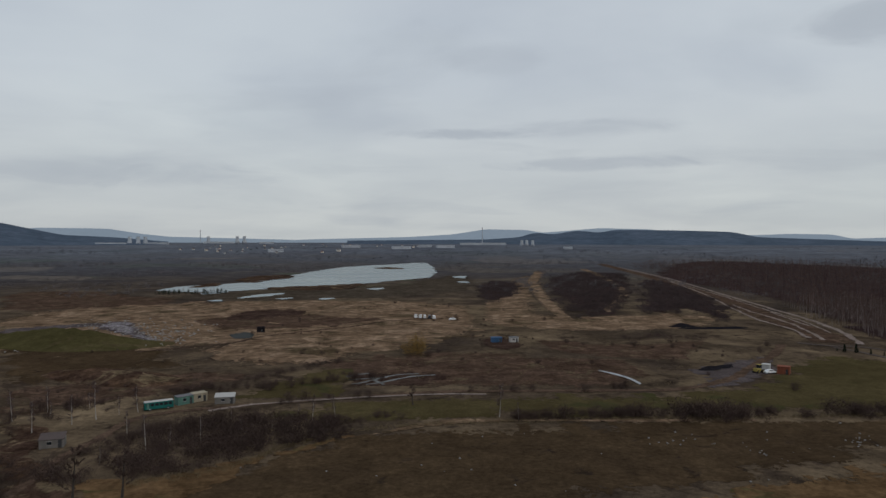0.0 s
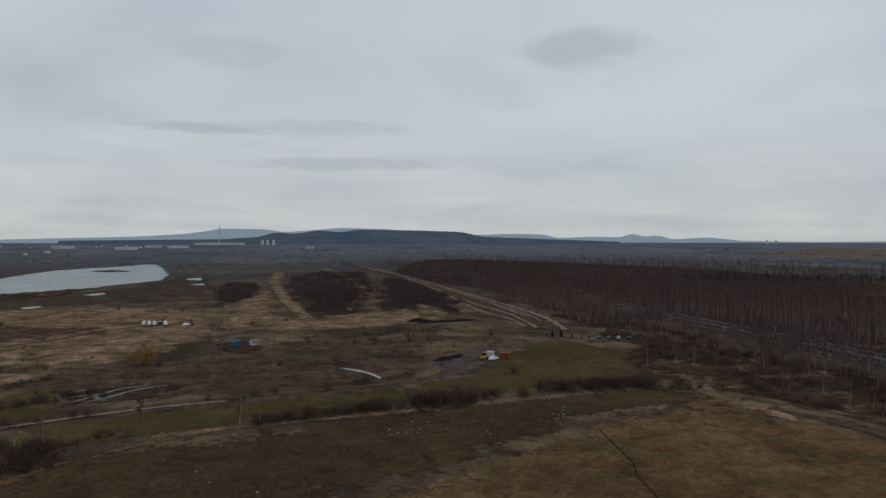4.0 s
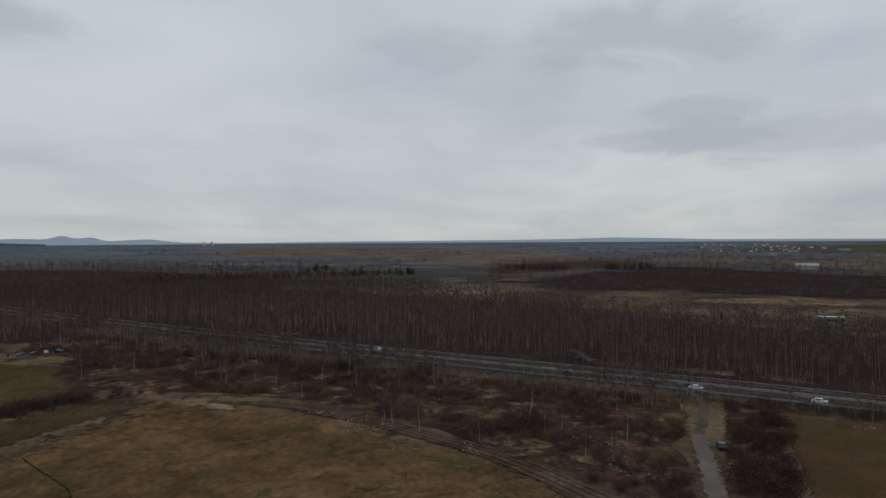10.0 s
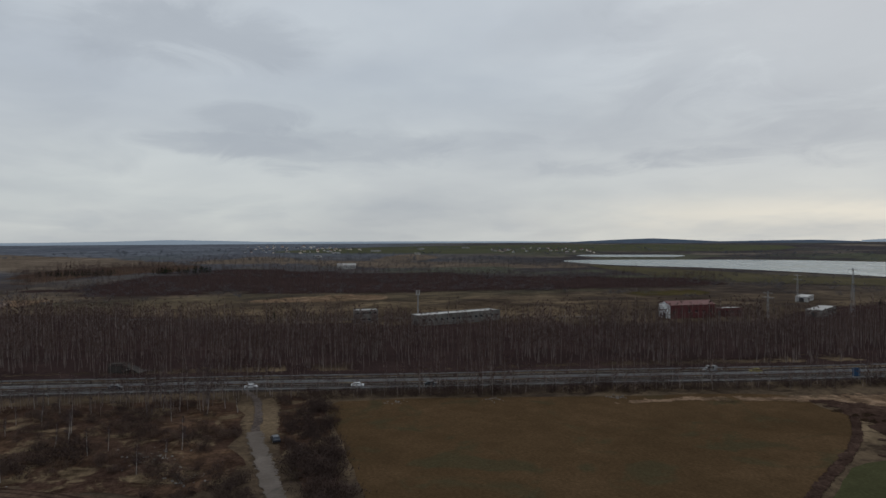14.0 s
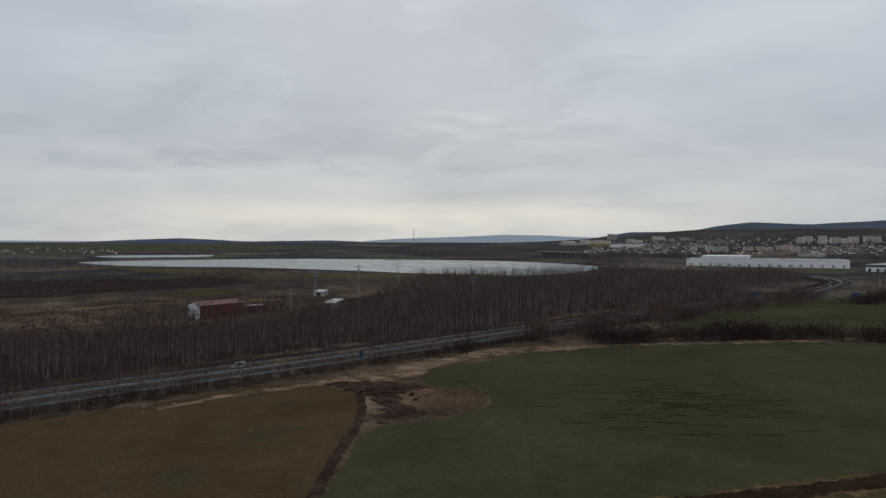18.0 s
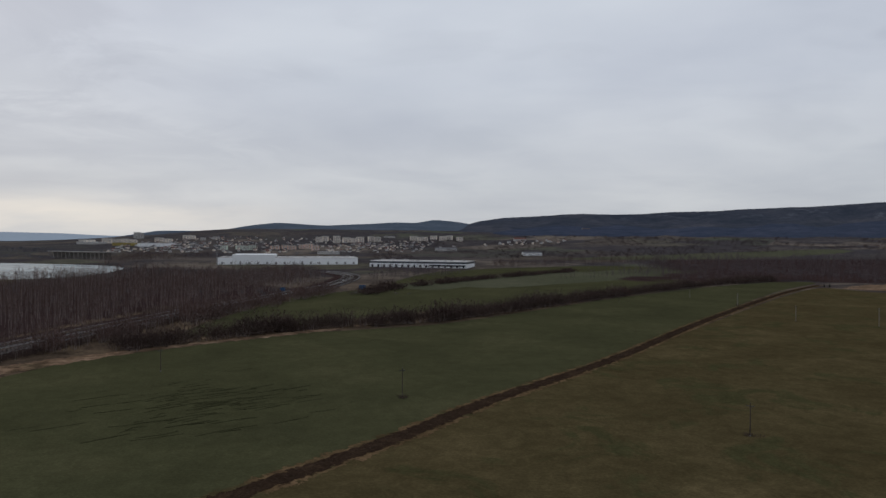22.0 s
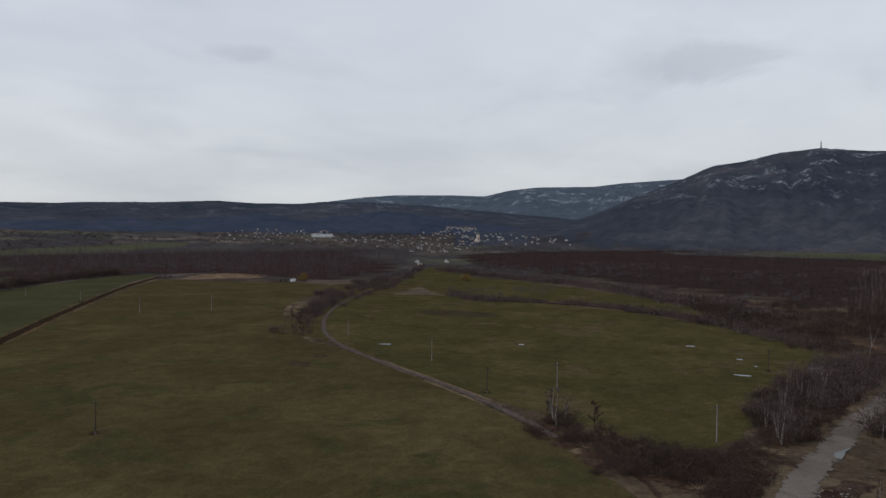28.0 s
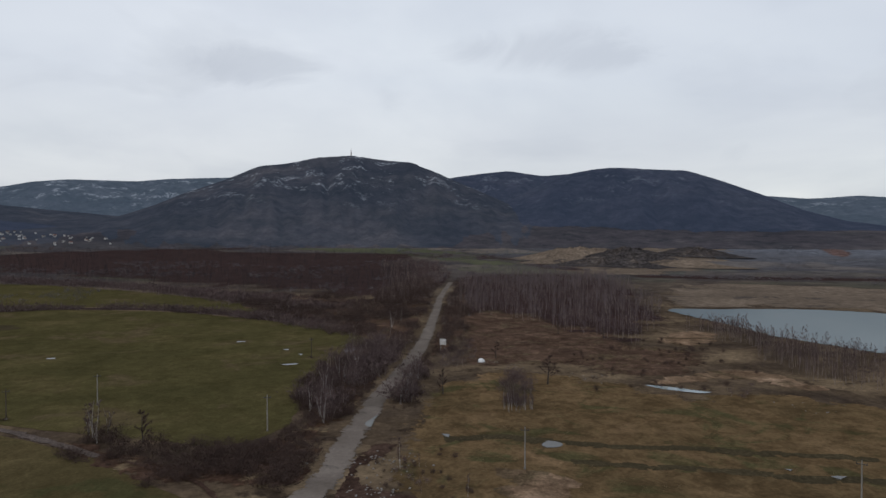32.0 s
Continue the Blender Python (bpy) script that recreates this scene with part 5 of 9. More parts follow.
for poly, lab in (([(89, 520), (111, 740), (141, 892), (205, 1010), (252, 958), (184, 655), (122, 471), (104, 436), (86, 435)], "dark square of dense young plantation"),
                  ([(249, 849), (262, 789), (234, 618), (209, 505), (189, 442), (168, 410), (175, 458), (174, 485), (145, 460), (138, 478), (196, 655)], "dark plantation beside the dirt corridor"),
                  ([(33, 679), (53, 809), (85, 787), (75, 663), (59, 585), (30, 557)], "small dark plantation by the lake flats")):
    patch("plantation_floor", poly, M_LITTER, 0.11, "dark floor of the young plantation", "forest floor", rag=3, step=8, grid=30, soft=True)
    pts = scatter(poly, 13)
    thicket("plantation", pts, FARBUSH_KINDS, rng.uniform(2.6, 3.6, len(pts)), [M_YOUNG, M_YOUNG], lab, "plantation")

# Scrub between the meadow and the highway.
SCRUB_B = [(250, 330), (238, 234), (236, 143), (228, 71), (222, 22), (186, 15), (152, 13), (140, 22), (150, 46), (161, 70), (168, 92), (175, 122), (174, 150), (168, 190), (170, 230), (200, 262), (205, 300)]
patch("scrub_floor", SCRUB_B, M_SCRUB, 0.07, "brown scrub ground with dry grass between bushes", "scrub", rag=4)
pts = clumpy(scatter(SCRUB_B, 6, clear=HW + [([(164, 152), (168, 121), (162, 92), (156, 73), (147, 51), (135, 32)], 5.0)]), 12, -0.04)
brown = rng.random(len(pts)) < 0.45
thicket("scrub", pts[~brown], BUSH_KINDS, rng.uniform(1.2, 4.0, (~brown).sum()), [M_BUSH, M_BUSH], "tangled leafless brown scrub beside the highway", "scrub")
thicket("scrub", pts[brown], BUSH_KINDS, rng.uniform(1.0, 3.4, brown.sum()), [M_BRUSH, M_BRUSH], "lighter brown brushwood among the highway scrub", "scrub")
pts = scatter([(222, 348), (238, 430), (255, 520), (322, 520), (300, 400), (286, 335), (262, 318), (240, 318)], 20, clear=[(HIGHWAY, 13.0), (CORRIDOR, 15.0)])
thicket("birch_wood", pts, MID_KINDS, rng.uniform(8, 13, len(pts)), [M_WOODBARK, M_WOOD], "bare birches between corridor and highway", "wood")
pts = scatter([(268, 345), (252, 240), (242, 160), (222, 162), (216, 230), (232, 300), (240, 340)], 17, clear=[(HIGHWAY, 14.0)])
thicket("roadside_birches", pts, WOOD_KINDS, rng.uniform(7, 12.5, len(pts)), [M_WOODBARK, M_WOOD], "close stand of bare birches before the highway", "tree row")
pts = clumpy(scatter([(156, 15), (150, 9), (116, 3.5), (113, 9), (130, 24), (142, 24)], 4.0, clear=[(TRACK_4, 4.0), ([(184, 10), (160, 7), (131, 3), (110, -1)], 4.0)]), 7, -0.2)
thicket("scrub", pts, BUSH_KINDS, rng.uniform(0.9, 2.8, len(pts)), [M_BUSH, M_BUSH], "dark brown bushes at the foot of the drive", "scrub")
SCRUB_S = [(226, 5), (213, -8), (180, -10), (142, -11), (116, -12), (112, -5), (142, 0), (165, 3.5), (186, 5)]
patch("scrub_floor", SCRUB_S, M_SCRUB, 0.09, "brown scrub floor beside the gravel drive", "scrub", rag=2, soft=True)
pts = clumpy(scatter(SCRUB_S, 3.6, clear=[([(184, 10), (160, 7), (131, 3), (110, -1)], 4.2)]), 7, -0.3)
thicket("scrub", pts, BUSH_KINDS, rng.uniform(1.6, 4.2, len(pts)), [M_BUSH, M_BUSH], "dense brown bushes along the gravel drive", "scrub")
EDGE = np.array(smooth_line(HIGHWAY, 3.0))
EDGE = EDGE[(EDGE[:, 1] < 60) & (EDGE[:, 1] > -520)]
strip = np.concatenate([EDGE + np.array([-17 - k * 2.6, 0]) + rng.normal(size=EDGE.shape) * 1.3 for k in range(3)])
strip = strip[strip[:, 1] < 0]
thicket("roadside_scrub", strip, BUSH_KINDS, rng.uniform(2.0, 4.6, len(strip)), [M_BUSH, M_BUSH], "dark bushes on the bank below the highway", "scrub")
HEDGE_E = smooth_line([(150, -300), (122, -335), (92, -372), (60, -390), (8, -427), (-75, -535), (-140, -620), (-280, -778), (-400, -875)], 2.2)
hp = np.concatenate([HEDGE_E + rng.normal(size=HEDGE_E.shape) * 2.8 for k in range(4)])
hp = clumpy(hp, 30, -0.45)
thicket("field_hedge", hp, BUSH_KINDS[:2] + MID_KINDS[:3], rng.uniform(5.5, 12.0, len(hp)), [M_WOODBARK, M_BUSH], "long leafless hedge of bushes and small trees", "hedge")
HEDGE_2 = smooth_line([(86, -615), (69, -689), (27, -769), (-38, -882), (-107, -978), (-170, -1060)], 3.0)
hp = clumpy(np.concatenate([HEDGE_2 + rng.normal(size=HEDGE_2.shape) * 3.4 for k in range(4)]), 34, -0.3)
thicket("field_hedge", hp, FARBUSH_KINDS + [MID_KINDS[0]], rng.uniform(5.0, 10.0, len(hp)), [M_FARBARK, M_BUSH], "second leafless hedge between green strips", "hedge")
BUSH_NW = [(-74, 148), (-85, 164), (-79, 178), (-57, 190), (-29, 190), (-25, 176), (-38, 164), (-48, 151), (-61, 141)]
pts = scatter(BUSH_NW, 5, clear=[(NROAD, 4)])
thicket("scrub", pts, BUSH_KINDS, rng.uniform(2.2, 4.2, len(pts)), [M_BUSH, M_BUSH], "dense dark thicket beside the field", "scrub")
LANE_H = [(-388, -88), (-507, -91), (-713, -95), (-876, -66), (-629, -46), (-386, -36), (-317, -35), (-326, -48), (-338, -60), (-355, -75)]
LANE_N = [(-376, -86), (-395, -104), (-425, -135), (-470, -165), (-540, -205), (-600, -215), (-575, -120), (-507, -91), (-420, -84)]
LANE_W = [(-572, -27), (-810, -30), (-436, -8), (-336, -12), (-289, -20), (-325, -24)]
for poly in (LANE_H, LANE_N, LANE_W):
    patch("lane_heath", poly, M_HEATH, 0.13, "dark brown heath with scrub along the lane", "heath", rag=3, step=8, grid=24, soft=True)
    pts = clumpy(scatter(poly, 11, clear=[(LANE, 6.0)]), 17, -0.22)
    thicket("scrub", pts, BUSH_KINDS + [WOOD_KINDS[2]], rng.uniform(1.6, 6.5, len(pts)), [M_WOODBARK, M_BUSH], "brown scrub and young birches along the lane", "scrub")
LANE_S = [(-137, -37), (-154, -38), (-183, -39), (-225, -37), (-272, -37), (-329, -37), (-321, -48), (-289, -55), (-255, -58), (-212, -54), (-182, -50), (-166, -53), (-155, -59), (-146, -67), (-158, -91), (-164, -105), (-154, -101), (-135, -73), (-134, -57), (-131, -44)]
patch("scrub_floor", LANE_S, M_SCRUB, 0.1, "brown scrub floor beside the lane", "scrub", rag=1.5, step=4, grid=10, soft=True)
pts = scatter(LANE_S, 4.2, clear=[(LANE, 5.0), (FARMTRACK, 2.5)])
thicket("scrub", pts, BUSH_KINDS, rng.uniform(1.0, 3.0, len(pts)), [M_BUSH, M_BUSH], "dense dark brown bushes between lane and pasture", "scrub")
pts = scatter([(-197, -27), (-232, -26.5), (-278, -26), (-354, -26), (-357, -21), (-269, -20), (-219, -19), (-199, -20)], 6, clear=[(LANE, 4.5)])
thicket("scrub", pts, BUSH_KINDS, rng.uniform(0.9, 2.8, len(pts)), [M_BUSH, M_BUSH], "brown bushes on the lane's verge", "scrub")
LANE_L = [(-184, -52), (-250, -64), (-273, -60), (-275, -39), (-257, -37), (-200, -39), (-168, -40), (-160, -46)]
pts = clumpy(scatter(LANE_L, 8), 9, -0.25)
thicket("scrub", pts, BUSH_KINDS, rng.uniform(1.8, 3.6, len(pts)), [M_BUSH, M_BUSH], "brown bushes beside the concrete lane", "scrub")
LANE_2 = [(-160, -100), (-168, -96), (-160, -80), (-164, -70), (-160, -54), (-172, -46), (-153, -39), (-134, -38), (-134, -48), (-150, -66), (-150, -82)]
pts = scatter(LANE_2, 5, clear=[(FARMTRACK, 3)])
thicket("scrub", pts, BUSH_KINDS, rng.uniform(1.6, 3.6, len(pts)), [M_DARKBARK, M_BUSH], "dark bramble bushes at the field corner", "scrub")
LANE_E = [(-216, -272), (-226, -296), (-268, -345), (-394, -475), (-531, -566), (-682, -652), (-887, -790), (-771, -690), (-569, -540), (-410, -430), (-326, -378), (-262, -318), (-228, -272)]
pts = clumpy(scatter(LANE_E, 15, clear=[(FARMTRACK, 3)]), 16, -0.15)
thicket("track_hedge", pts, BUSH_KINDS + [WOOD_KINDS[1]], rng.uniform(2.0, 6.5, len(pts)), [M_DARKBARK, M_TWIG], "leafless hedge beside the farm track", "hedge")
# A thin row of taller birches between the highway and the fields.
strip = np.concatenate([EDGE + np.array([-14.5 - k * 2.0, 0]) + rng.normal(size=EDGE.shape) * 1.4 for k in range(4)])
strip = strip[(rng.random(len(strip)) < 0.8)]
thicket("roadside_birches", strip, MID_KINDS + WOOD_KINDS[:2], rng.uniform(7, 13, len(strip)), [M_WOODBARK, M_WOOD], "thin row of bare birches below the highway", "tree row")
strip = smooth_line([(262, 330), (248, 234), (238, 143), (230, 71), (224, 24)], 1.6)
strip = np.concatenate([strip + np.array([-k * 4.0, 0]) + rng.normal(size=strip.shape) * 2.2 for k in range(4)])
strip = clumpy(strip, 22, -0.2)
thicket("roadside_birches", strip, WOOD_KINDS, rng.uniform(6, 13, len(strip)), [M_WOODBARK, M_TWIG], "loose stand of bare birches beside the highway", "tree row")


# Bush belts along the dirt road, over the slope and at the field's edge.
def bush_belt(line, wide, step, low, high, lab):
    q = smooth_line(line, step)
    q = clumpy(np.concatenate([q + rng.normal(size=q.shape) * wide for k in range(3)]), 9, -0.35)
    thicket("bush_belt", q, BUSH_KINDS, rng.uniform(low, high, len(q)), [M_BUSH, M_BUSH], lab, "bushes")


def birch_stand(poly, area, low, high, lab):
    q = clumpy(scatter(poly, area, clear=[(LANE, 5.5)]), 8, -0.3)
    thicket("birch_stand", q, WOOD_KINDS[:4] + BUSH_KINDS[:2], rng.uniform(low, high, len(q)), [M_WOODBARK, M_TWIG], lab, "trees")


def far_wood(name, poly, most, kinds, low, high, materials, lab, cat):
    """A stand on the plain of at most about so many plants."""
    box = np.array(poly, float)
    q = scatter(poly, max(45.0, np.prod(box.max(0) - box.min(0)) / most))
    q = clumpy(q, 75.0, -0.28)
    thicket(name, q, kinds, rng.uniform(low, high, len(q)) * np.array([1 + 0.5 * noise.noise((x / 60.0, y / 60.0, 9.5)) for x, y in q]), materials, lab, cat)


bush_belt([(-85, 220), (-77, 231), (-69, 242), (-60, 254), (-50, 268), (-42, 278)], 2.2, 2.2, 1.2, 3.0, "row of leafless bushes above the sheds")
bush_belt([(18, 189), (28, 191), (41, 192), (55, 192), (66, 192), (76, 192), (86, 192), (91, 194)], 1.8, 1.7, 1.4, 3.6, "dense bush row along the field edge")
bush_belt([(69, 191), (76, 192), (83, 192)], 2.4, 1.5, 3.0, 5.0, "high round thicket at the field edge")
bush_belt([(120, 197), (131, 196), (142, 195), (151, 191)], 2.6, 1.3, 2.4, 4.4, "broad round thicket at the corner of the field")
bush_belt([(-87, 136), (-90, 144), (-89, 148), (-82, 145), (-75, 142)], 4.0, 2.2, 1.5, 3.4, "dark bushes below the lean-to shed")
bush_belt([(-33, 179), (-25, 184), (-16, 191), (-13, 193)], 2.0, 2.0, 1.4, 3.2, "thicket tapering along the meadow")
bush_belt([(93, 343), (109, 349), (124, 349), (133, 343)], 3.0, 3.0, 1.2, 2.6, "low brown bushes on the heath")
bush_belt([(-123, 188), (-116, 193), (-109, 197), (-101, 201)], 7.0, 2.6, 1.0, 2.4, "low scrub on the slope behind the shed")
bush_belt([(-138, 217), (-119, 225), (-97, 231), (-85, 225)], 9.0, 3.4, 0.9, 2.2, "low scrub on the brown slope")
birch_stand([(-183, -49), (-260, -63), (-294, -58), (-337, -50), (-300, -35), (-246, -36), (-210, -40), (-184, -41)], 9, 4, 8, "bare birches and bushes beside the lane")
birch_stand([(-264, -17), (-321, -17), (-334, -7), (-288, -3), (-265, -6)], 7, 2.5, 4.5, "brown thicket behind the lane verge")
birch_stand([(-206, -28), (-263, -31), (-276, -26), (-252, -22), (-205, -22)], 7, 4, 7.5, "pale-stemmed birches on the lane verge")
birch_stand([(-202, 5), (-226, 5), (-247, 11), (-236, 17), (-205, 14), (-199, 10)], 5, 3, 5, "round stand of young birches on the meadow")
birch_stand([(-224, 76), (-237, 83), (-240, 93), (-228, 92), (-218, 81)], 12, 2, 3.6, "low brown bushes by the pond")
birch_stand([(-136, -21), (-152, -22), (-158, -15), (-143, -11), (-131, -13)], 9, 0.9, 2.0, "low brown scrub on the bare soil")
# Dense woods between the railway and the far fields, and scrub strips below the mountains.
far_wood("mixed_wood", [(754, 276), (893, 240), (1024, 208), (1226, 108), (1133, -13), (1014, -130), (1033, -219), (934, -276), (879, -372), (829, -457), (772, -538), (605, -421), (614, -338), (611, -233), (621, -131), (615, -58), (650, 25), (658, 101), (665, 179)], 4600, FAR_KINDS, 7, 13, [M_FARBARK, M_WOOD], "dark leafless woods behind the railway", "wood")
far_wood("mixed_wood", [(1139, 416), (1292, 346), (1378, 257), (1318, 137), (1119, 172), (1057, 232), (921, 277), (832, 304)], 4600, FAR_KINDS, 7, 13, [M_FARBARK, M_WOOD], "dark leafless wood below the plateau", "wood")
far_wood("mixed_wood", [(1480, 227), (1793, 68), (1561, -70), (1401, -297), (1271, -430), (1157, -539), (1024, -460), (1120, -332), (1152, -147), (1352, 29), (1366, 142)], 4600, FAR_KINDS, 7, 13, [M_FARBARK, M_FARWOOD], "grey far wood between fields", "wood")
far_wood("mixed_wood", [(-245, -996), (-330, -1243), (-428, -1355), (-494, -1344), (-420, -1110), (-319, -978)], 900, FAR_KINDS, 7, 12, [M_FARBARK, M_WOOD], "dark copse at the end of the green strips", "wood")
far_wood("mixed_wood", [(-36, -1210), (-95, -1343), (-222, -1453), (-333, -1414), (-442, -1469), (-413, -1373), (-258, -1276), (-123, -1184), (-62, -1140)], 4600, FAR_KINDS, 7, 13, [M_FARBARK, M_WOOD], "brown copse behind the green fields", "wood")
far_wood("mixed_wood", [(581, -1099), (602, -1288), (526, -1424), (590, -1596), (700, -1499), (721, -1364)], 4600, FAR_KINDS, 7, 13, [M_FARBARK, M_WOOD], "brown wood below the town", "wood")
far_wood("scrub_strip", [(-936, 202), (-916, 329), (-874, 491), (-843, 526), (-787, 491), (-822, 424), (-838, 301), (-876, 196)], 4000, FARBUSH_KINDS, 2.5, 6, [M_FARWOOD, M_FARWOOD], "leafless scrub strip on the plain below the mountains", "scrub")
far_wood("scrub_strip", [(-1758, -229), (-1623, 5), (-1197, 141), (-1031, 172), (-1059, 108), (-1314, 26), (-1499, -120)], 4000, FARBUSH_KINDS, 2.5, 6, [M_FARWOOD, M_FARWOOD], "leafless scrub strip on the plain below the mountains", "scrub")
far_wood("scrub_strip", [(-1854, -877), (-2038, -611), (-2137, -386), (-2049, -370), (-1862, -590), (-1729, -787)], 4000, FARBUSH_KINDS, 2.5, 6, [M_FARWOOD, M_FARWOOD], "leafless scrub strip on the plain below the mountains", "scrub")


# ---- patches of ground, water and snow ----
patch("dry_grassland", [(-286, 439), (-250, 516), (-168, 555), (-87, 567), (7, 529), (24, 443), (14, 363), (-38, 342), (-97, 319), (-132, 298), (-158, 277), (-189, 291)], M_DRY, 0.05, "wide tan dry grassland", "grassland", rag=9, step=8, grid=30, soft=True)
patch("dry_grassland", [(34, 543), (70, 793), (113, 933), (129, 908), (72, 520), (80, 444), (111, 451), (174, 458), (158, 400), (96, 364), (37, 386), (20, 427)], M_DRY, 0.05, "tan dry grass beside the plantation", "grassland", rag=6, step=8, grid=30, soft=True)
patch("heath", [(-52, 278), (4, 304), (48, 292), (78, 279), (78, 250), (62, 228), (22, 228), (-16, 228), (-36, 235)], M_HEATH, 0.06, "reddish-brown wet heath", "heath", rag=7, step=4, grid=14, soft=True)
patch("wet_hollow", [(-36, 246), (-22, 255), (-5, 257), (3, 251), (-1, 235), (-18, 229), (-31, 231)], M_MUD, 0.1, "dark wet hollow with tyre ruts", "hollow", rag=3, step=4, grid=14, soft=True)
patch("green_meadow", [(-70, 208), (-65, 221), (-54, 246), (-41, 266), (-30, 252), (-34, 235), (-26, 218), (-47, 213)], M_OLIVE, 0.07, "olive meadow sloping to the dirt road", "meadow", rag=3, step=4, grid=14, soft=True)
patch("green_meadow", [(-58, 193), (-38, 206), (-4, 216), (40, 220), (77, 223), (100, 232), (121, 251), (143, 280), (172, 296), (183, 280), (187, 242), (166, 208), (140, 197), (115, 195), (76, 196), (50, 189), (18, 189), (-13, 185), (-27, 179), (-47, 187)], M_OLIVE, 0.07, "olive meadow between road and bushes", "meadow", rag=3, step=4, grid=14, soft=True)
patch("spoil", [(-246, 378), (-234, 388), (-206, 405), (-191, 416), (-157, 361), (-139, 333), (-159, 344), (-202, 384), (-219, 365), (-232, 356)], M_SPOIL, 0.1, "grey spoil and litter beside the green mound", "spoil", rag=5, step=8, grid=30, soft=True)
patch("spoil", [(-144, 451), (-130, 484), (-102, 484), (-92, 455), (-108, 429), (-121, 411), (-138, 422)], M_MUD, 0.08, "dark low bank of spoil", "spoil", rag=4, step=8, grid=30, soft=True)
patch("pond", [(-110, 353), (-108, 366), (-99, 357), (-98, 343), (-105, 341)], M_DARKWATER, 0.12, "black pool in the grassland", "pond", rag=2, step=3, grid=30)
patch("mudflat", [(-250, 598), (-193, 638), (-107, 699), (-42, 791), (-3, 931), (42, 906), (41, 745), (8, 615), (-40, 579), (-134, 566), (-196, 545)], M_MUDFLAT, 0.08, "bare grey mudflats by the lake", "mudflat", rag=8, step=16, grid=80, soft=True)
for pool in ([(-221, 629), (-208, 655), (-203, 638), (-215, 614)], [(-174, 576), (-166, 615), (-147, 630), (-147, 615), (-158, 589)], [(-192, 549), (-183, 561), (-178, 547)], [(-140, 573), (-128, 581), (-132, 565)],
             [(-105, 570), (-93, 581), (-97, 562)], [(-76, 688), (-61, 705), (-65, 677)], [(12, 906), (31, 919), (27, 869)], [(15, 802), (31, 813), (27, 782)]):
    patch("pool", pool, M_WATER, 0.16, "thin shallow pool on the mudflat", "pool", rag=4, step=3, grid=30)
for spit in ([(-232, 778), (-240, 856), (-235, 927), (-205, 929), (-191, 866), (-207, 816), (-214, 780)], [(-183, 681), (-153, 692), (-113, 704), (-96, 768), (-85, 748), (-93, 682), (-138, 659)], [(-266, 701), (-264, 751), (-249, 765), (-238, 725), (-253, 696)]):
    patch("lake_spit", spit, M_SCRUB, 0.42, "scrubby spit running into the lake", "shore", rag=4, step=6, grid=40, soft=True)
    q = scatter(spit, 40)
    thicket("spit_scrub", q, FARBUSH_KINDS, rng.uniform(1.2, 2.6, len(q)), [M_BUSH, M_BUSH], "dark low scrub on the lake spit", "scrub")
patch("lake_island", [(-253, 816), (-256, 897), (-237, 923), (-219, 862), (-227, 796)], M_SCRUB, 0.4, "low scrubby island in the lake", "island", rag=3, step=6, grid=80, soft=True)
patch("lake_island", [(-121, 1132), (-91, 1172), (-59, 1116), (-86, 1098)], M_SCRUB, 0.4, "low reedy island in the lake", "island", rag=3, step=6, grid=80, soft=True)
patch("lake_shore", [(-188, 689), (-168, 714), (-115, 751), (-92, 770), (-82, 724), (-107, 699), (-148, 674)], M_SCRUB, 0.35, "reedy spit at the lake shore", "shore", rag=4, step=6, grid=80, soft=True)
patch("yard", [(82, 227), (94, 244), (94, 262), (108, 272), (128, 286), (141, 293), (130, 262), (116, 246), (100, 232)], M_SPOIL, 0.12, "grey gravel yard with wheel marks", "yard", rag=2, step=4, grid=14, soft=True)
patch("coal_heap_yard", [(103, 265), (111, 272), (117, 273), (112, 266), (104, 261)], M_COAL, 0.15, "black coal dust beside the yard", "yard", rag=1.5, step=4, grid=14, soft=True)
patch("coal_yard", [(130, 384), (150, 392), (170, 392), (176, 384), (160, 380), (140, 378)], M_COAL, 0.12, "dark cinder yard behind the bushes", "yard", rag=3, step=8, grid=30, soft=True)
patch("old_snow", [(59, 259), (63, 255), (67, 246), (69, 236), (68, 234), (66, 244), (62, 253)], M_SNOW, 0.2, "narrow strip of old snow along a bank", "snow", rag=0.3, step=2, grid=14)
patch("dirt_road_strip", [(83, 825), (125, 934), (123, 883), (94, 703), (79, 499), (82, 457), (76, 457), (77, 544), (90, 746)], M_TRACK, 0.12, "pale sandy path through the plantation", "path", rag=3, step=8, grid=30, soft=True)
patch("dark_slope", [(-207, 318), (-185, 325), (-151, 322), (-122, 303), (-101, 268), (-121, 250), (-137, 242), (-147, 225)], M_DARK, 0.07, "dark brown slope below the green mound", "slope", rag=6, step=8, grid=30, soft=True)
patch("tan_slope", [(-118, 294), (-102, 337), (-57, 371), (-21, 404), (5, 407), (26, 367), (10, 338), (-17, 313), (-42, 278), (-54, 266), (-73, 263), (-103, 286)], M_DRY, 0.08, "yellow-brown grass slope", "grassland", rag=6, step=8, grid=30, soft=True)
patch("brown_slope", [(-146, 223), (-125, 238), (-102, 254), (-78, 259), (-70, 246), (-78, 233), (-88, 219), (-100, 206), (-112, 197), (-122, 187)], M_HEATH, 0.05, "brown heath slope with scrub", "heath", rag=6, step=4, grid=14, soft=True)
patch("brown_flat", [(44, 342), (75, 328), (109, 332), (133, 343), (117, 308), (97, 279), (82, 284), (54, 298)], M_HEATH, 0.07, "dark brown heath by the yard", "heath", rag=6, step=8, grid=30, soft=True)
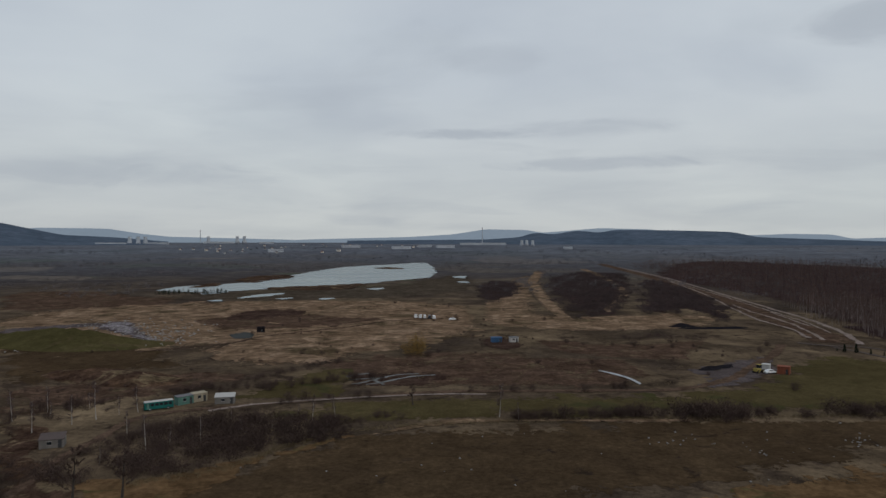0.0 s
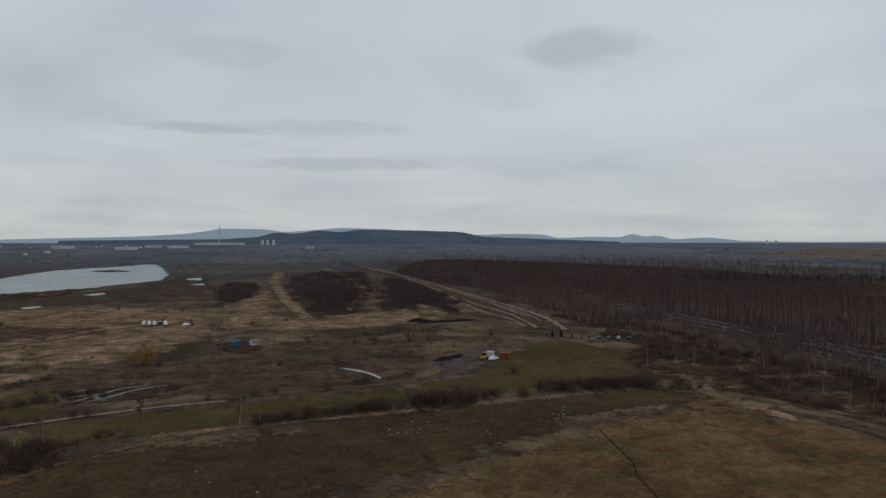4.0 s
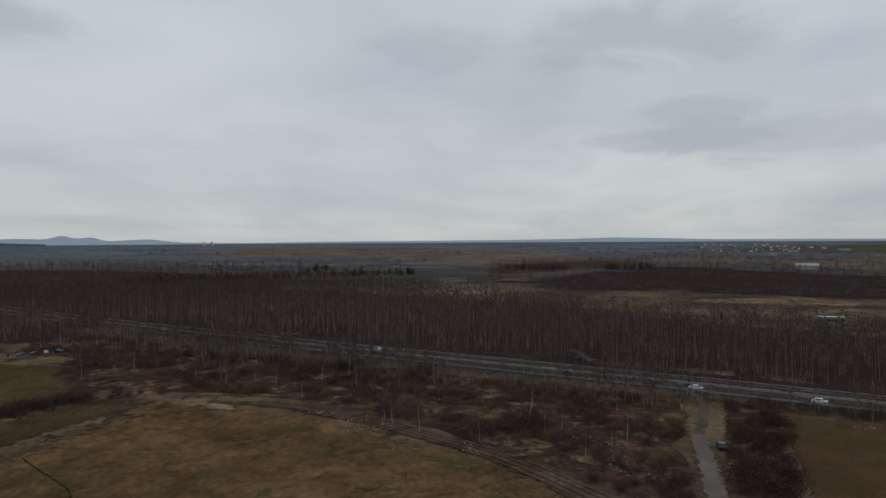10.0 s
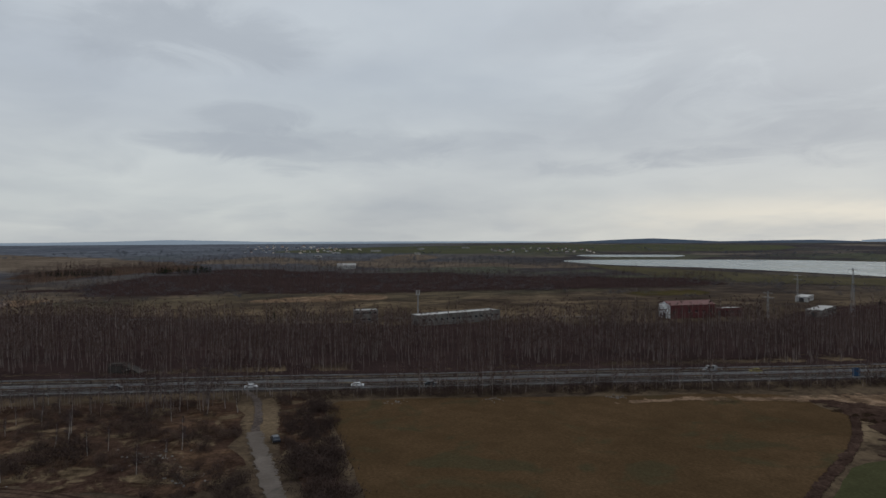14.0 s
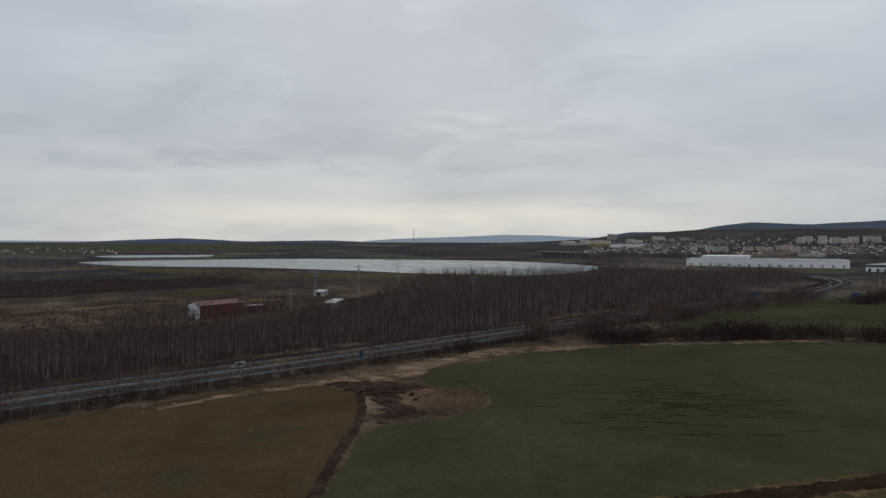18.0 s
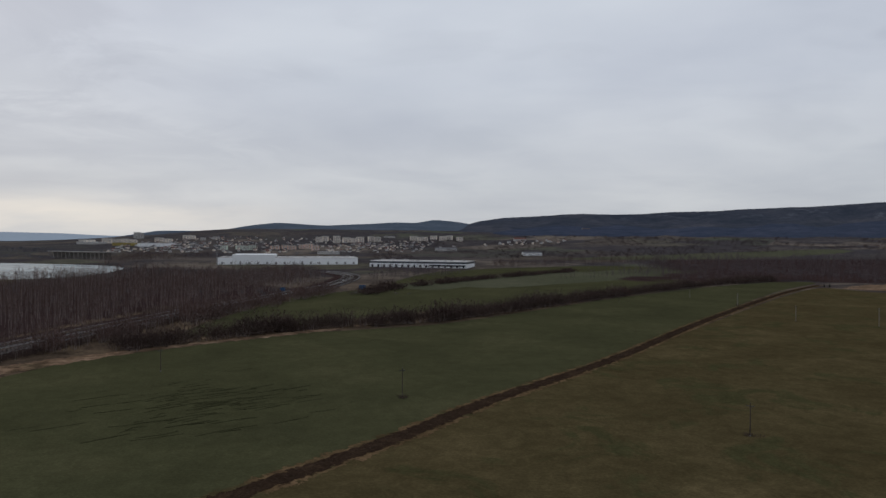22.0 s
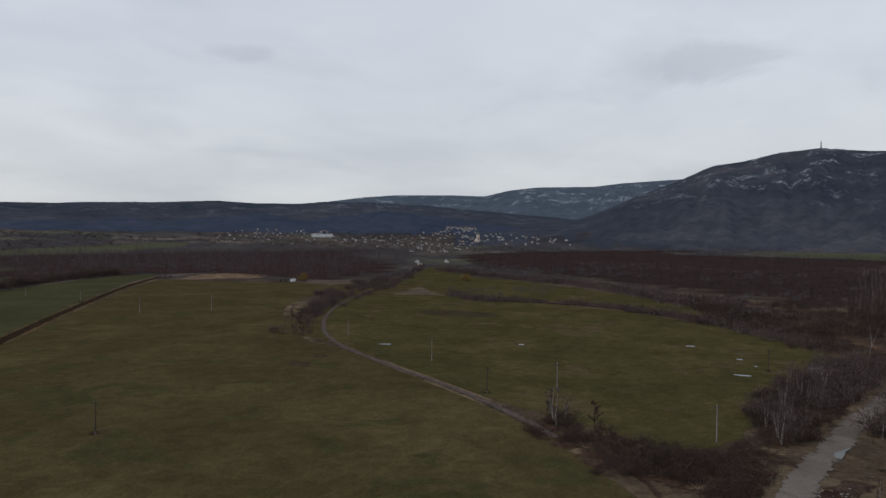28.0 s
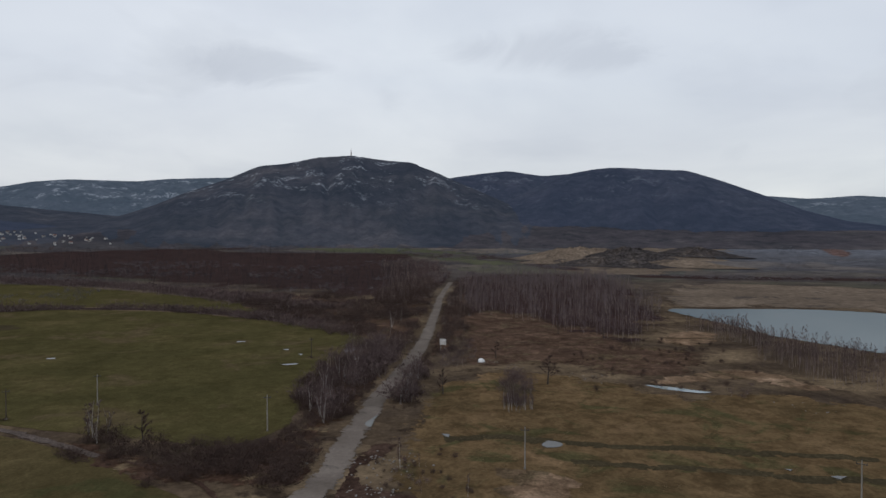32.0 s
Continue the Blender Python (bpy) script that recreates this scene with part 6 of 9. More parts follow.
patch("brown_flat", [(-404, 621), (-345, 656), (-276, 610), (-213, 565), (-207, 495), (-254, 482), (-304, 467)], M_HEATH, 0.05, "dark heath behind the flats", "heath", rag=8, step=8, grid=30, soft=True)
patch("brown_flat", [(-160, 425), (-133, 441), (-85, 455), (-30, 424), (-60, 390), (-95, 375), (-124, 370)], M_HEATH, 0.07, "dark heath strip across the grassland", "heath", rag=6, step=8, grid=30, soft=True)
patch("scrub_floor", [(-121, 185), (-101, 176), (-96, 159), (-77, 142), (-68, 128), (-84, 128)], M_SCRUB, 0.09, "dark scrubby ground below the shed", "scrub", rag=4, step=4, grid=14, soft=True)
patch("work_yard", [(18, 342), (31, 350), (39, 324), (29, 304), (20, 314)], M_MUD, 0.12, "dark muddy yard round the blue container", "yard", rag=2, step=8, grid=30, soft=True)
patch("field_margin", [(-77, 141), (-63, 141), (-49, 153), (-42, 157), (-24, 173), (-21, 172), (-40, 153), (-43, 141), (-52, 129), (-68, 128)], M_TAN, 0.12, "pale dry grass below the thicket", "verge", rag=3, step=4, grid=14, soft=True)
patch("field_margin", [(-21, 172), (0, 188), (18, 188), (50, 189), (88, 189), (87, 187), (49, 186), (18, 186), (0, 183)], M_DRY, 0.14, "pale grass line along the field edge", "verge", rag=0.8, step=4, grid=14, soft=True)
patch("rubble_snow", [(-198, 394), (-190, 410), (-163, 361), (-137, 335), (-149, 339), (-178, 370)], M_RUBBLEG, 0.18, "pale rubble and litter on the tip", "rubble", rag=3, step=3, grid=30, soft=True)
ribbon("rut_puddle", [(-35, 246), (-32, 250), (-27, 253)], 1.5, M_PUDDLE, "water standing in a muddy wheel rut", "puddle", soft=False, lift=0.17, rag=1.2, step=2)
ribbon("rut_puddle", [(-31, 234), (-27, 238), (-21, 246), (-17, 250), (-9, 253)], 1.5, M_PUDDLE, "water standing in a muddy wheel rut", "puddle", soft=False, lift=0.17, rag=1.2, step=2)
ribbon("rut_puddle", [(-26, 233), (-19, 240), (-13, 246)], 1.5, M_PUDDLE, "water standing in a muddy wheel rut", "puddle", soft=False, lift=0.17, rag=1.2, step=2)
ribbon("rut_puddle", [(-13, 246), (-8, 249), (-3, 251)], 1.5, M_PUDDLE, "water standing in a muddy wheel rut", "puddle", soft=False, lift=0.17, rag=1.2, step=2)
ribbon("rut_puddle", [(-34, 241), (-27, 243), (-20, 246)], 1.5, M_PUDDLE, "water standing in a muddy wheel rut", "puddle", soft=False, lift=0.17, rag=1.2, step=2)
ribbon("rut_puddle", [(-26, 246), (-23, 238), (-20, 233)], 1.5, M_PUDDLE, "water standing in a muddy wheel rut", "puddle", soft=False, lift=0.17, rag=1.2, step=2)
ribbon("pale_lane", [(-68, 197), (-57, 205), (-39, 211), (-19, 216), (0, 219), (14, 219)], 2.6, M_PALEGRAVEL, "pale gravel lane past the sheds", "lane", lift=0.2, rag=0.8, step=3)
patch("tan_verge", [(152, 194), (164, 195), (171, 185), (164, 166), (164, 150), (160, 135), (155, 135), (157, 159), (158, 173), (153, 185)], M_DRY, 0.09, "tan grassy edge of the meadow", "verge", rag=4, step=4, grid=14, soft=True)
patch("leaf_litter", [(284, 936), (283, 636), (225, 381), (205, 311), (290, 334), (292, 295), (281, 191), (269, 111), (272, 151), (261, 14), (240, -116), (254, -30), (239, -162), (217, -319), (302, -540), (356, -336), (394, -143), (394, -190), (419, -23), (514, 145), (606, 451), (708, 447), (785, 934), (550, 1411)], M_LITTER, 0.16, "dark leaf litter under the birch wood", "forest floor", rag=6, step=8, grid=30, soft=True)
patch("plateau", [(1882, 1584), (2090, 1155), (2026, 750), (1772, 437), (1420, 192), (1248, 243), (1120, 355), (1226, 564), (1385, 896), (1447, 1218)], M_FARTAN, 0.1, "tan grassy plateau beyond the wood", "grassland", rag=20, step=16, grid=80, soft=True)
patch("plateau", [(1382, 1396), (1853, 1265), (2041, 842), (1607, 663), (1491, 942), (1309, 1129)], M_FARTAN, 0.1, "far tan grassland", "grassland", rag=20, step=16, grid=80, soft=True)
patch("pale_road", [(1262, 988), (1111, 666), (977, 450), (904, 286), (878, 278), (949, 437), (1076, 645), (1219, 954)], M_TRACK, 0.2, "pale gravel road on the plateau", "road", rag=5, step=16, grid=80, soft=True)
patch("gravel_yard", [(587, 247), (620, 244), (614, 226), (572, 212), (560, 222)], M_PALEGRAVEL, 0.15, "white gravel clearing in the wood", "yard", rag=5, step=8, grid=30, soft=True)
patch("clearing", [(571, 300), (639, 271), (650, 206), (597, 189), (559, 232)], M_DRY, 0.12, "pale clearing in the wood", "clearing", rag=6, step=8, grid=30, soft=True)
patch("far_field", [(1555, -172), (1866, -294), (1737, -369), (1458, -298), (1413, -189)], M_FARTAN, 0.15, "tan field beyond the woods", "field", rag=15, step=16, grid=80, soft=True)
patch("clearing", [(572, 44), (608, 17), (631, -39), (615, -87), (570, -76), (555, -12)], M_DRY, 0.12, "pale clearing beyond the railway", "clearing", rag=6, step=8, grid=30, soft=True)
patch("clearing", [(893, -59), (973, -84), (959, -117), (883, -111), (859, -81)], M_DRY, 0.12, "small tan clearing", "clearing", rag=8, step=16, grid=80, soft=True)
patch("far_field", [(2142, 58), (2643, -355), (2648, -965), (2375, -1158), (1865, -909), (1952, -564), (1914, -257)], M_FARGREEN, 0.15, "far green winter field", "field", rag=25, step=16, grid=80)
patch("far_field", [(2477, -206), (2771, -762), (2600, -1465), (2158, -1735), (1712, -1331), (1859, -853), (1870, -363)], M_FARGREEN, 0.15, "far green fields on the horizon", "field", rag=25, step=16, grid=80)
patch("dam", [(1140, -523), (897, -608), (790, -636), (650, -714), (530, -778), (492, -702), (585, -596), (684, -506), (845, -476)], M_DAM, 0.5, "grassy slope of the earth dam", "dam", rag=3, step=16, grid=80)
patch("meadow_strip", [(591, -305), (601, -338), (591, -390), (541, -362), (542, -323), (552, -293)], M_OLIVE, 0.12, "pale green meadow strip by the reservoir", "meadow", rag=6, step=8, grid=30, soft=True)
patch("heap", [(182, -155), (176, -166), (160, -174), (144, -175), (145, -167), (143, -155), (129, -149), (122, -150), (129, -139), (129, -129), (132, -129), (141, -141), (154, -149), (170, -153)], M_MUD, 0.14, "ploughed dark heap of soil", "heap", rag=2, step=2, grid=14, soft=True)
patch("reed_bed", [(153, -162), (149, -172), (136, -176), (129, -177), (124, -173), (123, -162), (128, -151), (139, -150)], M_REED, 0.2, "rusty reed bed in the green field", "reeds", rag=1.5, step=2, grid=14, soft=True)
patch("tan_verge", [(195, -97), (194, -121), (190, -139), (187, -158), (184, -187), (185, -214), (177, -260), (142, -308), (100, -357), (25, -438), (-24, -492), (-23, -475), (24, -421), (96, -342), (137, -296), (164, -240), (169, -202), (161, -180), (170, -162), (178, -153), (183, -134), (188, -117), (190, -95)], M_DRY, 0.11, "dry grass strip along the green field", "verge", rag=2, step=4, grid=30, soft=True)
patch("green_field", [(70, -704), (27, -789), (-39, -909), (-167, -1085), (-226, -918), (-319, -978), (-394, -1013), (-307, -1249), (-99, -1176), (35, -1025), (79, -794)], M_GREEN, 0.09, "green winter field behind the second hedge", "field", rag=3, step=12, grid=60)
patch("far_field", [(13, -800), (-103, -945), (-252, -1113), (-436, -1206), (-445, -1088), (-258, -925), (-127, -800), (-33, -721)], M_FARGREEN, 0.15, "green strip below the warehouses", "field", rag=8, step=16, grid=80)
patch("far_field", [(-218, -1539), (-559, -1773), (-945, -1864), (-1018, -1791), (-853, -1683), (-480, -1523)], M_FARGREEN, 0.15, "pale green meadow before the foothills", "field", rag=15, step=16, grid=80)
patch("dry_corner", [(-416, -766), (-509, -833), (-558, -799), (-503, -709), (-435, -711)], M_DRY, 0.12, "tan grass corner at the meadow end", "grassland", rag=5, step=16, grid=80, soft=True)
patch("pasture", [(-186, -170), (-205, -235), (-222, -300), (-270, -360), (-360, -440), (-470, -560), (-560, -560), (-600, -520), (-480, -440), (-400, -400), (-300, -330), (-240, -262), (-205, -200)], M_OLIVE, 0.055, "grassy edge along the farm track", "pasture", rag=2, step=8, grid=24, soft=True)
patch("pasture", [(-559, -540), (-870, -760), (-893, -693), (-733, -560), (-588, -513)], M_PASTURE, 0.1, "green pasture below the village", "pasture", rag=5, step=16, grid=80, soft=True)
patch("old_snow", [(-226, -230), (-231, -226), (-229, -224), (-226, -228)], M_SNOW, 0.18, "thin patch of old snow on the pasture", "snow", rag=0.5, step=1.5, grid=8)
patch("old_snow", [(-271, -181), (-273, -178), (-271, -177), (-270, -179)], M_SNOW, 0.18, "thin patch of old snow on the pasture", "snow", rag=0.5, step=1.5, grid=8)
patch("old_snow", [(-322, -119), (-324, -115), (-322, -115), (-320, -118)], M_SNOW, 0.18, "thin patch of old snow on the pasture", "snow", rag=0.5, step=1.5, grid=8)
patch("old_snow", [(-301, -90), (-301, -87), (-299, -87)], M_SNOW, 0.18, "thin patch of old snow on the pasture", "snow", rag=0.5, step=1.5, grid=8)
patch("old_snow", [(-265, -80), (-267, -74), (-265, -74), (-264, -79)], M_SNOW, 0.18, "thin patch of old snow on the pasture", "snow", rag=0.5, step=1.5, grid=8)
patch("old_snow", [(-289, -80), (-289, -78), (-287, -78)], M_SNOW, 0.18, "thin patch of old snow on the pasture", "snow", rag=0.5, step=1.5, grid=8)
patch("rubble_snow", [(-301, -63), (-315, -61), (-316, -56), (-303, -55), (-294, -59)], M_RUBBLEG, 0.18, "pale rubble and snow at the pasture corner", "rubble", rag=2, step=2, grid=30, soft=True)
patch("leaf_litter", [(249, -148), (236, -220), (218, -293), (214, -378), (191, -521), (151, -632), (338, -919), (461, -753), (504, -621), (452, -460), (387, -299)], M_LITTER, 0.16, "dark leaf litter under the wood by the reservoir", "forest floor", rag=8, step=8, grid=30, soft=True)
patch("leaf_litter", [(-151, -863), (-291, -1040), (-453, -1525), (-936, -1532), (-1427, -1311), (-1183, -1261), (-841, -785), (-539, -613), (-506, -761), (-449, -840)], M_LITTER, 0.16, "dark floor of the brown wood", "forest floor", rag=10, step=16, grid=80, soft=True)
patch("leaf_litter", [(-951, -738), (-1409, -1075), (-1877, -720), (-2125, -260), (-1743, -673), (-1670, -190), (-985, -95), (-602, -83), (-575, -124), (-621, -176), (-724, -342), (-832, -541)], M_LITTER, 0.16, "dark floor of the plantation", "forest floor", rag=8, step=16, grid=80, soft=True)
patch("leaf_litter", [(-454, -21), (-862, -37), (-970, 83), (-874, 160), (-572, 137), (-448, 122), (-334, 75), (-344, 55), (-406, 35), (-464, 9)], M_LITTER, 0.12, "brown floor of the birch wood", "forest floor", rag=5, step=8, grid=30, soft=True)
patch("leaf_litter", [(754, 276), (893, 240), (1024, 208), (1226, 108), (1133, -13), (1014, -130), (1033, -219), (934, -276), (879, -372), (829, -457), (772, -538), (605, -421), (614, -338), (611, -233), (621, -131), (615, -58), (650, 25), (658, 101), (665, 179)], M_LITTER, 0.13, "dark floor of the woods behind the railway", "forest floor", rag=12, step=16, grid=80, soft=True)
patch("leaf_litter", [(1139, 416), (1292, 346), (1378, 257), (1318, 137), (1119, 172), (1057, 232), (921, 277), (832, 304)], M_HEATH, 0.13, "brown heath under the wood below the plateau", "forest floor", rag=12, step=16, grid=80, soft=True)
patch("leaf_litter", [(1480, 227), (1793, 68), (1561, -70), (1401, -297), (1271, -430), (1157, -539), (1024, -460), (1120, -332), (1152, -147), (1352, 29), (1366, 142)], M_FARTAN, 0.13, "tan grass between the stands of the far wood", "forest floor", rag=12, step=16, grid=80, soft=True)
patch("weed_patch", [(-353, -319), (-373, -299), (-377, -266), (-354, -254), (-339, -272), (-337, -300)], M_RUT, 0.14, "dark tussocky weeds on the pasture", "weeds", rag=4, step=8, grid=30, soft=True)
patch("weed_patch", [(-172, -225), (-175, -216), (-168, -208), (-165, -215)], M_RUT, 0.14, "dark weed patch on the meadow", "weeds", rag=2, step=4, grid=14, soft=True)
patch("weed_patch", [(-189, -232), (-192, -225), (-185, -219), (-182, -223)], M_RUT, 0.14, "dark weed patch on the meadow", "weeds", rag=2, step=4, grid=14, soft=True)
patch("far_field", [(68, -754), (1, -894), (-114, -1044), (-187, -1068), (-132, -928), (-35, -784), (31, -678)], M_FARGREEN, 0.15, "green strip behind the hedge", "field", rag=8, step=16, grid=80)
patch("far_scrub", [(-936, 202), (-916, 329), (-874, 491), (-843, 526), (-787, 491), (-822, 424), (-838, 301), (-876, 196)], M_LITTER, 0.16, "dark scrub strip beyond the lake", "scrub", rag=12, step=16, grid=80, soft=True)
patch("far_scrub", [(-1758, -229), (-1623, 5), (-1197, 141), (-1031, 172), (-1059, 108), (-1314, 26), (-1499, -120)], M_LITTER, 0.16, "dark scrub below the mountain", "scrub", rag=14, step=16, grid=80, soft=True)
patch("scrub_floor", [(-359, -17), (-410, 1), (-362, 31), (-322, 54), (-318, 71), (-296, 83), (-259, 81), (-246, 65), (-252, 46), (-273, 28), (-278, 6), (-264, -10)], M_HEATH, 0.06, "dark brown heath beside the lane", "heath", rag=4, step=8, grid=30, soft=True)
patch("west_heath", [(-276, -18), (-339, -17), (-439, -13), (-458, 9), (-438, 44), (-367, 67), (-321, 84), (-307, 102), (-280, 95), (-266, 78), (-271, 60), (-281, 42), (-269, 18), (-260, 1)], M_HEATH, 0.06, "brown heath below the birch wood", "heath", rag=6, step=8, grid=30, soft=True)
patch("tan_grass", [(-438, -20), (-467, 9), (-442, 34), (-398, 28), (-383, -2)], M_HEATH, 0.08, "brown tussock grass by the lane", "grassland", rag=9, step=8, grid=30, soft=True)
patch("tan_grass", [(-346, 86), (-379, 112), (-369, 124), (-329, 108), (-324, 88)], M_DRY, 0.08, "tan grass knoll among birches", "grassland", rag=4, step=8, grid=30, soft=True)
patch("tan_grass", [(-238, 55), (-254, 71), (-266, 96), (-256, 110), (-233, 115), (-229, 104), (-247, 89), (-239, 71)], M_DRY, 0.08, "tan grass on the knoll", "grassland", rag=3, step=4, grid=14, soft=True)
patch("tan_grass", [(-143, -1), (-150, 8), (-145, 18), (-132, 16), (-130, 5)], M_DRY, 0.08, "bleached grass by the pole", "grassland", rag=6, step=4, grid=14, soft=True)
patch("field_track", [(-172, -12), (-174, 6), (-169, 27), (-167, 47), (-164, 72), (-160, 92), (-156, 89), (-159, 70), (-162, 46), (-164, 26), (-168, 6), (-166, -10)], M_RUT, 0.09, "dark worn wheel track across the meadow", "track", rag=2.5, step=4, grid=14, soft=True)
patch("field_track", [(-156, 19), (-152, 43), (-149, 66), (-147, 84), (-142, 81), (-144, 63), (-148, 42), (-151, 20)], M_RUT, 0.09, "dark worn ruts in the meadow", "track", rag=2.5, step=4, grid=14, soft=True)
patch("puddle", [(-165, 14), (-169, 16), (-167, 19), (-164, 18), (-163, 15)], M_PUDDLE, 0.2, "grey puddle on the worn ground", "puddle", rag=0.8, step=1.5, grid=6)
patch("puddle", [(-173, -11), (-173, -9), (-170, -9)], M_PUDDLE, 0.2, "grey puddle on the worn ground", "puddle", rag=0.8, step=1.5, grid=6)
patch("puddle", [(-147, 73), (-147, 76), (-145, 74)], M_PUDDLE, 0.2, "grey puddle on the worn ground", "puddle", rag=0.8, step=1.5, grid=6)
patch("puddle", [(-151, 65), (-151, 67), (-150, 66)], M_PUDDLE, 0.2, "grey puddle on the worn ground", "puddle", rag=0.8, step=1.5, grid=6)
patch("puddle", [(-181, -32), (-186, -31), (-190, -30), (-185, -30), (-178, -30)], M_PUDDLE, 0.2, "grey puddle on the worn ground", "puddle", rag=0.8, step=1.5, grid=6)
patch("bare_soil", [(-127, -28), (-144, -30), (-162, -28), (-167, -22), (-158, -22), (-146, -26), (-136, -23), (-132, -15), (-128, -10)], M_MUD, 0.1, "dark bare soil with stones at the junction", "soil", rag=2, step=2, grid=14, soft=True)
patch("far_meadow", [(-503, 133), (-632, 162), (-776, 236), (-755, 331), (-703, 400), (-649, 405), (-473, 295), (-486, 273), (-508, 215), (-501, 160)], M_FARTAN, 0.12, "tan meadow beyond the lake", "meadow", rag=10, step=8, grid=30, soft=True)
patch("far_heath", [(-1158, 80), (-1828, 230), (-2149, 393), (-2223, 585), (-1878, 659), (-1199, 411), (-952, 266), (-922, 169), (-972, 115)], M_FARTAN, 0.12, "tan heath below the mountain", "heath", rag=20, step=16, grid=80, soft=True)
patch("spoil_bank", [(-1542, 245), (-2107, 377), (-2138, 460), (-1783, 455), (-1238, 366), (-1064, 272), (-1200, 229)], M_FARDARK, 0.2, "dark terraced spoil banks", "spoil", rag=20, step=16, grid=80, soft=True)
patch("spoil_bank", [(-2327, 807), (-2268, 831), (-2075, 851), (-1905, 789), (-1906, 714)], M_QUARRY, 0.3, "reddish bare quarry face", "quarry", rag=15, step=16, grid=80, soft=True)
patch("spoil_bank", [(-1816, 866), (-1837, 919), (-1647, 862), (-1477, 750)], M_QUARRY, 0.3, "pale bare quarry face", "quarry", rag=12, step=16, grid=80, soft=True)
patch("far_field", [(-2102, -327), (-2166, -173), (-2013, -127), (-1931, -251)], M_FARGREEN, 0.15, "pale green field strip in the plain", "field", rag=10, step=16, grid=80, soft=True)
patch("far_field", [(-2099, -947), (-2154, -878), (-2036, -818), (-1985, -887)], M_FARGREEN, 0.15, "pale green field strip below the mountain", "field", rag=10, step=16, grid=80, soft=True)
patch("far_field", [(-1870, -561), (-2006, -363), (-1851, -86), (-1362, 94), (-1154, 4), (-1605, -209)], M_FARGREEN, 0.15, "pale green meadow strip", "field", rag=12, step=16, grid=80, soft=True)
patch("leaf_litter", [(-1198, -183), (-1388, -142), (-1230, -76), (-920, -42), (-712, -44), (-581, -59), (-493, -75), (-587, -99), (-786, -107)], M_LITTER, 0.12, "brown floor beside the lane", "forest floor", rag=5, step=16, grid=80, soft=True)
patch("clearing", [(-450, -81), (-510, -66), (-478, -46), (-430, -45), (-416, -65)], M_HEATH, 0.1, "brown clearing beside the lane", "clearing", rag=4, step=8, grid=30, soft=True)


# ---- single trees and bushes ----
def plant_proto(name, meshes, mats, label, category, group, parts=("trunk", "crown")):
    """A tree or bush as a thing with two parts, kept at its first place until it is copied."""
    ob = new(name)
    for nm, (v, f), m in zip(parts, meshes, mats):
        o = new(nm, raw_mesh(nm, v, f, [m]))
        o.parent = ob
        if nm != "trunk":
            o["kind"] = "stuff"
    return tagged(ob, label, category, group)


def plant_all(protos, places, low, high, turn=True):
    """Sets copies of the prototypes at the places; each prototype stands at one of them itself."""
    for i, (x, y) in enumerate(places):
        s = rng.uniform(low, high)
        m = pose(x, y, float(land(x, y)) - 0.05, 0, 0, rng.uniform(0, 360)) @ Matrix.Diagonal((s * rng.uniform(0.85, 1.15), s * rng.uniform(0.85, 1.15), s, 1))
        if i < len(protos) and not protos[i].get("set"):
            protos[i]["set"] = 1
            protos[i].matrix_basis = m
        else:
            copy_thing(protos[i % len(protos)], m)


BIRCH = [plant_proto("birch", bare_tree(100 + i, 11, 0.15, 14, 420, 5, 0.085, 0.28, 0.13), (M_BARK, M_TWIG), "slender leafless birch with pale trunk among scrub", "tree", "birches") for i in range(5)]
CLUSTER = [plant_proto("birch", bare_tree(120 + i, 10, 0.17, 10, 520, 4, 0.085, 0.2, 0.11, 3), (M_BARK, M_TWIG), "birch with several pale stems from one foot", "tree", "birches") for i in range(3)]
OAK = [plant_proto("bare_tree", bare_tree(140 + i, 8, 0.42, 14, 900, 5, 0.09, 0.22, 0.22, 1, 0.7), (M_DARKBARK, M_BUSH), "dark leafless tree with a round crown on the grass", "tree", "round trees") for i in range(3)]
BUSH = [plant_proto("bush", bush_mesh(160 + i, 3, 4.2, 10, 420, 0.09), (M_BUSH, M_BUSH), "round leafless dark brown bush", "bush", "bushes", ("framework", "crown")) for i in range(5)]
FIR = [plant_proto("conifer", conifer_mesh(180 + i, 8, 2.2, 900, 0.22), (M_DARKBARK, M_CONIFER), "dark green conifer standing alone", "tree", "conifers") for i in range(2)]
WILLOW = [plant_proto("willow", bush_mesh(190, 6, 8.5, 26, 1500, 0.12), (M_DARKBARK, M_WILLOW), "yellow-ochre willow bush with dense shoots", "bush", "willows", ("framework", "crown"))]
plant_all(WILLOW, [(-12, 295)], 1.5, 1.6)
plant_all(WILLOW, [(-498, -628), (-640, -500)], 1.1, 1.3)
plant_all(FIR, [(179, 303), (183, 301), (187, 297), (191, 294), (185, 303), (181, 306), (194, 292), (189, 300), (178, 307)], 0.38, 0.66)
plant_all(FIR, [(-406, -770), (-410, -766), (-470, -633), (-475, -630), (421, -423), (446, 16), (449, 12), (395, -300), (402, -318), (350, 560), (560, 700), (-930, -100), (-935, -92)], 0.7, 1.25)
plant_all(OAK, [(-218, -13), (-235, 22), (-359, 39), (-220, -278), (-236, -300), (-161, -83), (-9, 205), (-62, 131), (-70, 128), (176, -230), (-251, -327), (-285, 5), (-345, 60)], 0.75, 1.25)
pts = scatter(SCRUB_B, 120, clear=HW)[:110]
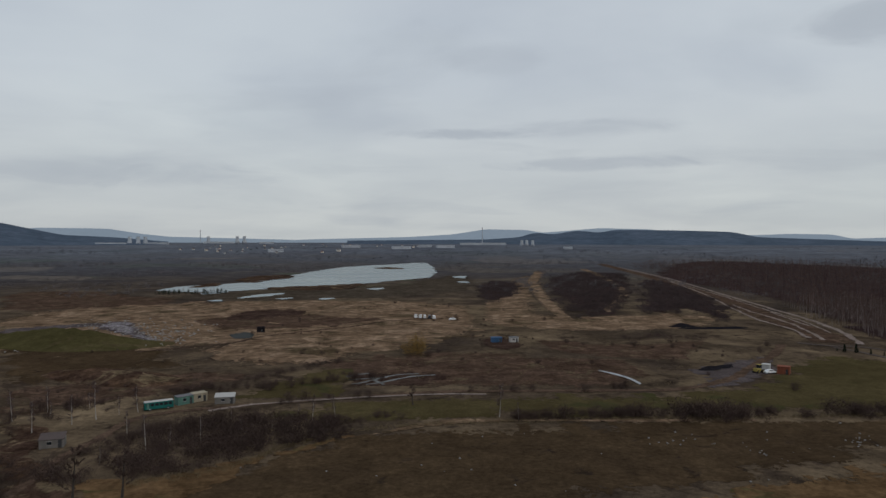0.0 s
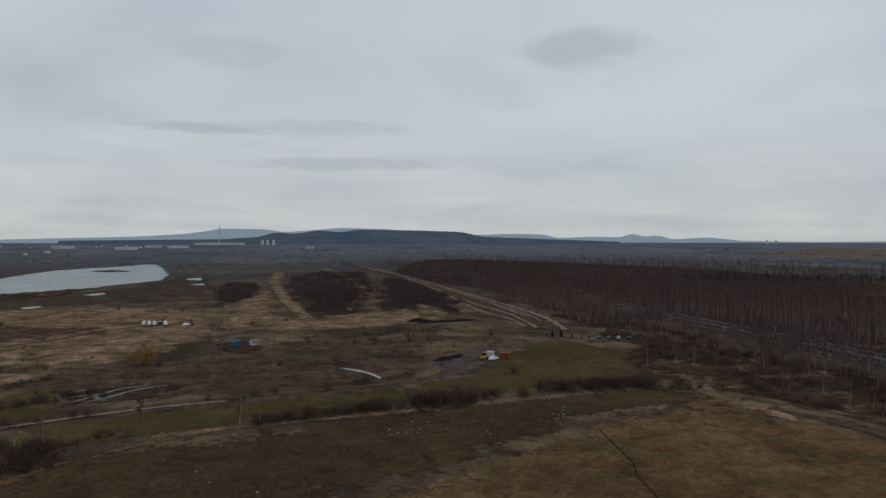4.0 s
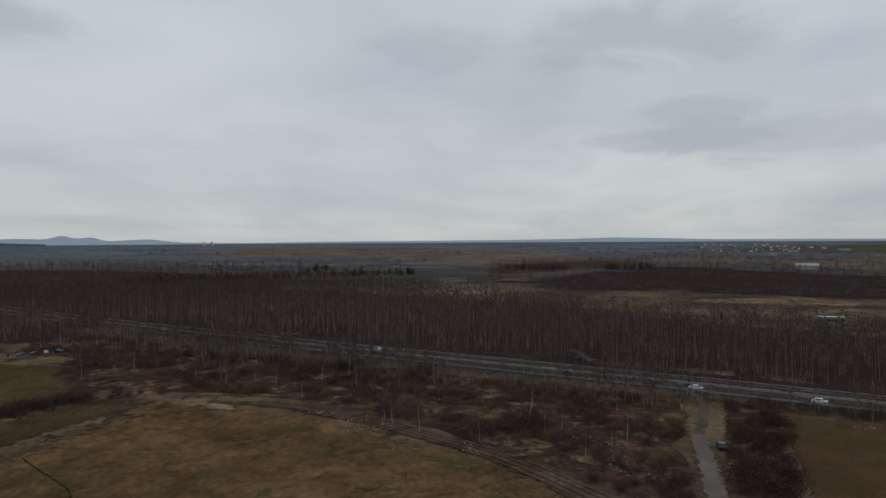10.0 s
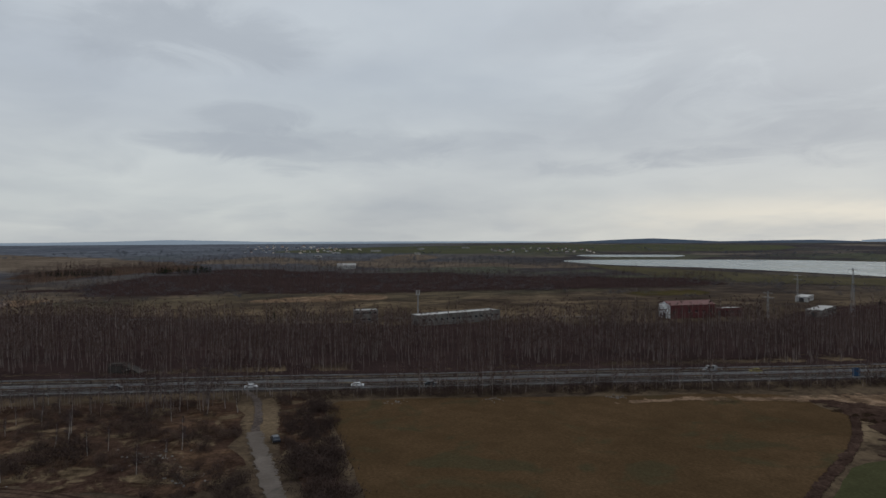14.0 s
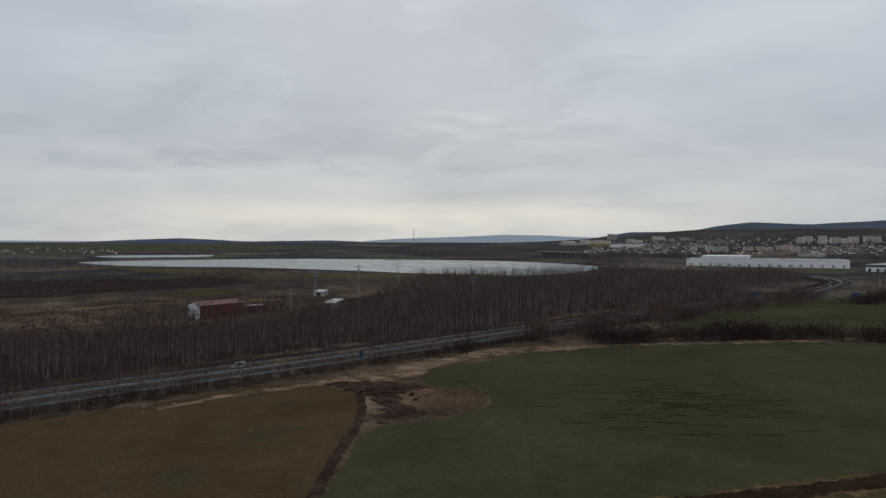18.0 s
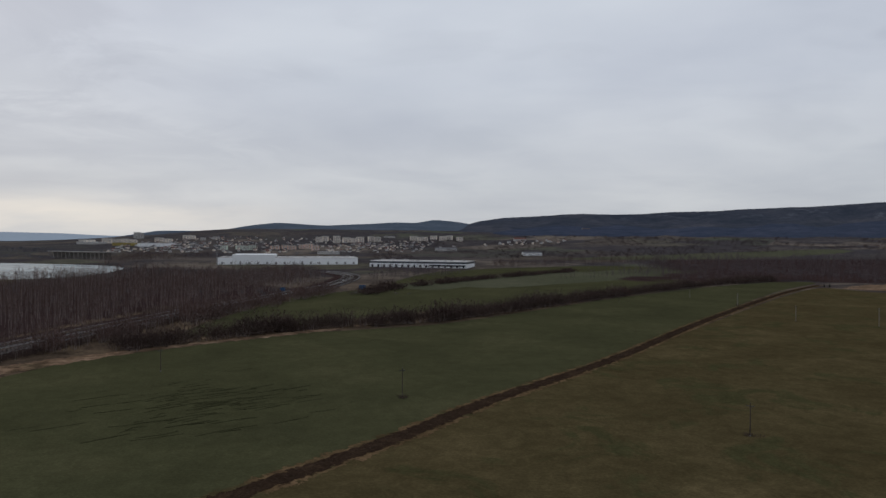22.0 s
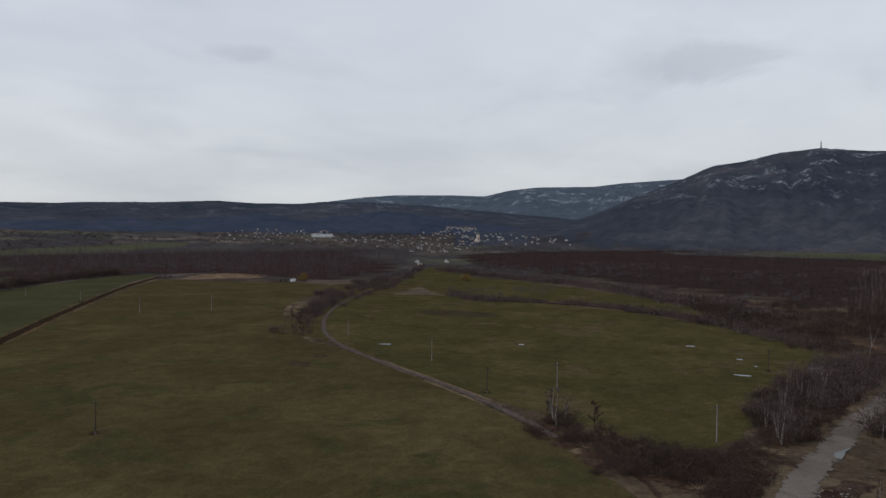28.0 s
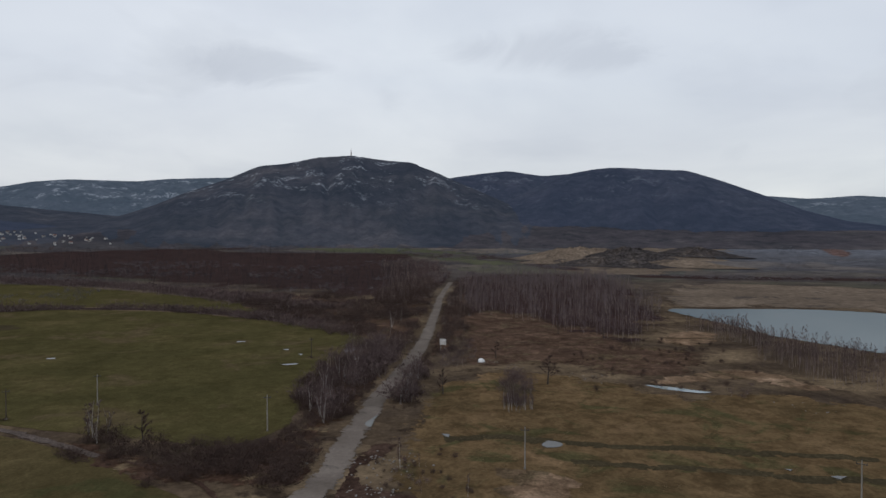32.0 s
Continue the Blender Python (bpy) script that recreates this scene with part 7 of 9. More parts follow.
spots = [(21, 187), (16, 191), (-96, 188), (-100, 183), (-106, 175), (-148, -14), (-131, -3), (-146, -18), (-88, 196), (-92, 193), (-58, 186), (-40, 188), (-36, 187), (-30, 190), (208, 118), (118, 60), (212, 20), (206, 16), (-60, 168), (-52, 175), (-45, 179), (-70, 160), (-66, 164), (-110, 190), (-114, 196), (-104, 200), (-118, 186), (-80, 172), (-76, 150)]
plant_all(BIRCH, spots + pts.tolist(), 0.45, 0.95)
lane_birches = [(-182, -43), (-188, -46), (-193, -50), (-199, -46), (-205, -47), (-212, -50), (-222, -52), (-232, -48), (-243, -52), (-252, -47), (-262, -50), (-204, -25), (-207, -24), (-211, -24), (-214, -25), (-219, -24), (-226, -24), (-231, -25), (-240, -23), (-248, -24), (-255, -25), (-163, -97), (-166, -100), (-160, -94), (-168, -96), (-285, -58), (-300, -52), (-312, -60), (-330, -50), (-350, -48), (-380, -52), (-410, -50)]
plant_all(CLUSTER, lane_birches, 0.65, 1.05)
# A round stand of young birches on the meadow.
ring = [(-200 + 4.6 * math.sqrt(rng.random()) * math.cos(a), 10 + 4.6 * math.sqrt(rng.random()) * math.sin(a)) for a in rng.uniform(0, 6.28, 26)]
plant_all(BIRCH, ring, 0.45, 0.62)
row = []
for x0, y0, x1, y1, n, w in ((18, 188, 60, 193, 16, 1.6), (70, 191, 98, 196, 22, 3.0), (104, 192, 122, 195, 8, 2.0), (126, 192, 150, 192, 22, 2.6), (152, 188, 168, 172, 6, 2.0), (-52, 206, -36, 212, 4, 1.0), (-30, 214, -24, 216, 2, 1.0),
                             (-72, 222, -20, 246, 26, 2.5), (8, 222, 60, 228, 5, 1.2), (58, 226, 62, 229, 2, 1.0), (-104, 150, -90, 132, 16, 5), (-120, 170, -104, 205, 14, 6)):
    for i in range(n):
        u = (i + rng.random()) / n
        row.append((x0 + (x1 - x0) * u + rng.normal() * w, y0 + (y1 - y0) * u + rng.normal() * w))
row += [(117, 225), (98, 251), (-158, -80), (-160, -78), (-157, -76), (-150, -72), (60, 330), (90, 318), (20, 318), (-2, 300), (-6, 288), (15, 345), (-150, -60), (140, 300), (152, 318), (110, 330)]
plant_all(BUSH, row, 0.75, 1.45)
north = [p for p in clumpy(scatter([(-180, 250), (-120, 470), (0, 560), (110, 420), (170, 330), (120, 280), (20, 245), (-80, 235)], 420), 40, -0.1).tolist()][:120]
plant_all(BUSH, north, 0.35, 0.8)
pts = clumpy(scatter([(-320, 60), (-275, 4), (-228, 22), (-225, 60), (-240, 95), (-290, 110), (-330, 100), (-400, 60)], 70), 18, -0.05)
plant_all(BUSH, pts.tolist()[:70], 0.4, 0.8)
pts = clumpy(scatter([(-160, -26), (-130, -24), (-118, 0), (-135, 6), (-160, -8)], 14), 8, 0.0)
plant_all(BUSH, pts.tolist()[:22], 0.25, 0.5)

# ---- distant plants ----
FIR_KINDS = [unit(conifer_mesh(200 + i, 9, 2.8, 46, 0.9), 9) for i in range(3)]
for poly, area, lab, *low in (([(-262, 608), (-250, 640), (-205, 640), (-196, 618), (-225, 606)], 16, "dark low block of conifers on the lake flats", 0.45),
                        ([(560, 640), (700, 560), (860, 420), (900, 440), (740, 600), (600, 690)], 60, "dark line of conifers behind the birch wood"),
                        ([(1010, 330), (1040, 250), (1090, 260), (1060, 350)], 60, "dark conifer clump on the plateau"), ([(1060, 200), (1075, 120), (1120, 130), (1110, 210)], 60, "dark conifer clump on the tan plateau"),
                        ([(880, 620), (920, 590), (940, 610), (900, 640)], 40, "small dark conifer clump")):
    pts = scatter(poly, area)
    thicket("conifer_stand", pts, FIR_KINDS, rng.uniform(6, 10, len(pts)) * (low[0] if low else 1.0), [M_DARKBARK, M_CONIFER], lab, "conifers")
LAKES = [[(-290, 640), (-290, 740), (-240, 800), (-225, 950), (-190, 1170), (-89, 1310), (-10, 1340), (5, 945), (-40, 810), (-100, 715), (-172, 660), (-216, 630)],
         [(1370, -530), (1340, -760), (1200, -980), (1018, -1100), (794, -1190), (540, -1120), (460, -934), (480, -790), (600, -715), (795, -650), (985, -600), (1150, -500)],
         [(1660, -729), (1521, -960), (1400, -861), (1500, -650)], [(-260, 560), (-260, 640), (60, 640), (40, 520)]]
OPEN = [[(90, -600), (70, -1000), (-100, -1190), (-320, -1260), (-400, -1000), (-220, -860)], [(700, 500), (1500, 560), (1600, 0), (1200, 80), (900, 200)], [(-480, 120), (-500, 290), (-900, 480), (-1500, 420), (-1000, 160)], [(480, -1190), (420, -1330), (180, -1380), (-60, -1250), (-60, -1120), (330, -1110)], [(-300, -900), (-20, -720), (150, -420), (-420, -900)],
        [(90, -700), (170, -640), (200, -960), (140, -1000), (80, -760)], [(-420, -430), (-820, -720), (-820, -540), (-680, -400)], [(-890, -800), (-1400, -1200), (-1460, -1080), (-950, -730)], [(-157, -400), (-304, -660), (-400, -775), (-460, -690), (-490, -550), (-302, -380)], [(-150, -640), (-290, -790), (-410, -880), (-450, -850), (-330, -690), (-180, -480)]]


def plain_places(n, r0, r1, wave, keep):
    r = np.sqrt(rng.uniform(r0 ** 2, r1 ** 2, n))
    a = rng.uniform(0, 2 * np.pi, n)
    p = np.stack([r * np.sin(a), r * np.cos(a)], 1)
    for poly in LAKES + OPEN:
        p = p[~inside(p, poly)]
    return clumpy(p, wave, keep)


pts = plain_places(12000, 620, 1350, 150, 0.06)
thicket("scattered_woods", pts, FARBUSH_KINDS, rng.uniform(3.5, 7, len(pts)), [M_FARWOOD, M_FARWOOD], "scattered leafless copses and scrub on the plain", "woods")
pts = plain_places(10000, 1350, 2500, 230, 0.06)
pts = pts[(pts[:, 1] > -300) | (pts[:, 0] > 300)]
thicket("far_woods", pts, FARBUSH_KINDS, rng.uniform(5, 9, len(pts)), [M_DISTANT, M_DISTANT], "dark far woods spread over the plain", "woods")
pts = clumpy(scatter([(180, -1450), (330, -2300), (-380, -2560), (-1000, -2300), (-1750, -2250), (-2250, -1500), (-1500, -1250), (-1050, -1850), (-500, -1700), (-120, -1560)], 420), 130, -0.18)
thicket("foothill_woods", pts, FARBUSH_KINDS, rng.uniform(5, 9.5, len(pts)), [M_FARBARK, M_YOUNG], "dark brown woods below the foothills", "woods")
TUFT_KINDS = [unit(bush_mesh(220 + i, 0.8, 1.3, 2, 14, 0.10, True), 0.8) for i in range(4)]
pts = clumpy(np.concatenate([scatter(SCRUB_B, 6), scatter([(150, 185), (165, 172), (163, 150), (167, 120), (172, 122), (172, 150), (172, 190)], 2)]), 11, 0.0)
thicket("tussock_grass", pts, TUFT_KINDS, rng.uniform(0.4, 0.9, len(pts)), [M_GRASS, M_GRASS], "bleached tussock grass between the bushes", "grass")
pts = clumpy(np.concatenate([scatter([(-120, 250), (-100, 440), (60, 520), (150, 330), (100, 260), (0, 240)], 14), scatter([(-330, 90), (-270, 0), (-140, -26), (-110, 20), (-140, 110), (-220, 130)], 7)]), 14, 0.05)
thicket("tussock_grass", pts, TUFT_KINDS, rng.uniform(0.35, 0.8, len(pts)), [M_GRASS, M_GRASS], "tan tussocks on the rough grassland", "grass")
edge = np.concatenate([smooth_line([(-64, 137), (-47, 147), (-38, 162), (-27, 174), (-10, 181), (18, 185), (74, 190), (135, 192), (153, 188)], 0.5) + rng.normal(size=2) * 0.4 for k in range(3)])
edge = edge + rng.normal(size=edge.shape) * 0.9
thicket("field_margin", edge, TUFT_KINDS, rng.uniform(0.5, 1.1, len(edge)), [M_GRASS, M_GRASS], "strip of tall dry grass at the field edge", "grass")
line = smooth_line(DITCH, 0.9)
line = np.concatenate([line + rng.normal(size=line.shape) * 1.5 for k in range(2)])
thicket("ditch_weeds", line, TUFT_KINDS, rng.uniform(0.3, 0.75, len(line)), [M_DARKBARK, M_BUSH], "brown weeds standing in the ditch", "weeds")
reeds = scatter([(132, -181), (120, -170), (119, -152), (130, -146), (150, -166), (146, -176)], 0.8)
thicket("reeds", reeds, TUFT_KINDS, rng.uniform(0.9, 1.6, len(reeds)), [M_REED, M_RUST], "rust-brown standing reeds in the field", "reeds")


# ---- highway furniture ----
def rail_line(offset, label):
    """A crash barrier along the highway: a steel band on posts."""
    line = smooth_line(HIGHWAY, 6.0)
    d = np.gradient(line, axis=0)
    d /= np.linalg.norm(d, axis=1)[:, None]
    side = np.stack([d[:, 1], -d[:, 0]], 1)
    c = line + side * offset
    root = tagged(new("crash_barrier"), label, "barrier", "crash barriers", "")
    z = land(c[:, 0], c[:, 1]) + 0.35
    band, n = Shape(), len(c)
    v = []
    for s, h in ((-0.06, 0.45), (-0.1, 0.6), (-0.06, 0.80), (0.06, 0.80), (0.06, 0.45)):
        v += [(*(c[i] + side[i] * s), z[i] + h) for i in range(n)]
    f = [(k * n + i, k * n + i + 1, ((k + 1) % 5) * n + i + 1, ((k + 1) % 5) * n + i) for k in range(5) for i in range(n - 1)]
    band.add(v, f)
    part("rail", band, M_STEEL, root)
    posts = Shape()
    for i in range(n):
        posts.box(c[i, 0] - 0.06, c[i, 1] - 0.06, z[i] - 0.35, c[i, 0] + 0.06, c[i, 1] + 0.06, z[i] + 0.6)
    tagged(part("posts", posts, M_STEEL, root), kind="stuff")


for off in (-10.9, -1.1, 1.1, 10.9):
    rail_line(off, "galvanised steel crash barrier along the highway")
v, f = ribbon_mesh(HIGHWAY, 2.0, 6.0, 0.38)
tagged(link_mesh("median", v, f, M_SCRUB, smooth=True), "narrow grassy median between the carriageways", "median", "", "structure")
for off in (-9.4, -5.6, -2.0, 2.0, 5.6, 9.4):
    v, f = ribbon_mesh(HIGHWAY, 0.22, 6.0, 0.385, 0.0, off)
    tagged(link_mesh("road_line", v, f, M_LINE), "pale painted line on the asphalt", "road marking", "", "structure")
for line, w in (([(300, 1160), (293, 938), (275, 762), (253, 600), (238, 494), (228, 420), (215, 365), (200, 325)], 3.2), ([(294, 1100), (285, 900), (262, 720), (246, 590), (231, 490), (221, 418), (208, 365)], 1.4),
                ([(271, 811), (241, 631), (213, 505), (198, 432), (196, 407), (194, 377), (186, 346)], 2.0), ([(222, 520), (214, 472), (212, 446), (207, 404), (198, 368), (190, 339)], 1.8), ([(226, 470), (219, 430), (212, 395)], 1.5)):
    v, f = ribbon_mesh(line, w, 5.0, 0.26, 1.8)
    tagged(link_mesh("pale_bank", v, f, M_PALEGRAVEL), "pale gravel bank in the dirt corridor", "bank", "", "structure")


def box_car(x, y, turn, paint, label, van=False, name="car"):
    """A parked or passing car: body, cabin glass, wheels with rims, lights."""
    c = thing(name, x, y, turn, label, "car", "vehicles", z=float(land(x, y)) + (0.38 if x > 195 else 0.1))
    L_, h = (5.2, 2.2) if van else (4.3, 1.45)
    body = Shape()
    prof = [(-L_ / 2, 0.35), (-L_ / 2, 0.85), (-L_ / 2 + 0.5, 0.95), (-L_ * 0.28, h if not van else h), (L_ * (0.16 if not van else 0.2), h), (L_ * 0.30, 0.95), (L_ / 2 - 0.1, 0.82), (L_ / 2, 0.5), (L_ / 2, 0.35)]
    if van:
        prof[2] = (-L_ / 2, h - 0.1)
        prof[3] = (-L_ / 2 + 0.15, h)
    k = len(prof)
    w = 0.86
    vv = [(px, -w * (0.86 if pz > 1.0 else 1), pz) for px, pz in prof] + [(px, w * (0.86 if pz > 1.0 else 1), pz) for px, pz in prof]
    ff = [tuple(range(k)), tuple(range(2 * k - 1, k - 1, -1))] + [(i, k + i, k + (i + 1) % k, (i + 1) % k) for i in range(k)]
    part("body", body.add(vv, [tuple(reversed(q)) for q in ff]), paint, c)
    part("windscreen", Shape().add([(L_ * 0.17, -0.66, h - 0.05), (L_ * 0.17, 0.66, h - 0.05), (L_ * 0.30 + 0.02, 0.7, 1.0), (L_ * 0.30 + 0.02, -0.7, 1.0)], [(0, 1, 2, 3)]), M_GLASS, c)
    for s in (-1, 1):
        part("side_window", Shape().box(-L_ * 0.22, s * 0.80 - 0.03, 1.0, L_ * 0.18, s * 0.80 + 0.03, h - 0.12), M_GLASS, c)
        part("headlight", Shape().box(L_ / 2 - 0.06, s * 0.62 - 0.14, 0.6, L_ / 2 + 0.02, s * 0.62 + 0.14, 0.74), M_LINE, c)
        for px in (-L_ * 0.31, L_ * 0.31):
            wheel = part("wheel", Shape().tube((px, s * 0.72, 0.32), (px, s * 0.9, 0.32), 0.32, 0.32, 10), M_BLACK, c)
            part("rim", Shape().tube((px, s * 0.89, 0.32), (px, s * 0.915, 0.32), 0.19, 0.17, 8), M_STEEL, wheel)
    return c


def along(y, off):
    """A place on the highway at that northing, and its heading."""
    h = smooth_line(HIGHWAY, 4.0)
    i = int(np.argmin(abs(h[:, 1] - y)))
    d = h[min(i + 1, len(h) - 1)] - h[max(i - 1, 0)]
    d = d / np.linalg.norm(d)
    p = h[i] + np.array([d[1], -d[0]]) * off
    return p[0], p[1], math.degrees(math.atan2(d[1], d[0]))


for y, off, paint, lab, van in ((150, -4, M_CARWHITE, "white car driving on the highway", False), (172, -7, M_CARDARK, "dark car driving on the highway", False), (14, 7, M_CARWHITE, "white car on the near carriageway", False), (58, 4, M_CARDARK, "dark car on the highway", False),
                                (-46, 7, M_CARDARK, "dark car on the near lane", False), (-20, 7, M_CARWHITE, "white saloon on the near lane", False), (-150, -7, M_STEEL, "grey delivery van on the highway", True), (-166, -4, M_YELLOW, "yellow car on the far lane", False),
                                (-620, 4, M_CARWHITE, "white car at the junction", False), (-700, -4, M_CARWHITE, "white van at the junction", True), (-760, 5, M_CARDARK, "dark car at the junction", False), (-820, -5, M_CARWHITE, "white car by the roundabout", False)):
    x, yy, a = along(y, off)
    box_car(x, yy, a + (180 if off < 0 else 0), paint, lab, van)
box_car(174, 4.6, 12, M_CARDARK, "dark blue car parked beside the gravel drive")
for i in range(5):
    box_car(-17 + 2.8 * i, 433 - i * 1.2, 80 + 5 * i, M_CARWHITE if i != 3 else M_CARDARK, "pale old van parked in the grassland", True, "van")
box_car(6, 421, 20, M_CARWHITE, "white car parked in the grassland")
for i, (x, y) in enumerate(((196, 286), (200, 284), (205, 283), (209, 280))):
    box_car(x, y, 30 * i, (M_CARDARK, M_CARDARK, M_STEEL, M_CARDARK)[i], "dark car parked by the conifers", False)


# ---- poles and masts ----
def utility_pole(x, y, h=9.0, wood=False, turn=0.0, lab=""):
    p = thing("utility_pole", x, y, turn, lab or ("dark tarred timber power pole with a crossarm" if wood else "pale concrete power pole with a crossarm"), "pole", "power poles")
    mat = M_POLEWOOD if wood else M_POLECON
    part("pole", Shape().tube((0, 0, -0.3), (0, 0, h), 0.16, 0.10, 8), mat, p)
    part("crossarm", Shape().box(-0.95, -0.06, h - 0.75, 0.95, 0.06, h - 0.6), M_DARKSTEEL, p)
    for dx in (-0.85, 0.0, 0.85):
        z = h - 0.6 if dx else h
        part("insulator", Shape().tube((dx, 0, z), (dx, 0, z + 0.28), 0.07, 0.05, 6), M_DARKSTEEL, p)
    if wood:
        part("brace", Shape().tube((0.5, 0, h - 0.7), (0.05, 0, h - 1.6), 0.035, 0.035, 4), M_DARKSTEEL, p)
    part("plinth", Shape().tube((0, 0, -0.2), (0, 0, 0.5), 0.28, 0.24, 8), M_CONCRETE, p)


for x, y, h, wood in ((112, -252, 8.5, True), (18, -214, 9.5, True), (-219, -543, 9, False), (-208, -622, 9, False), (-213, -437, 10, False), (-251, -414, 11, False), (-75, -177, 8.5, True), (-235, -260, 9, False), (-209, -181, 9.5, False), (-179, -131, 8.5, True),
                      (-196, -115, 9.5, False), (-173, -56, 9.5, False), (-281, -72, 8.5, True), (-148, 9, 9.2, False), (-130, 70, 9.0, False), (-50, -480, 9, True)):
    if h:
        utility_pole(x, y, h, wood, math.degrees(math.atan2(-x, y)) + rng.uniform(-15, 15))
# Weeds and stones round the feet of the poles in the meadows.
feet = np.concatenate([rng.normal(size=(26, 2)) * 0.8 + p for p in ((-75, -177), (18, -214), (-179, -131), (-281, -72), (-219, -543))])
thicket("pole_weeds", feet, TUFT_KINDS, rng.uniform(0.5, 1.3, len(feet)), [M_DARKBARK, M_BUSH], "dark weeds round the feet of the poles", "weeds")


def pylon(x, y, h, turn, lab):
    p = thing("pylon", x, y, turn, lab, "pylon", "pylons")
    for sx in (-1, 1):
        for sy in (-1, 1):
            part("leg", Shape().tube((sx * h * 0.035, sy * h * 0.035, 0), (sx * 0.22, sy * 0.22, h), 0.11, 0.07, 4), M_STEEL, p)
    n = 9
    for i in range(n):
        z0, z1 = h * i / n, h * (i + 1) / n
        w0, w1 = h * 0.035 * (1 - i / n) + 0.22 * i / n, h * 0.035 * (1 - (i + 1) / n) + 0.22 * (i + 1) / n
        s = 1 if i % 2 else -1
        part("bracing", Shape().tube((-w0 * s, -w0, z0), (w1 * s, -w1, z1), 0.05, 0.05, 4).tube((-w0 * s, w0, z0), (w1 * s, w1, z1), 0.05, 0.05, 4).tube((-w0, -w0 * s, z0), (-w1, w1 * s, z1), 0.05, 0.05, 4).tube((w0, -w0 * s, z0), (w1, w1 * s, z1), 0.05, 0.05, 4), M_STEEL, p)
    for z, w in ((h - 1.2, 3.2), (h - 4.0, 4.2)):
        arm = part("crossarm", Shape().box(-w, -0.14, z, w, 0.14, z + 0.3), M_STEEL, p)
        for dx in (-w + 0.2, w - 0.2):
            part("insulator", Shape().tube((dx, 0, z), (dx, 0, z - 1.0), 0.1, 0.08, 5), M_DARKSTEEL, arm)


pylon(366, -347, 31, 20, "tall steel lattice power pylon above the wood")
pylon(460, -385, 22, 10, "steel lattice pylon by the substation")
pylon(440, -468, 28, 40, "thin steel lattice pylon before the reservoir")
pylon(372, -290, 17, 15, "low steel pylon beside the red hall")
pylon(330, -440, 20, 25, "steel pylon standing in the birch wood")
pylon(418, -1160, 26, 0, "steel pylon before the white warehouse")
utility_pole(-130, -560, 9.5, True, 20)


def cell_tower(x, y, h):
    p = thing("cell_tower", x, y, 30, "pale steel radio mast with panel antennas", "mast", "")
    part("mast", Shape().tube((0, 0, 0), (0, 0, h), 0.45, 0.25, 10), M_STEEL, p)
    part("platform", Shape().lathe([(1.3, h - 3.2), (1.3, h - 3.0), (0.3, h - 3.0)], 10), M_STEEL, p)
    for i in range(4):
        a = i * math.pi / 2
        x0, y0 = 1.2 * math.cos(a), 1.2 * math.sin(a)
        part("antenna", Shape().box(x0 - 0.18, y0 - 0.18, h - 2.8, x0 + 0.18, y0 + 0.18, h - 0.3, 0.05), M_PALE, p)


cell_tower(418, -76, 19)


def hill_mast(az, dist, z, h):
    x, y = dist * math.sin(radians(az)), dist * math.cos(radians(az))
    p = thing("transmitter_mast", x, y, 0, "tall transmitter tower on the mountain top", "mast", "", z=z)
    part("base_tower", Shape().tube((0, 0, -8), (0, 0, h * 0.45), 4.0, 3.0, 8), M_PALE, p)
    part("shaft", Shape().tube((0, 0, h * 0.45), (0, 0, h * 0.75), 1.6, 1.4, 8), M_RED, p)
    part("tip", Shape().tube((0, 0, h * 0.75), (0, 0, h), 0.9, 0.5, 8), M_PALE, p)


hill_mast(258.9, 3090, EYE + 3090 * math.tan(radians(6.78)) - 2, 40)


# ---- furrows standing wet in the wheat ----
for i in range(120):
    x, y = 74 + rng.normal() * 17, -205 + rng.normal() * 15
    a, ln = radians(222 + rng.normal() * 5), rng.uniform(0.8, 6.5)
    d = np.array([math.cos(a), math.sin(a)]) * ln
    ribbon("wet_furrow", [(x - d[0], y - d[1]), (x + rng.normal() * 0.6, y + rng.normal() * 0.6), (x + d[0], y + d[1])], rng.uniform(0.3, 1.0), M_FURROW, "dark wet furrow in the winter wheat", "furrow", lift=0.16, rag=0.7, step=2)

pts = clumpy(scatter([(-300, -6), (-230, 10), (-222, 40), (-245, 80), (-300, 95), (-350, 70), (-330, 30)], 9), 10, -0.05)
thicket("heath_tussocks", pts, TUFT_KINDS, rng.uniform(0.5, 1.2, len(pts)), [M_GRASS, M_GRASS], "tan tussocks on the dark heath", "grass")
pts = clumpy(scatter([(-60, 230), (-40, 262), (20, 290), (90, 285), (120, 240), (60, 232), (0, 230)], 8), 10, 0.0)
thicket("heath_tussocks", pts, TUFT_KINDS, rng.uniform(0.5, 1.2, len(pts)), [M_GRASS, M_GRASS], "tan tussocks on the reddish heath", "grass")


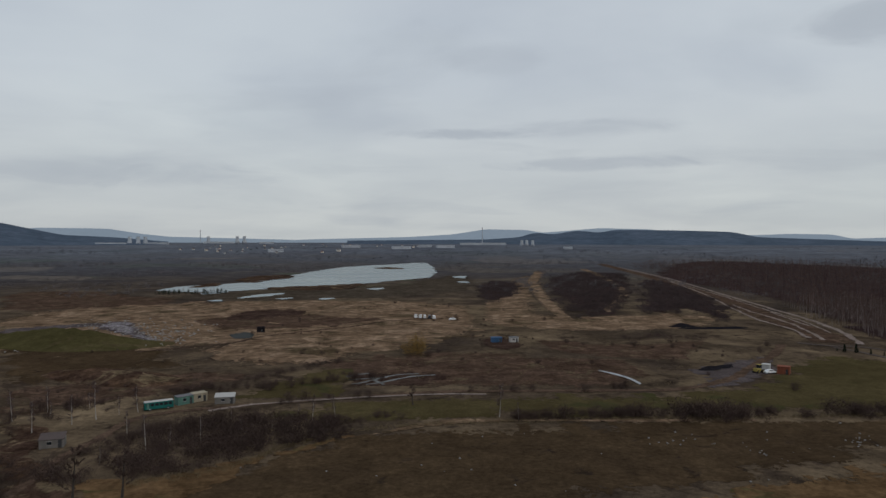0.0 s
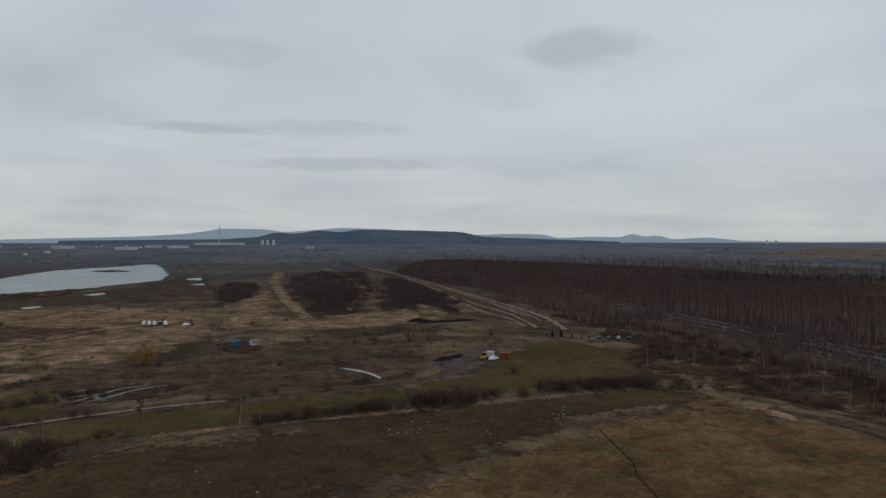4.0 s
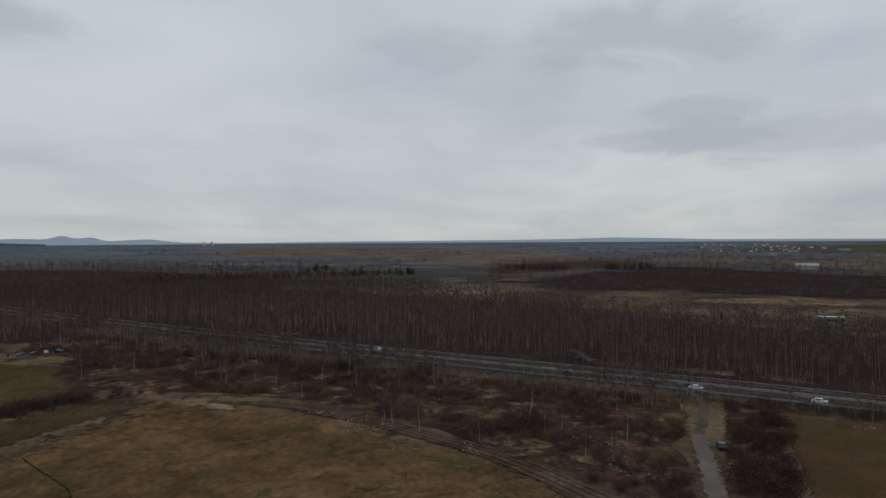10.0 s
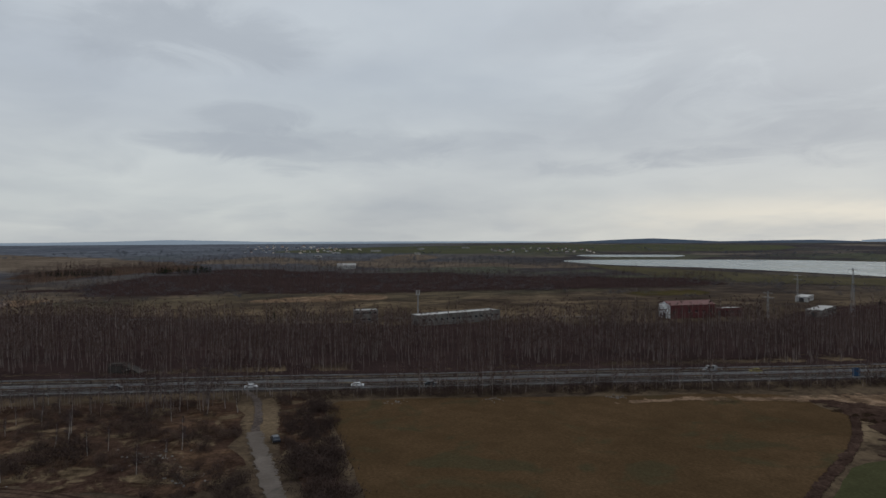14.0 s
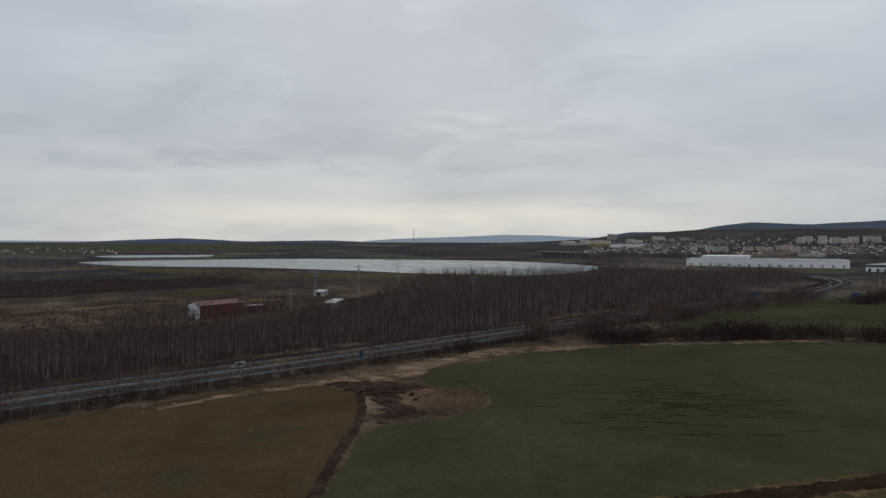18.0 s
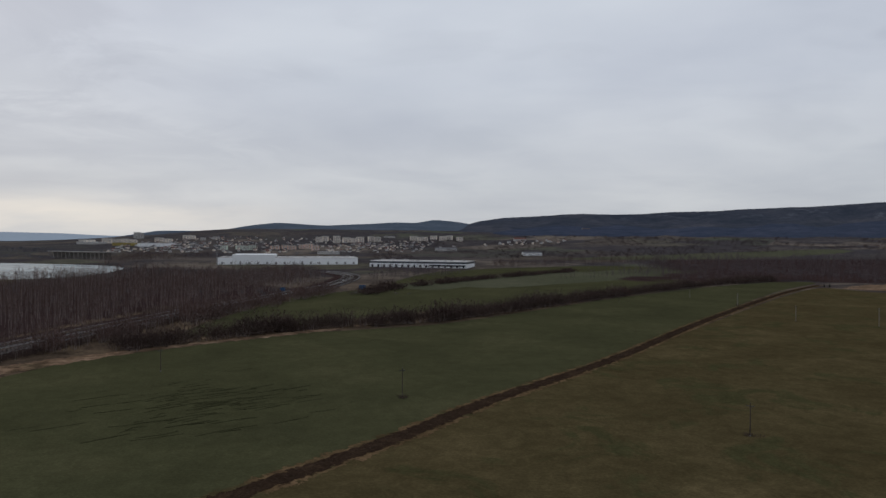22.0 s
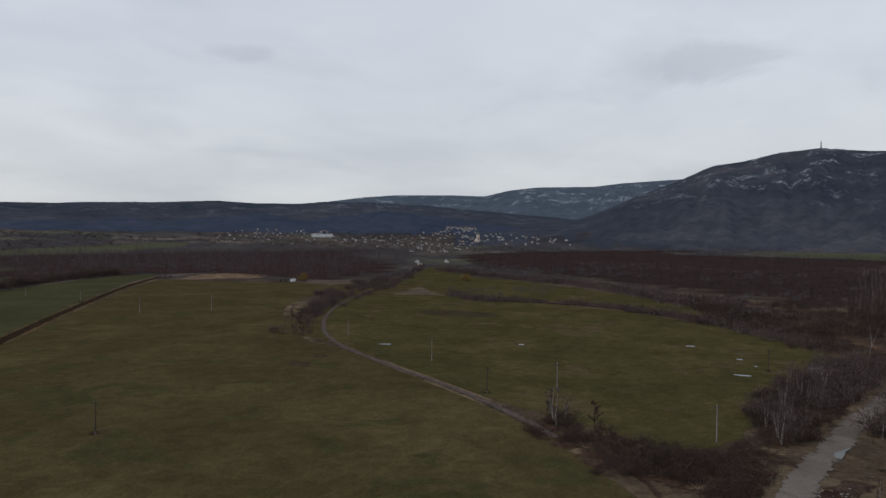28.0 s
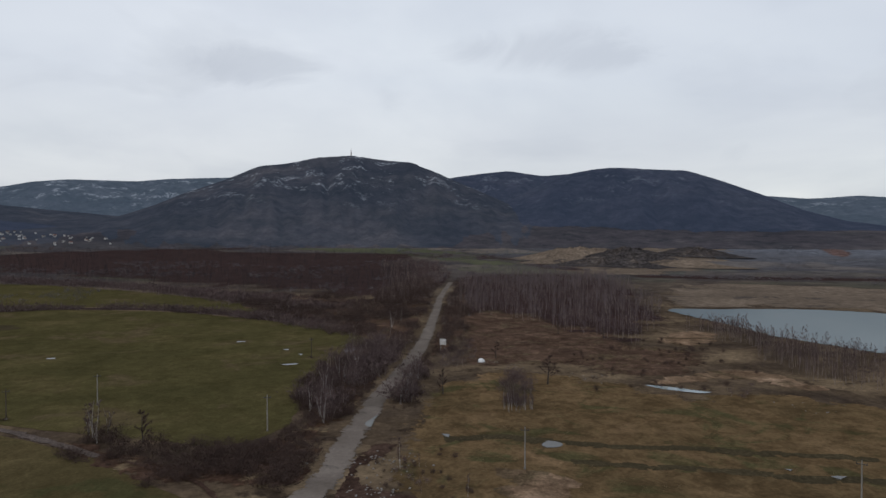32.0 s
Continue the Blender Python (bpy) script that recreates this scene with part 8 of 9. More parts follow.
# ---- sheds and vehicles by the dirt road ----
def old_bus(x, y, turn):
    b = thing("bus", x, y, turn, "old teal bus parked on the grass beside sheds", "bus")
    b.matrix_world = b.matrix_world @ Matrix.Scale(0.88, 4)
    part("body", Shape().box(-4.6, -1.2, 0.45, 4.6, 1.2, 2.75, 0.18), M_TEAL, b)
    part("roof", Shape().box(-4.5, -1.12, 2.75, 4.5, 1.12, 2.95, 0.12), M_PLASTER, b, "faded pale roof")
    for s in (-1, 1):
        for i in range(6):
            part("window", Shape().box(-4.1 + i * 1.4, s * 1.2 - 0.03, 1.5, -2.95 + i * 1.4, s * 1.2 + 0.03, 2.4), M_GLASS, b)
        for px in (-2.9, 2.8):
            w = part("wheel", Shape().tube((px, s * 0.95, 0.45), (px, s * 1.22, 0.45), 0.45, 0.45, 12), M_BLACK, b)
            part("rim", Shape().tube((px, s * 1.21, 0.45), (px, s * 1.25, 0.45), 0.25, 0.22, 8), M_STEEL, w)
    part("windscreen", Shape().box(-4.66, -1.0, 1.4, -4.58, 1.0, 2.5), M_GLASS, b)
    part("rear_window", Shape().box(4.58, -0.9, 1.6, 4.66, 0.9, 2.4), M_GLASS, b)
    part("bumper", Shape().box(-4.75, -1.1, 0.45, -4.6, 1.1, 0.7, 0.04), M_DARKSTEEL, b)
    part("door", Shape().box(-3.9, -1.25, 0.6, -3.1, -1.2, 2.4), M_MINT, b)


old_bus(-83.5, 199.5, 33)


def cabin(name, x, y, turn, l, w, h, wall, roof, lab, cat="cabin", slope=0.25, windows=2, door=True, ribs=True):
    """A small cabin, container or shed: ribbed walls, a sloping sheet roof, windows with frames, a door."""
    c = thing(name, x, y, turn, lab, cat)
    part("wall", Shape().box(-l / 2, -w / 2, 0.1, l / 2, w / 2, h), wall, c)
    v = [(-l / 2 - 0.2, -w / 2 - 0.2, h), (l / 2 + 0.2, -w / 2 - 0.2, h), (l / 2 + 0.2, w / 2 + 0.2, h + slope), (-l / 2 - 0.2, w / 2 + 0.2, h + slope)]
    part("roof", Shape().add(v + [(a, b_, z + 0.12) for a, b_, z in v], [(3, 2, 1, 0), (4, 5, 6, 7), (0, 1, 5, 4), (1, 2, 6, 5), (2, 3, 7, 6), (3, 0, 4, 7)]), roof, c)
    part("gable_fill", Shape().add([(-l / 2, w / 2, h), (l / 2, w / 2, h), (l / 2, w / 2, h + slope), (-l / 2, w / 2, h + slope), (-l / 2, -w / 2, h), (l / 2, -w / 2, h)], [(0, 1, 2, 3), (4, 0, 3), (1, 5, 2)]), wall, c)
    if ribs:
        n = int(l / 0.9)
        for i in range(n + 1):
            px = -l / 2 + i * l / n
            part("rib", Shape().box(px - 0.05, -w / 2 - 0.05, 0.1, px + 0.05, w / 2 + 0.05, h - 0.02), wall, c)
    for i in range(windows):
        px = -l / 2 + l * (i + 0.7) / (windows + 0.7)
        wn = part("window", Shape().box(px - 0.5, -w / 2 - 0.09, h * 0.45, px + 0.5, -w / 2 - 0.02, h * 0.8), M_GLASS, c)
        for z0 in (0.42, 0.8):
            part("frame_rail", Shape().box(px - 0.58, -w / 2 - 0.11, h * z0, px + 0.58, -w / 2 - 0.03, h * (z0 + 0.03)), M_PLASTER, wn)
    if door:
        dr = part("door", Shape().box(l / 2 - 1.2, -w / 2 - 0.08, 0.1, l / 2 - 0.4, -w / 2 - 0.02, 2.0), M_DARKSTEEL, c)
        part("handle", Shape().box(l / 2 - 1.12, -w / 2 - 0.13, 0.95, l / 2 - 1.02, -w / 2 - 0.08, 1.1), M_STEEL, dr)
    for px in (-l / 2 + 0.3, l / 2 - 0.3):
        part("sill", Shape().box(px - 0.2, -w / 2, -0.05, px + 0.2, w / 2, 0.1), M_CONCRETE, c)
    return c


cabin("site_cabin", -78.5, 206, 48, 4.8, 2.4, 2.5, M_MINT, M_TILE3, "faded mint site cabin with pale panels", "cabin", 0.1, 1)
cabin("site_cabin", -75.3, 209.6, 44, 4.2, 2.4, 2.6, M_WAGON, M_WAGON, "cream wagon cabin with one dark window", "cabin", 0.1, 1)
cabin("shed", -66.5, 207.5, 12, 5.6, 3.2, 2.1, M_CONCRETE, M_PALE, "weathered white shed with pale sheet roof", "shed", 0.6, 1)
cabin("shed", -94, 163.5, 20, 5.2, 3.4, 2.1, M_CONCRETE, M_TILE2, "grey hut with rusty sloping roof and dark opening", "shed", 0.8, 1)
cabin("storage_cabin", 26, 331, 5, 5.0, 2.6, 2.4, M_BLUE, M_BLUE, "bright blue storage container in the heath", "container", 0.1, 0)
cabin("storage_cabin", 34.5, 331.5, 10, 4.0, 2.6, 2.4, M_PALE, M_TILE3, "grey and white work trailer on the heath", "trailer", 0.1, 1)
cabin("kiosk", -98, 366, 0, 3.6, 2.4, 2.6, M_COAL, M_COAL, "small black hut in the grassland", "hut", 0.2, 0)
cabin("storage_cabin", 127.5, 254, -35, 4.0, 2.8, 2.8, M_CONTAIN, M_CONTAIN, "rust-orange container beside the gravel yard", "container", 0.1, 0)
cabin("storage_cabin", 123.5, 259.5, -35, 2.6, 2.2, 2.6, M_PLASTER, M_PLASTER, "small white box behind the orange container", "box", 0.1, 0, False)
cabin("allotment_hut", -484, -629, 40, 9, 4, 3, M_WHITE, M_PALE, "white caravan at the edge of the meadow", "caravan", 0.1, 3)


def loader(x, y, turn):
    c = thing("wheel_loader", x, y, turn, "yellow wheel loader parked on the gravel yard", "machine")
    part("body", Shape().box(-2.2, -0.9, 0.8, 0.3, 0.9, 1.9, 0.15), M_YELLOW, c)
    part("cab", Shape().box(-0.5, -0.75, 1.9, 0.8, 0.75, 3.1, 0.15), M_GLASS, c)
    part("cab_roof", Shape().box(-0.6, -0.85, 3.1, 0.9, 0.85, 3.25, 0.05), M_YELLOW, c)
    for s in (-1, 1):
        part("lift_arm", Shape().tube((0.6, s * 0.5, 1.5), (2.8, s * 0.5, 0.7), 0.14, 0.12, 5), M_YELLOW, c)
        for px in (-1.4, 1.1):
            w = part("wheel", Shape().tube((px, s * 0.7, 0.7), (px, s * 1.2, 0.7), 0.7, 0.7, 12), M_BLACK, c)
            part("rim", Shape().tube((px, s * 1.19, 0.7), (px, s * 1.23, 0.7), 0.35, 0.3, 8), M_YELLOW, w)
    part("bucket", Shape().box(2.7, -1.2, 0.15, 3.5, 1.2, 1.0, 0.2), M_DARKSTEEL, c)


loader(119, 256, 30)
box_car(122.5, 254.5, 15, M_CARWHITE, "white car parked on the gravel yard")


def heap(name, x, y, rx, ry, h, turn, mat, lab, cat, lumps=1.0, seed=1.0):
    """A heap or bank of earth with an uneven crown."""
    n, m = 40, 12
    v = []
    for j in range(m + 1):
        u = j / m
        for i in range(n):
            a = 2 * math.pi * i / n
            k = 1 + 0.18 * lumps * noise.noise((math.cos(a) * 1.7 + seed, math.sin(a) * 1.7, seed))
            px, py = rx * u * k * math.cos(a), ry * u * k * math.sin(a)
            pz = h * (0.5 + 0.5 * math.cos(math.pi * u)) * (1 + 0.25 * lumps * noise.noise((px / 4.0 + seed, py / 4.0, 2.0))) - 0.05
            v.append((px, py, pz))
    f = [(j * n + i, j * n + (i + 1) % n, (j + 1) * n + (i + 1) % n, (j + 1) * n + i) for j in range(m) for i in range(n)]
    c, s = math.cos(radians(turn)), math.sin(radians(turn))
    z0 = float(land(x, y))
    ob = link_mesh(name, [(x + px * c - py * s, y + px * s + py * c, z0 + pz) for px, py, pz in v], [tuple(reversed(q)) for q in f], mat, smooth=True)
    return tagged(ob, lab, cat)


for x, y, rx, ry, h, turn, mat, i in ((-1180, 215, 120, 60, 17, 60, M_FARDARK, 1), (-1330, 280, 150, 70, 26, 50, M_FARDARK, 2), (-1260, 150, 110, 50, 14, 80, M_FARTAN, 3), (-1420, 190, 150, 60, 24, 75, M_FARTAN, 4), (-1180, 330, 130, 50, 10, 40, M_FARTAN, 5), (-1560, 470, 170, 60, 20, 30, M_FARDARK, 6)):
    heap("spoil_mound", x, y, rx, ry, h, turn, mat, "terraced mound of dark and tan spoil", "spoil heap", 1.5, 40.0 + 3.3 * i)
heap("mound", -186, 330, 62, 26, 6.0, -18, M_PASTURE, "broad green grassy mound beside spoil", "mound", 1.3, 3.0)
heap("mound", -120, 245, 36, 14, 3.0, -20, M_SCRUB, "low brown bank below the green mound", "mound", 0.8, 4.0)
heap("coal_mound", 103, 262, 7, 3, 1.6, 20, M_COAL, "black heap of coal beside the yard", "heap", 1, 5.0)
heap("coal_mound", 138, 392, 10, 4, 2.2, 10, M_COAL, "dark cinder heap in the far yard", "heap", 1, 6.0)
for i in range(26):
    a = rng.uniform(0, 1)
    x, y = 164 - 34 * a + rng.normal() * 4, -158 + 6 * math.sin(a * 5) - 14 * a + rng.normal() * 4
    heap("soil_lump", x, y, rng.uniform(1.2, 2.6), rng.uniform(0.9, 1.8), rng.uniform(0.4, 1.0), rng.uniform(0, 180), M_DITCH, "lump of dark dumped soil at the field corner", "soil heap", 1.4, i * 1.7)

# ---- buildings in the wood ----
def hall(name, x, y, turn, l, w, h, rise, wall, roof, lab, cat, cols=6, rows=1, door=True, gable_mat=None, win_h=1.2, both=True):
    """A building with a pitched roof (ridge along its length) or, with no rise, a flat one behind a parapet."""
    b = thing(name, x, y, turn, lab, cat)
    if rise:
        part("wall", Shape().gable_wall(-l / 2, -w / 2, l / 2, w / 2, -0.3, h, h + rise), wall, b)
        part("roof", Shape().gable(-l / 2, -w / 2, l / 2, w / 2, h, h + rise, 0.4, 0.25), roof, b)
        if gable_mat:
            for sx in (-1, 1):
                part("gable", Shape().add([(sx * (l / 2 + 0.03), -w / 2, 0), (sx * (l / 2 + 0.03), w / 2, 0), (sx * (l / 2 + 0.03), w / 2, h), (sx * (l / 2 + 0.03), 0, h + rise), (sx * (l / 2 + 0.03), -w / 2, h)], [(0, 1, 2, 3, 4)]), gable_mat, b)
    else:
        part("wall", Shape().box(-l / 2, -w / 2, -0.3, l / 2, w / 2, h), wall, b)
        part("roof", Shape().box(-l / 2 + 0.2, -w / 2 + 0.2, h, l / 2 - 0.2, w / 2 - 0.2, h + 0.12), roof, b)
        part("parapet", Shape().box(-l / 2, -w / 2 - 0.05, h, l / 2, -w / 2 + 0.25, h + 0.4).box(-l / 2, w / 2 - 0.25, h, l / 2, w / 2 + 0.05, h + 0.4), wall, b)
    for r in range(rows):
        z = h * (r + 0.45) / rows
        for i in range(cols):
            px = -l / 2 + l * (i + 0.5) / cols
            ww = min(1.6, l / cols * 0.55)
            for s in ((-1, 1) if both else (-1,)):
                wn = part("window", Shape().box(px - ww / 2, s * w / 2 - 0.06, z, px + ww / 2, s * w / 2 + 0.06, z + win_h), M_GLASS, b)
                if l < 80:
                    part("sill", Shape().box(px - ww / 2 - 0.1, s * w / 2 - 0.12, z - 0.12, px + ww / 2 + 0.1, s * w / 2 + 0.12, z), M_PALE, wn)
    if door:
        part("door", Shape().box(l / 2 - 0.04, -1.6, 0, l / 2 + 0.08, 1.6, min(3.2, h * 0.8)), M_DARKSTEEL, b)
    return b


hall("industrial_hall", 392, -246, 92, 32, 13, 8.2, 2.2, M_RED, M_RED, "hall with dark red roof and white gable in the wood", "building", 6, 1, True, M_WHITE)
hall("annex", 391, -276, 88, 14, 8, 5.2, 0, M_RED, M_PALE, "low red annex with a pale flat roof", "building", 3, 1)
hall("works_building", 380, -336, 126, 36, 10, 4.6, 0, M_CONCRETE, M_PALE, "long low pale works building among trees", "building", 9, 1)
hall("block_house", 415, -43, 92, 14, 9, 7.5, 0, M_CONCRETE, M_PALE, "small grey-white flat-roofed block behind birches", "building", 4, 2)
hall("depot_building", 402, -97, 111, 58, 11, 6.2, 0, M_CONCRETE, M_PALE, "long derelict depot with grey walls and broken windows", "building", 14, 1, True, None, 1.3)
hall("substation_house", 470, -400, 130, 26, 9, 4.0, 0, M_PALE, M_PLASTER, "pale substation building behind the wood", "building", 5, 1)
hall("depot_building", 1155, -88, 92, 30, 16, 6, 3, M_PLASTER, M_PALE, "pale round-roofed barn in the far scrub", "barn", 5, 1)
ribbon("railway", [(470, 120), (436, 10), (428, -60), (414, -140), (396, -215)], 5.0, M_SPOIL, "single railway line on a gravel bed", "railway", lift=0.5, rag=0.3)
for off in (-0.75, 0.75):
    v, f = ribbon_mesh([(470, 120), (436, 10), (428, -60), (414, -140), (396, -215)], 0.16, 6.0, 0.66, 0.0, off)
    tagged(link_mesh("rail_line", v, f, M_STEEL), "steel rail of the single railway line", "rail", "", "structure")


def ruin(x, y, turn):
    r = thing("ruin", x, y, turn, "collapsed concrete building with broken slabs", "ruin")
    r.scale = (0.75, 0.75, 0.62)
    for px, h in ((-7, 2.0), (-3.5, 3.6), (0, 5.2), (3.5, 5.0), (7, 4.2)):
        for py in (-3, 3):
            part("column", Shape().box(px - 0.2, py - 0.2, -0.2, px + 0.2, py + 0.2, h), M_SOOT, r)
    part("roof_slab", Shape().add([(-1, -3.6, 5.2), (7.6, -3.6, 4.8), (7.6, 3.6, 5.1), (-1, 3.6, 5.5), (-1, -3.6, 5.6), (7.6, -3.6, 5.2), (7.6, 3.6, 5.5), (-1, 3.6, 5.9)], [(3, 2, 1, 0), (4, 5, 6, 7), (0, 1, 5, 4), (1, 2, 6, 5), (2, 3, 7, 6), (3, 0, 4, 7)]), M_SOOT, r)
    part("fallen_slab", Shape().add([(-9, -3.2, 0.2), (-1, -3.2, 4.8), (-1, 3.0, 4.6), (-9, 3.0, 0.1), (-9, -3.2, 0.5), (-1, -3.2, 5.1), (-1, 3.0, 4.9), (-9, 3.0, 0.4)], [(3, 2, 1, 0), (4, 5, 6, 7), (0, 1, 5, 4), (1, 2, 6, 5), (2, 3, 7, 6), (3, 0, 4, 7)]), M_SOOT, r)
    part("back_wall", Shape().box(-2, 2.8, 0, 7, 3.1, 4.6), M_SOOT, r)
    for i in range(14):
        px, py = rng.uniform(-12, 9), rng.uniform(-6.5, -3.6)
        s = rng.uniform(0.3, 0.9)
        part("rubble_block", Shape().box(px - s, py - s * 0.7, -0.1, px + s, py + s * 0.7, s * 0.8, 0.1), M_RUBBLE, r)


ruin(280, 63, 72)


# ---- warehouses, viaduct and signs ----
def warehouse(x, y, turn, l, w, h, lab, band, tall=0):
    b = thing("warehouse", x, y, turn, lab, "warehouse", "warehouses")
    part("wall", Shape().box(-l / 2, -w / 2, -1, l / 2, w / 2, h), M_WHITE, b)
    part("roof", Shape().box(-l / 2 - 0.3, -w / 2 - 0.3, h, l / 2 + 0.3, w / 2 + 0.3, h + 0.5), M_PALE, b)
    if tall:
        part("high_bay", Shape().box(-l / 2 + l * 0.10, -w / 2 - 0.4, 0, -l / 2 + l * 0.40, w / 2, h + tall), M_WHITE, b)
    if band:
        part("band", Shape().box(-l / 2 - 0.15, -w / 2 - 0.15, h - 3.4, l / 2 + 0.15, w / 2 + 0.15, h - 0.6), M_CARDARK, b, "dark blue band under the roof")
        part("window_band", Shape().box(-l / 2 + l * 0.62, -w / 2 - 0.2, 2.0, l / 2 - 2, -w / 2 + 0.1, 4.6), M_GLASS, b)
    for i in range(16):
        px = -l / 2 + l * (i + 0.5) / 16
        part("dock_door", Shape().box(px - 1.7, -w / 2 - 0.5, 0, px + 1.7, -w / 2 - 0.3 + 0.2, 4.2), M_STEEL if not band else M_GLASS, b)
    for i in range(9):
        px, py = -l / 2 + l * (i + 0.5) / 9 + rng.uniform(-3, 3), rng.uniform(-w * 0.3, w * 0.3)
        part("roof_unit", Shape().box(px - 3, py - 2, h + 0.5, px + 3, py + 2, h + 2.2), M_PALE, b)


warehouse(318, -1262, 193, 246, 90, 11.5, "huge white warehouse with a taller bay", False, 5.5)
warehouse(66, -1195, 168, 172, 70, 10.0, "long white warehouse with a dark blue band", True)


def viaduct():
    a, b = Vector((837, -1387)), Vector((694, -1330))
    l = (b - a).length
    root = thing("viaduct", (a.x + b.x) / 2, (a.y + b.y) / 2, math.degrees(math.atan2(b.y - a.y, b.x - a.x)), "concrete viaduct on tall piers over the reservoir", "bridge")
    part("deck", Shape().box(-l / 2 - 15, -5, 12.5, l / 2 + 15, 5, 14.2), M_CONCRETE, root)
    part("parapet", Shape().box(-l / 2 - 15, -5.1, 14.2, l / 2 + 15, -4.8, 15.3).box(-l / 2 - 15, 4.8, 14.2, l / 2 + 15, 5.1, 15.3), M_PALE, root)
    n = 13
    for i in range(n + 1):
        px = -l / 2 + l * i / n
        part("pier", Shape().box(px - 1.1, -3.6, -4, px + 1.1, 3.6, 12.5), M_CONCRETE, root)


viaduct()


def road_sign(x, y, turn, w, h, z, mat, lab):
    s = thing("road_sign", x, y, turn, lab, "sign", "signs")
    part("panel", Shape().box(-w / 2, -0.06, z, w / 2, 0.06, z + h, 0.03), mat, s)
    part("border", Shape().box(-w / 2 + 0.1, -0.1, z + 0.1, w / 2 - 0.1, -0.07, z + 0.18).box(-w / 2 + 0.1, -0.1, z + h - 0.18, w / 2 - 0.1, -0.07, z + h - 0.1), M_WHITE, s)
    for i in range(3):
        part("text_bar", Shape().box(-w * 0.36, -0.1, z + h * (0.22 + 0.22 * i), w * (0.1 + 0.1 * i), -0.07, z + h * (0.30 + 0.22 * i)), M_WHITE, s)
    for dx in (-w * 0.35, w * 0.35):
        part("post", Shape().tube((dx, 0.1, -0.2), (dx, 0.1, z + h), 0.09, 0.09, 6), M_STEEL, s)


road_sign(94, -653, 10, 6.5, 4.6, 1.8, M_BLUE, "large blue direction sign near the junction")
road_sign(165, -630, 20, 5.0, 3.4, 1.6, M_BLUE, "blue direction sign beside the highway")
road_sign(203, -194, 60, 2.4, 3.0, 1.2, M_BLUE, "blue exit sign beside the highway barrier")
road_sign(-301, -18, 95, 2.8, 2.6, 3.0, M_PLASTER, "blank white board raised on two posts")


def tent(x, y):
    t = thing("dome_shelter", x, y, 15, "white round-topped shelter on the heath", "shelter")
    part("shell", Shape().lathe([(1.5, 0.0), (1.45, 0.5), (1.2, 1.0), (0.7, 1.4), (0.12, 1.55)], 14), M_WHITE, t, smooth=True)
    part("opening", Shape().box(-0.4, -1.55, 0.0, 0.4, -1.25, 1.0), M_GLASS, t)
    part("skirt", Shape().lathe([(1.7, -0.1), (1.7, 0.12), (1.5, 0.12)], 14), M_PALE, t)


tent(-276, -1)
hall("bus_shelter", -900, -810, 45, 22, 6, 3.2, 0, M_CREAM, M_TILE3, "low cream building below the village", "building", 4, 1)


# ---- loose stones and litter ----
def stones(name, places, low, high, mat, lab):
    v, f = [], []
    base = Shape().box(-0.5, -0.4, -0.15, 0.5, 0.4, 0.35, 0.18)
    sh = Shape()
    for x, y in places:
        s, a = rng.uniform(low, high), rng.uniform(0, 6.28)
        z = float(land(x, y)) + 0.12
        c, d = math.cos(a) * s, math.sin(a) * s
        sh.add([(x + px * c - py * d, y + px * d + py * c, z + pz * s * rng.uniform(0.7, 1.1)) for px, py, pz in base.v], base.f)
    ob = link_mesh(name, sh.v, sh.f, mat)
    return tagged(ob, lab, "stones", "", "stuff")


def bunch(x, y, n, w):
    return (rng.normal(size=(n, 2)) * w + (x, y)).tolist()


field_stones = scatter([(-60, 137), (-30, 168), (60, 182), (130, 188), (140, 168), (90, 152), (30, 128)], 220).tolist() + bunch(102, 168, 10, 2) + bunch(106, 171, 8, 1.5) + bunch(60, 170, 12, 4) + bunch(75, 160, 10, 3)
stones("field_stones", field_stones, 0.2, 0.6, M_RUBBLE, "pale stones lying on the fallow field")
stones("litter", bunch(155, 92, 34, 3.5) + bunch(160, 100, 16, 2) + bunch(163, 112, 12, 2) + bunch(151, 60, 10, 3) + bunch(168, 32, 40, 3.5) + bunch(150, 22, 22, 2.5) + bunch(146, 78, 14, 3), 0.2, 0.65, M_RUBBLE, "pale dumped rubble and litter by the track")
stones("rubble", bunch(-150, -22, 50, 5) + bunch(-132, -22, 50, 4) + bunch(-276, 3, 14, 2) + bunch(-268, 12, 10, 2) + bunch(-314, -57, 40, 5) + bunch(-246, 40, 14, 4) + bunch(-205, 95, 12, 5) + bunch(-150, -40, 6, 1.5), 0.15, 0.5, M_RUBBLE, "pale stones and rubbish on the heath")
stones("litter", bunch(-170, 385, 90, 14) + bunch(-150, 360, 110, 12) + bunch(-140, 335, 60, 8) + bunch(-195, 400, 60, 12) + bunch(-190, 310, 12, 12), 0.4, 1.3, M_RUBBLE, "scattered pale rubbish beside the green mound")
stones("roadside_rubble", bunch(204, -60, 20, 1.5) + bunch(198, -100, 24, 1.5) + bunch(207, -30, 14, 1.5), 0.2, 0.5, M_RUBBLE, "pale rubble along the field edge")


# ---- village and town ----
def house_proto(i, wall, roof, lab):
    h = new("house")
    l, w = (11, 9, 13, 8)[i % 4], (8.5, 8, 9, 7.5)[i % 4]
    part("wall", Shape().gable_wall(-l / 2, -w / 2, l / 2, w / 2, -2, 4.6, 8.6), wall, h)
    part("roof", Shape().gable(-l / 2, -w / 2, l / 2, w / 2, 4.6, 8.7, 0.6, 0.3), roof, h)
    part("chimney", Shape().box(l * 0.2, -0.4, 7.2, l * 0.2 + 0.8, 0.4, 10.0), M_TILE2, h)
    return tagged(h, lab, "house", "village houses")


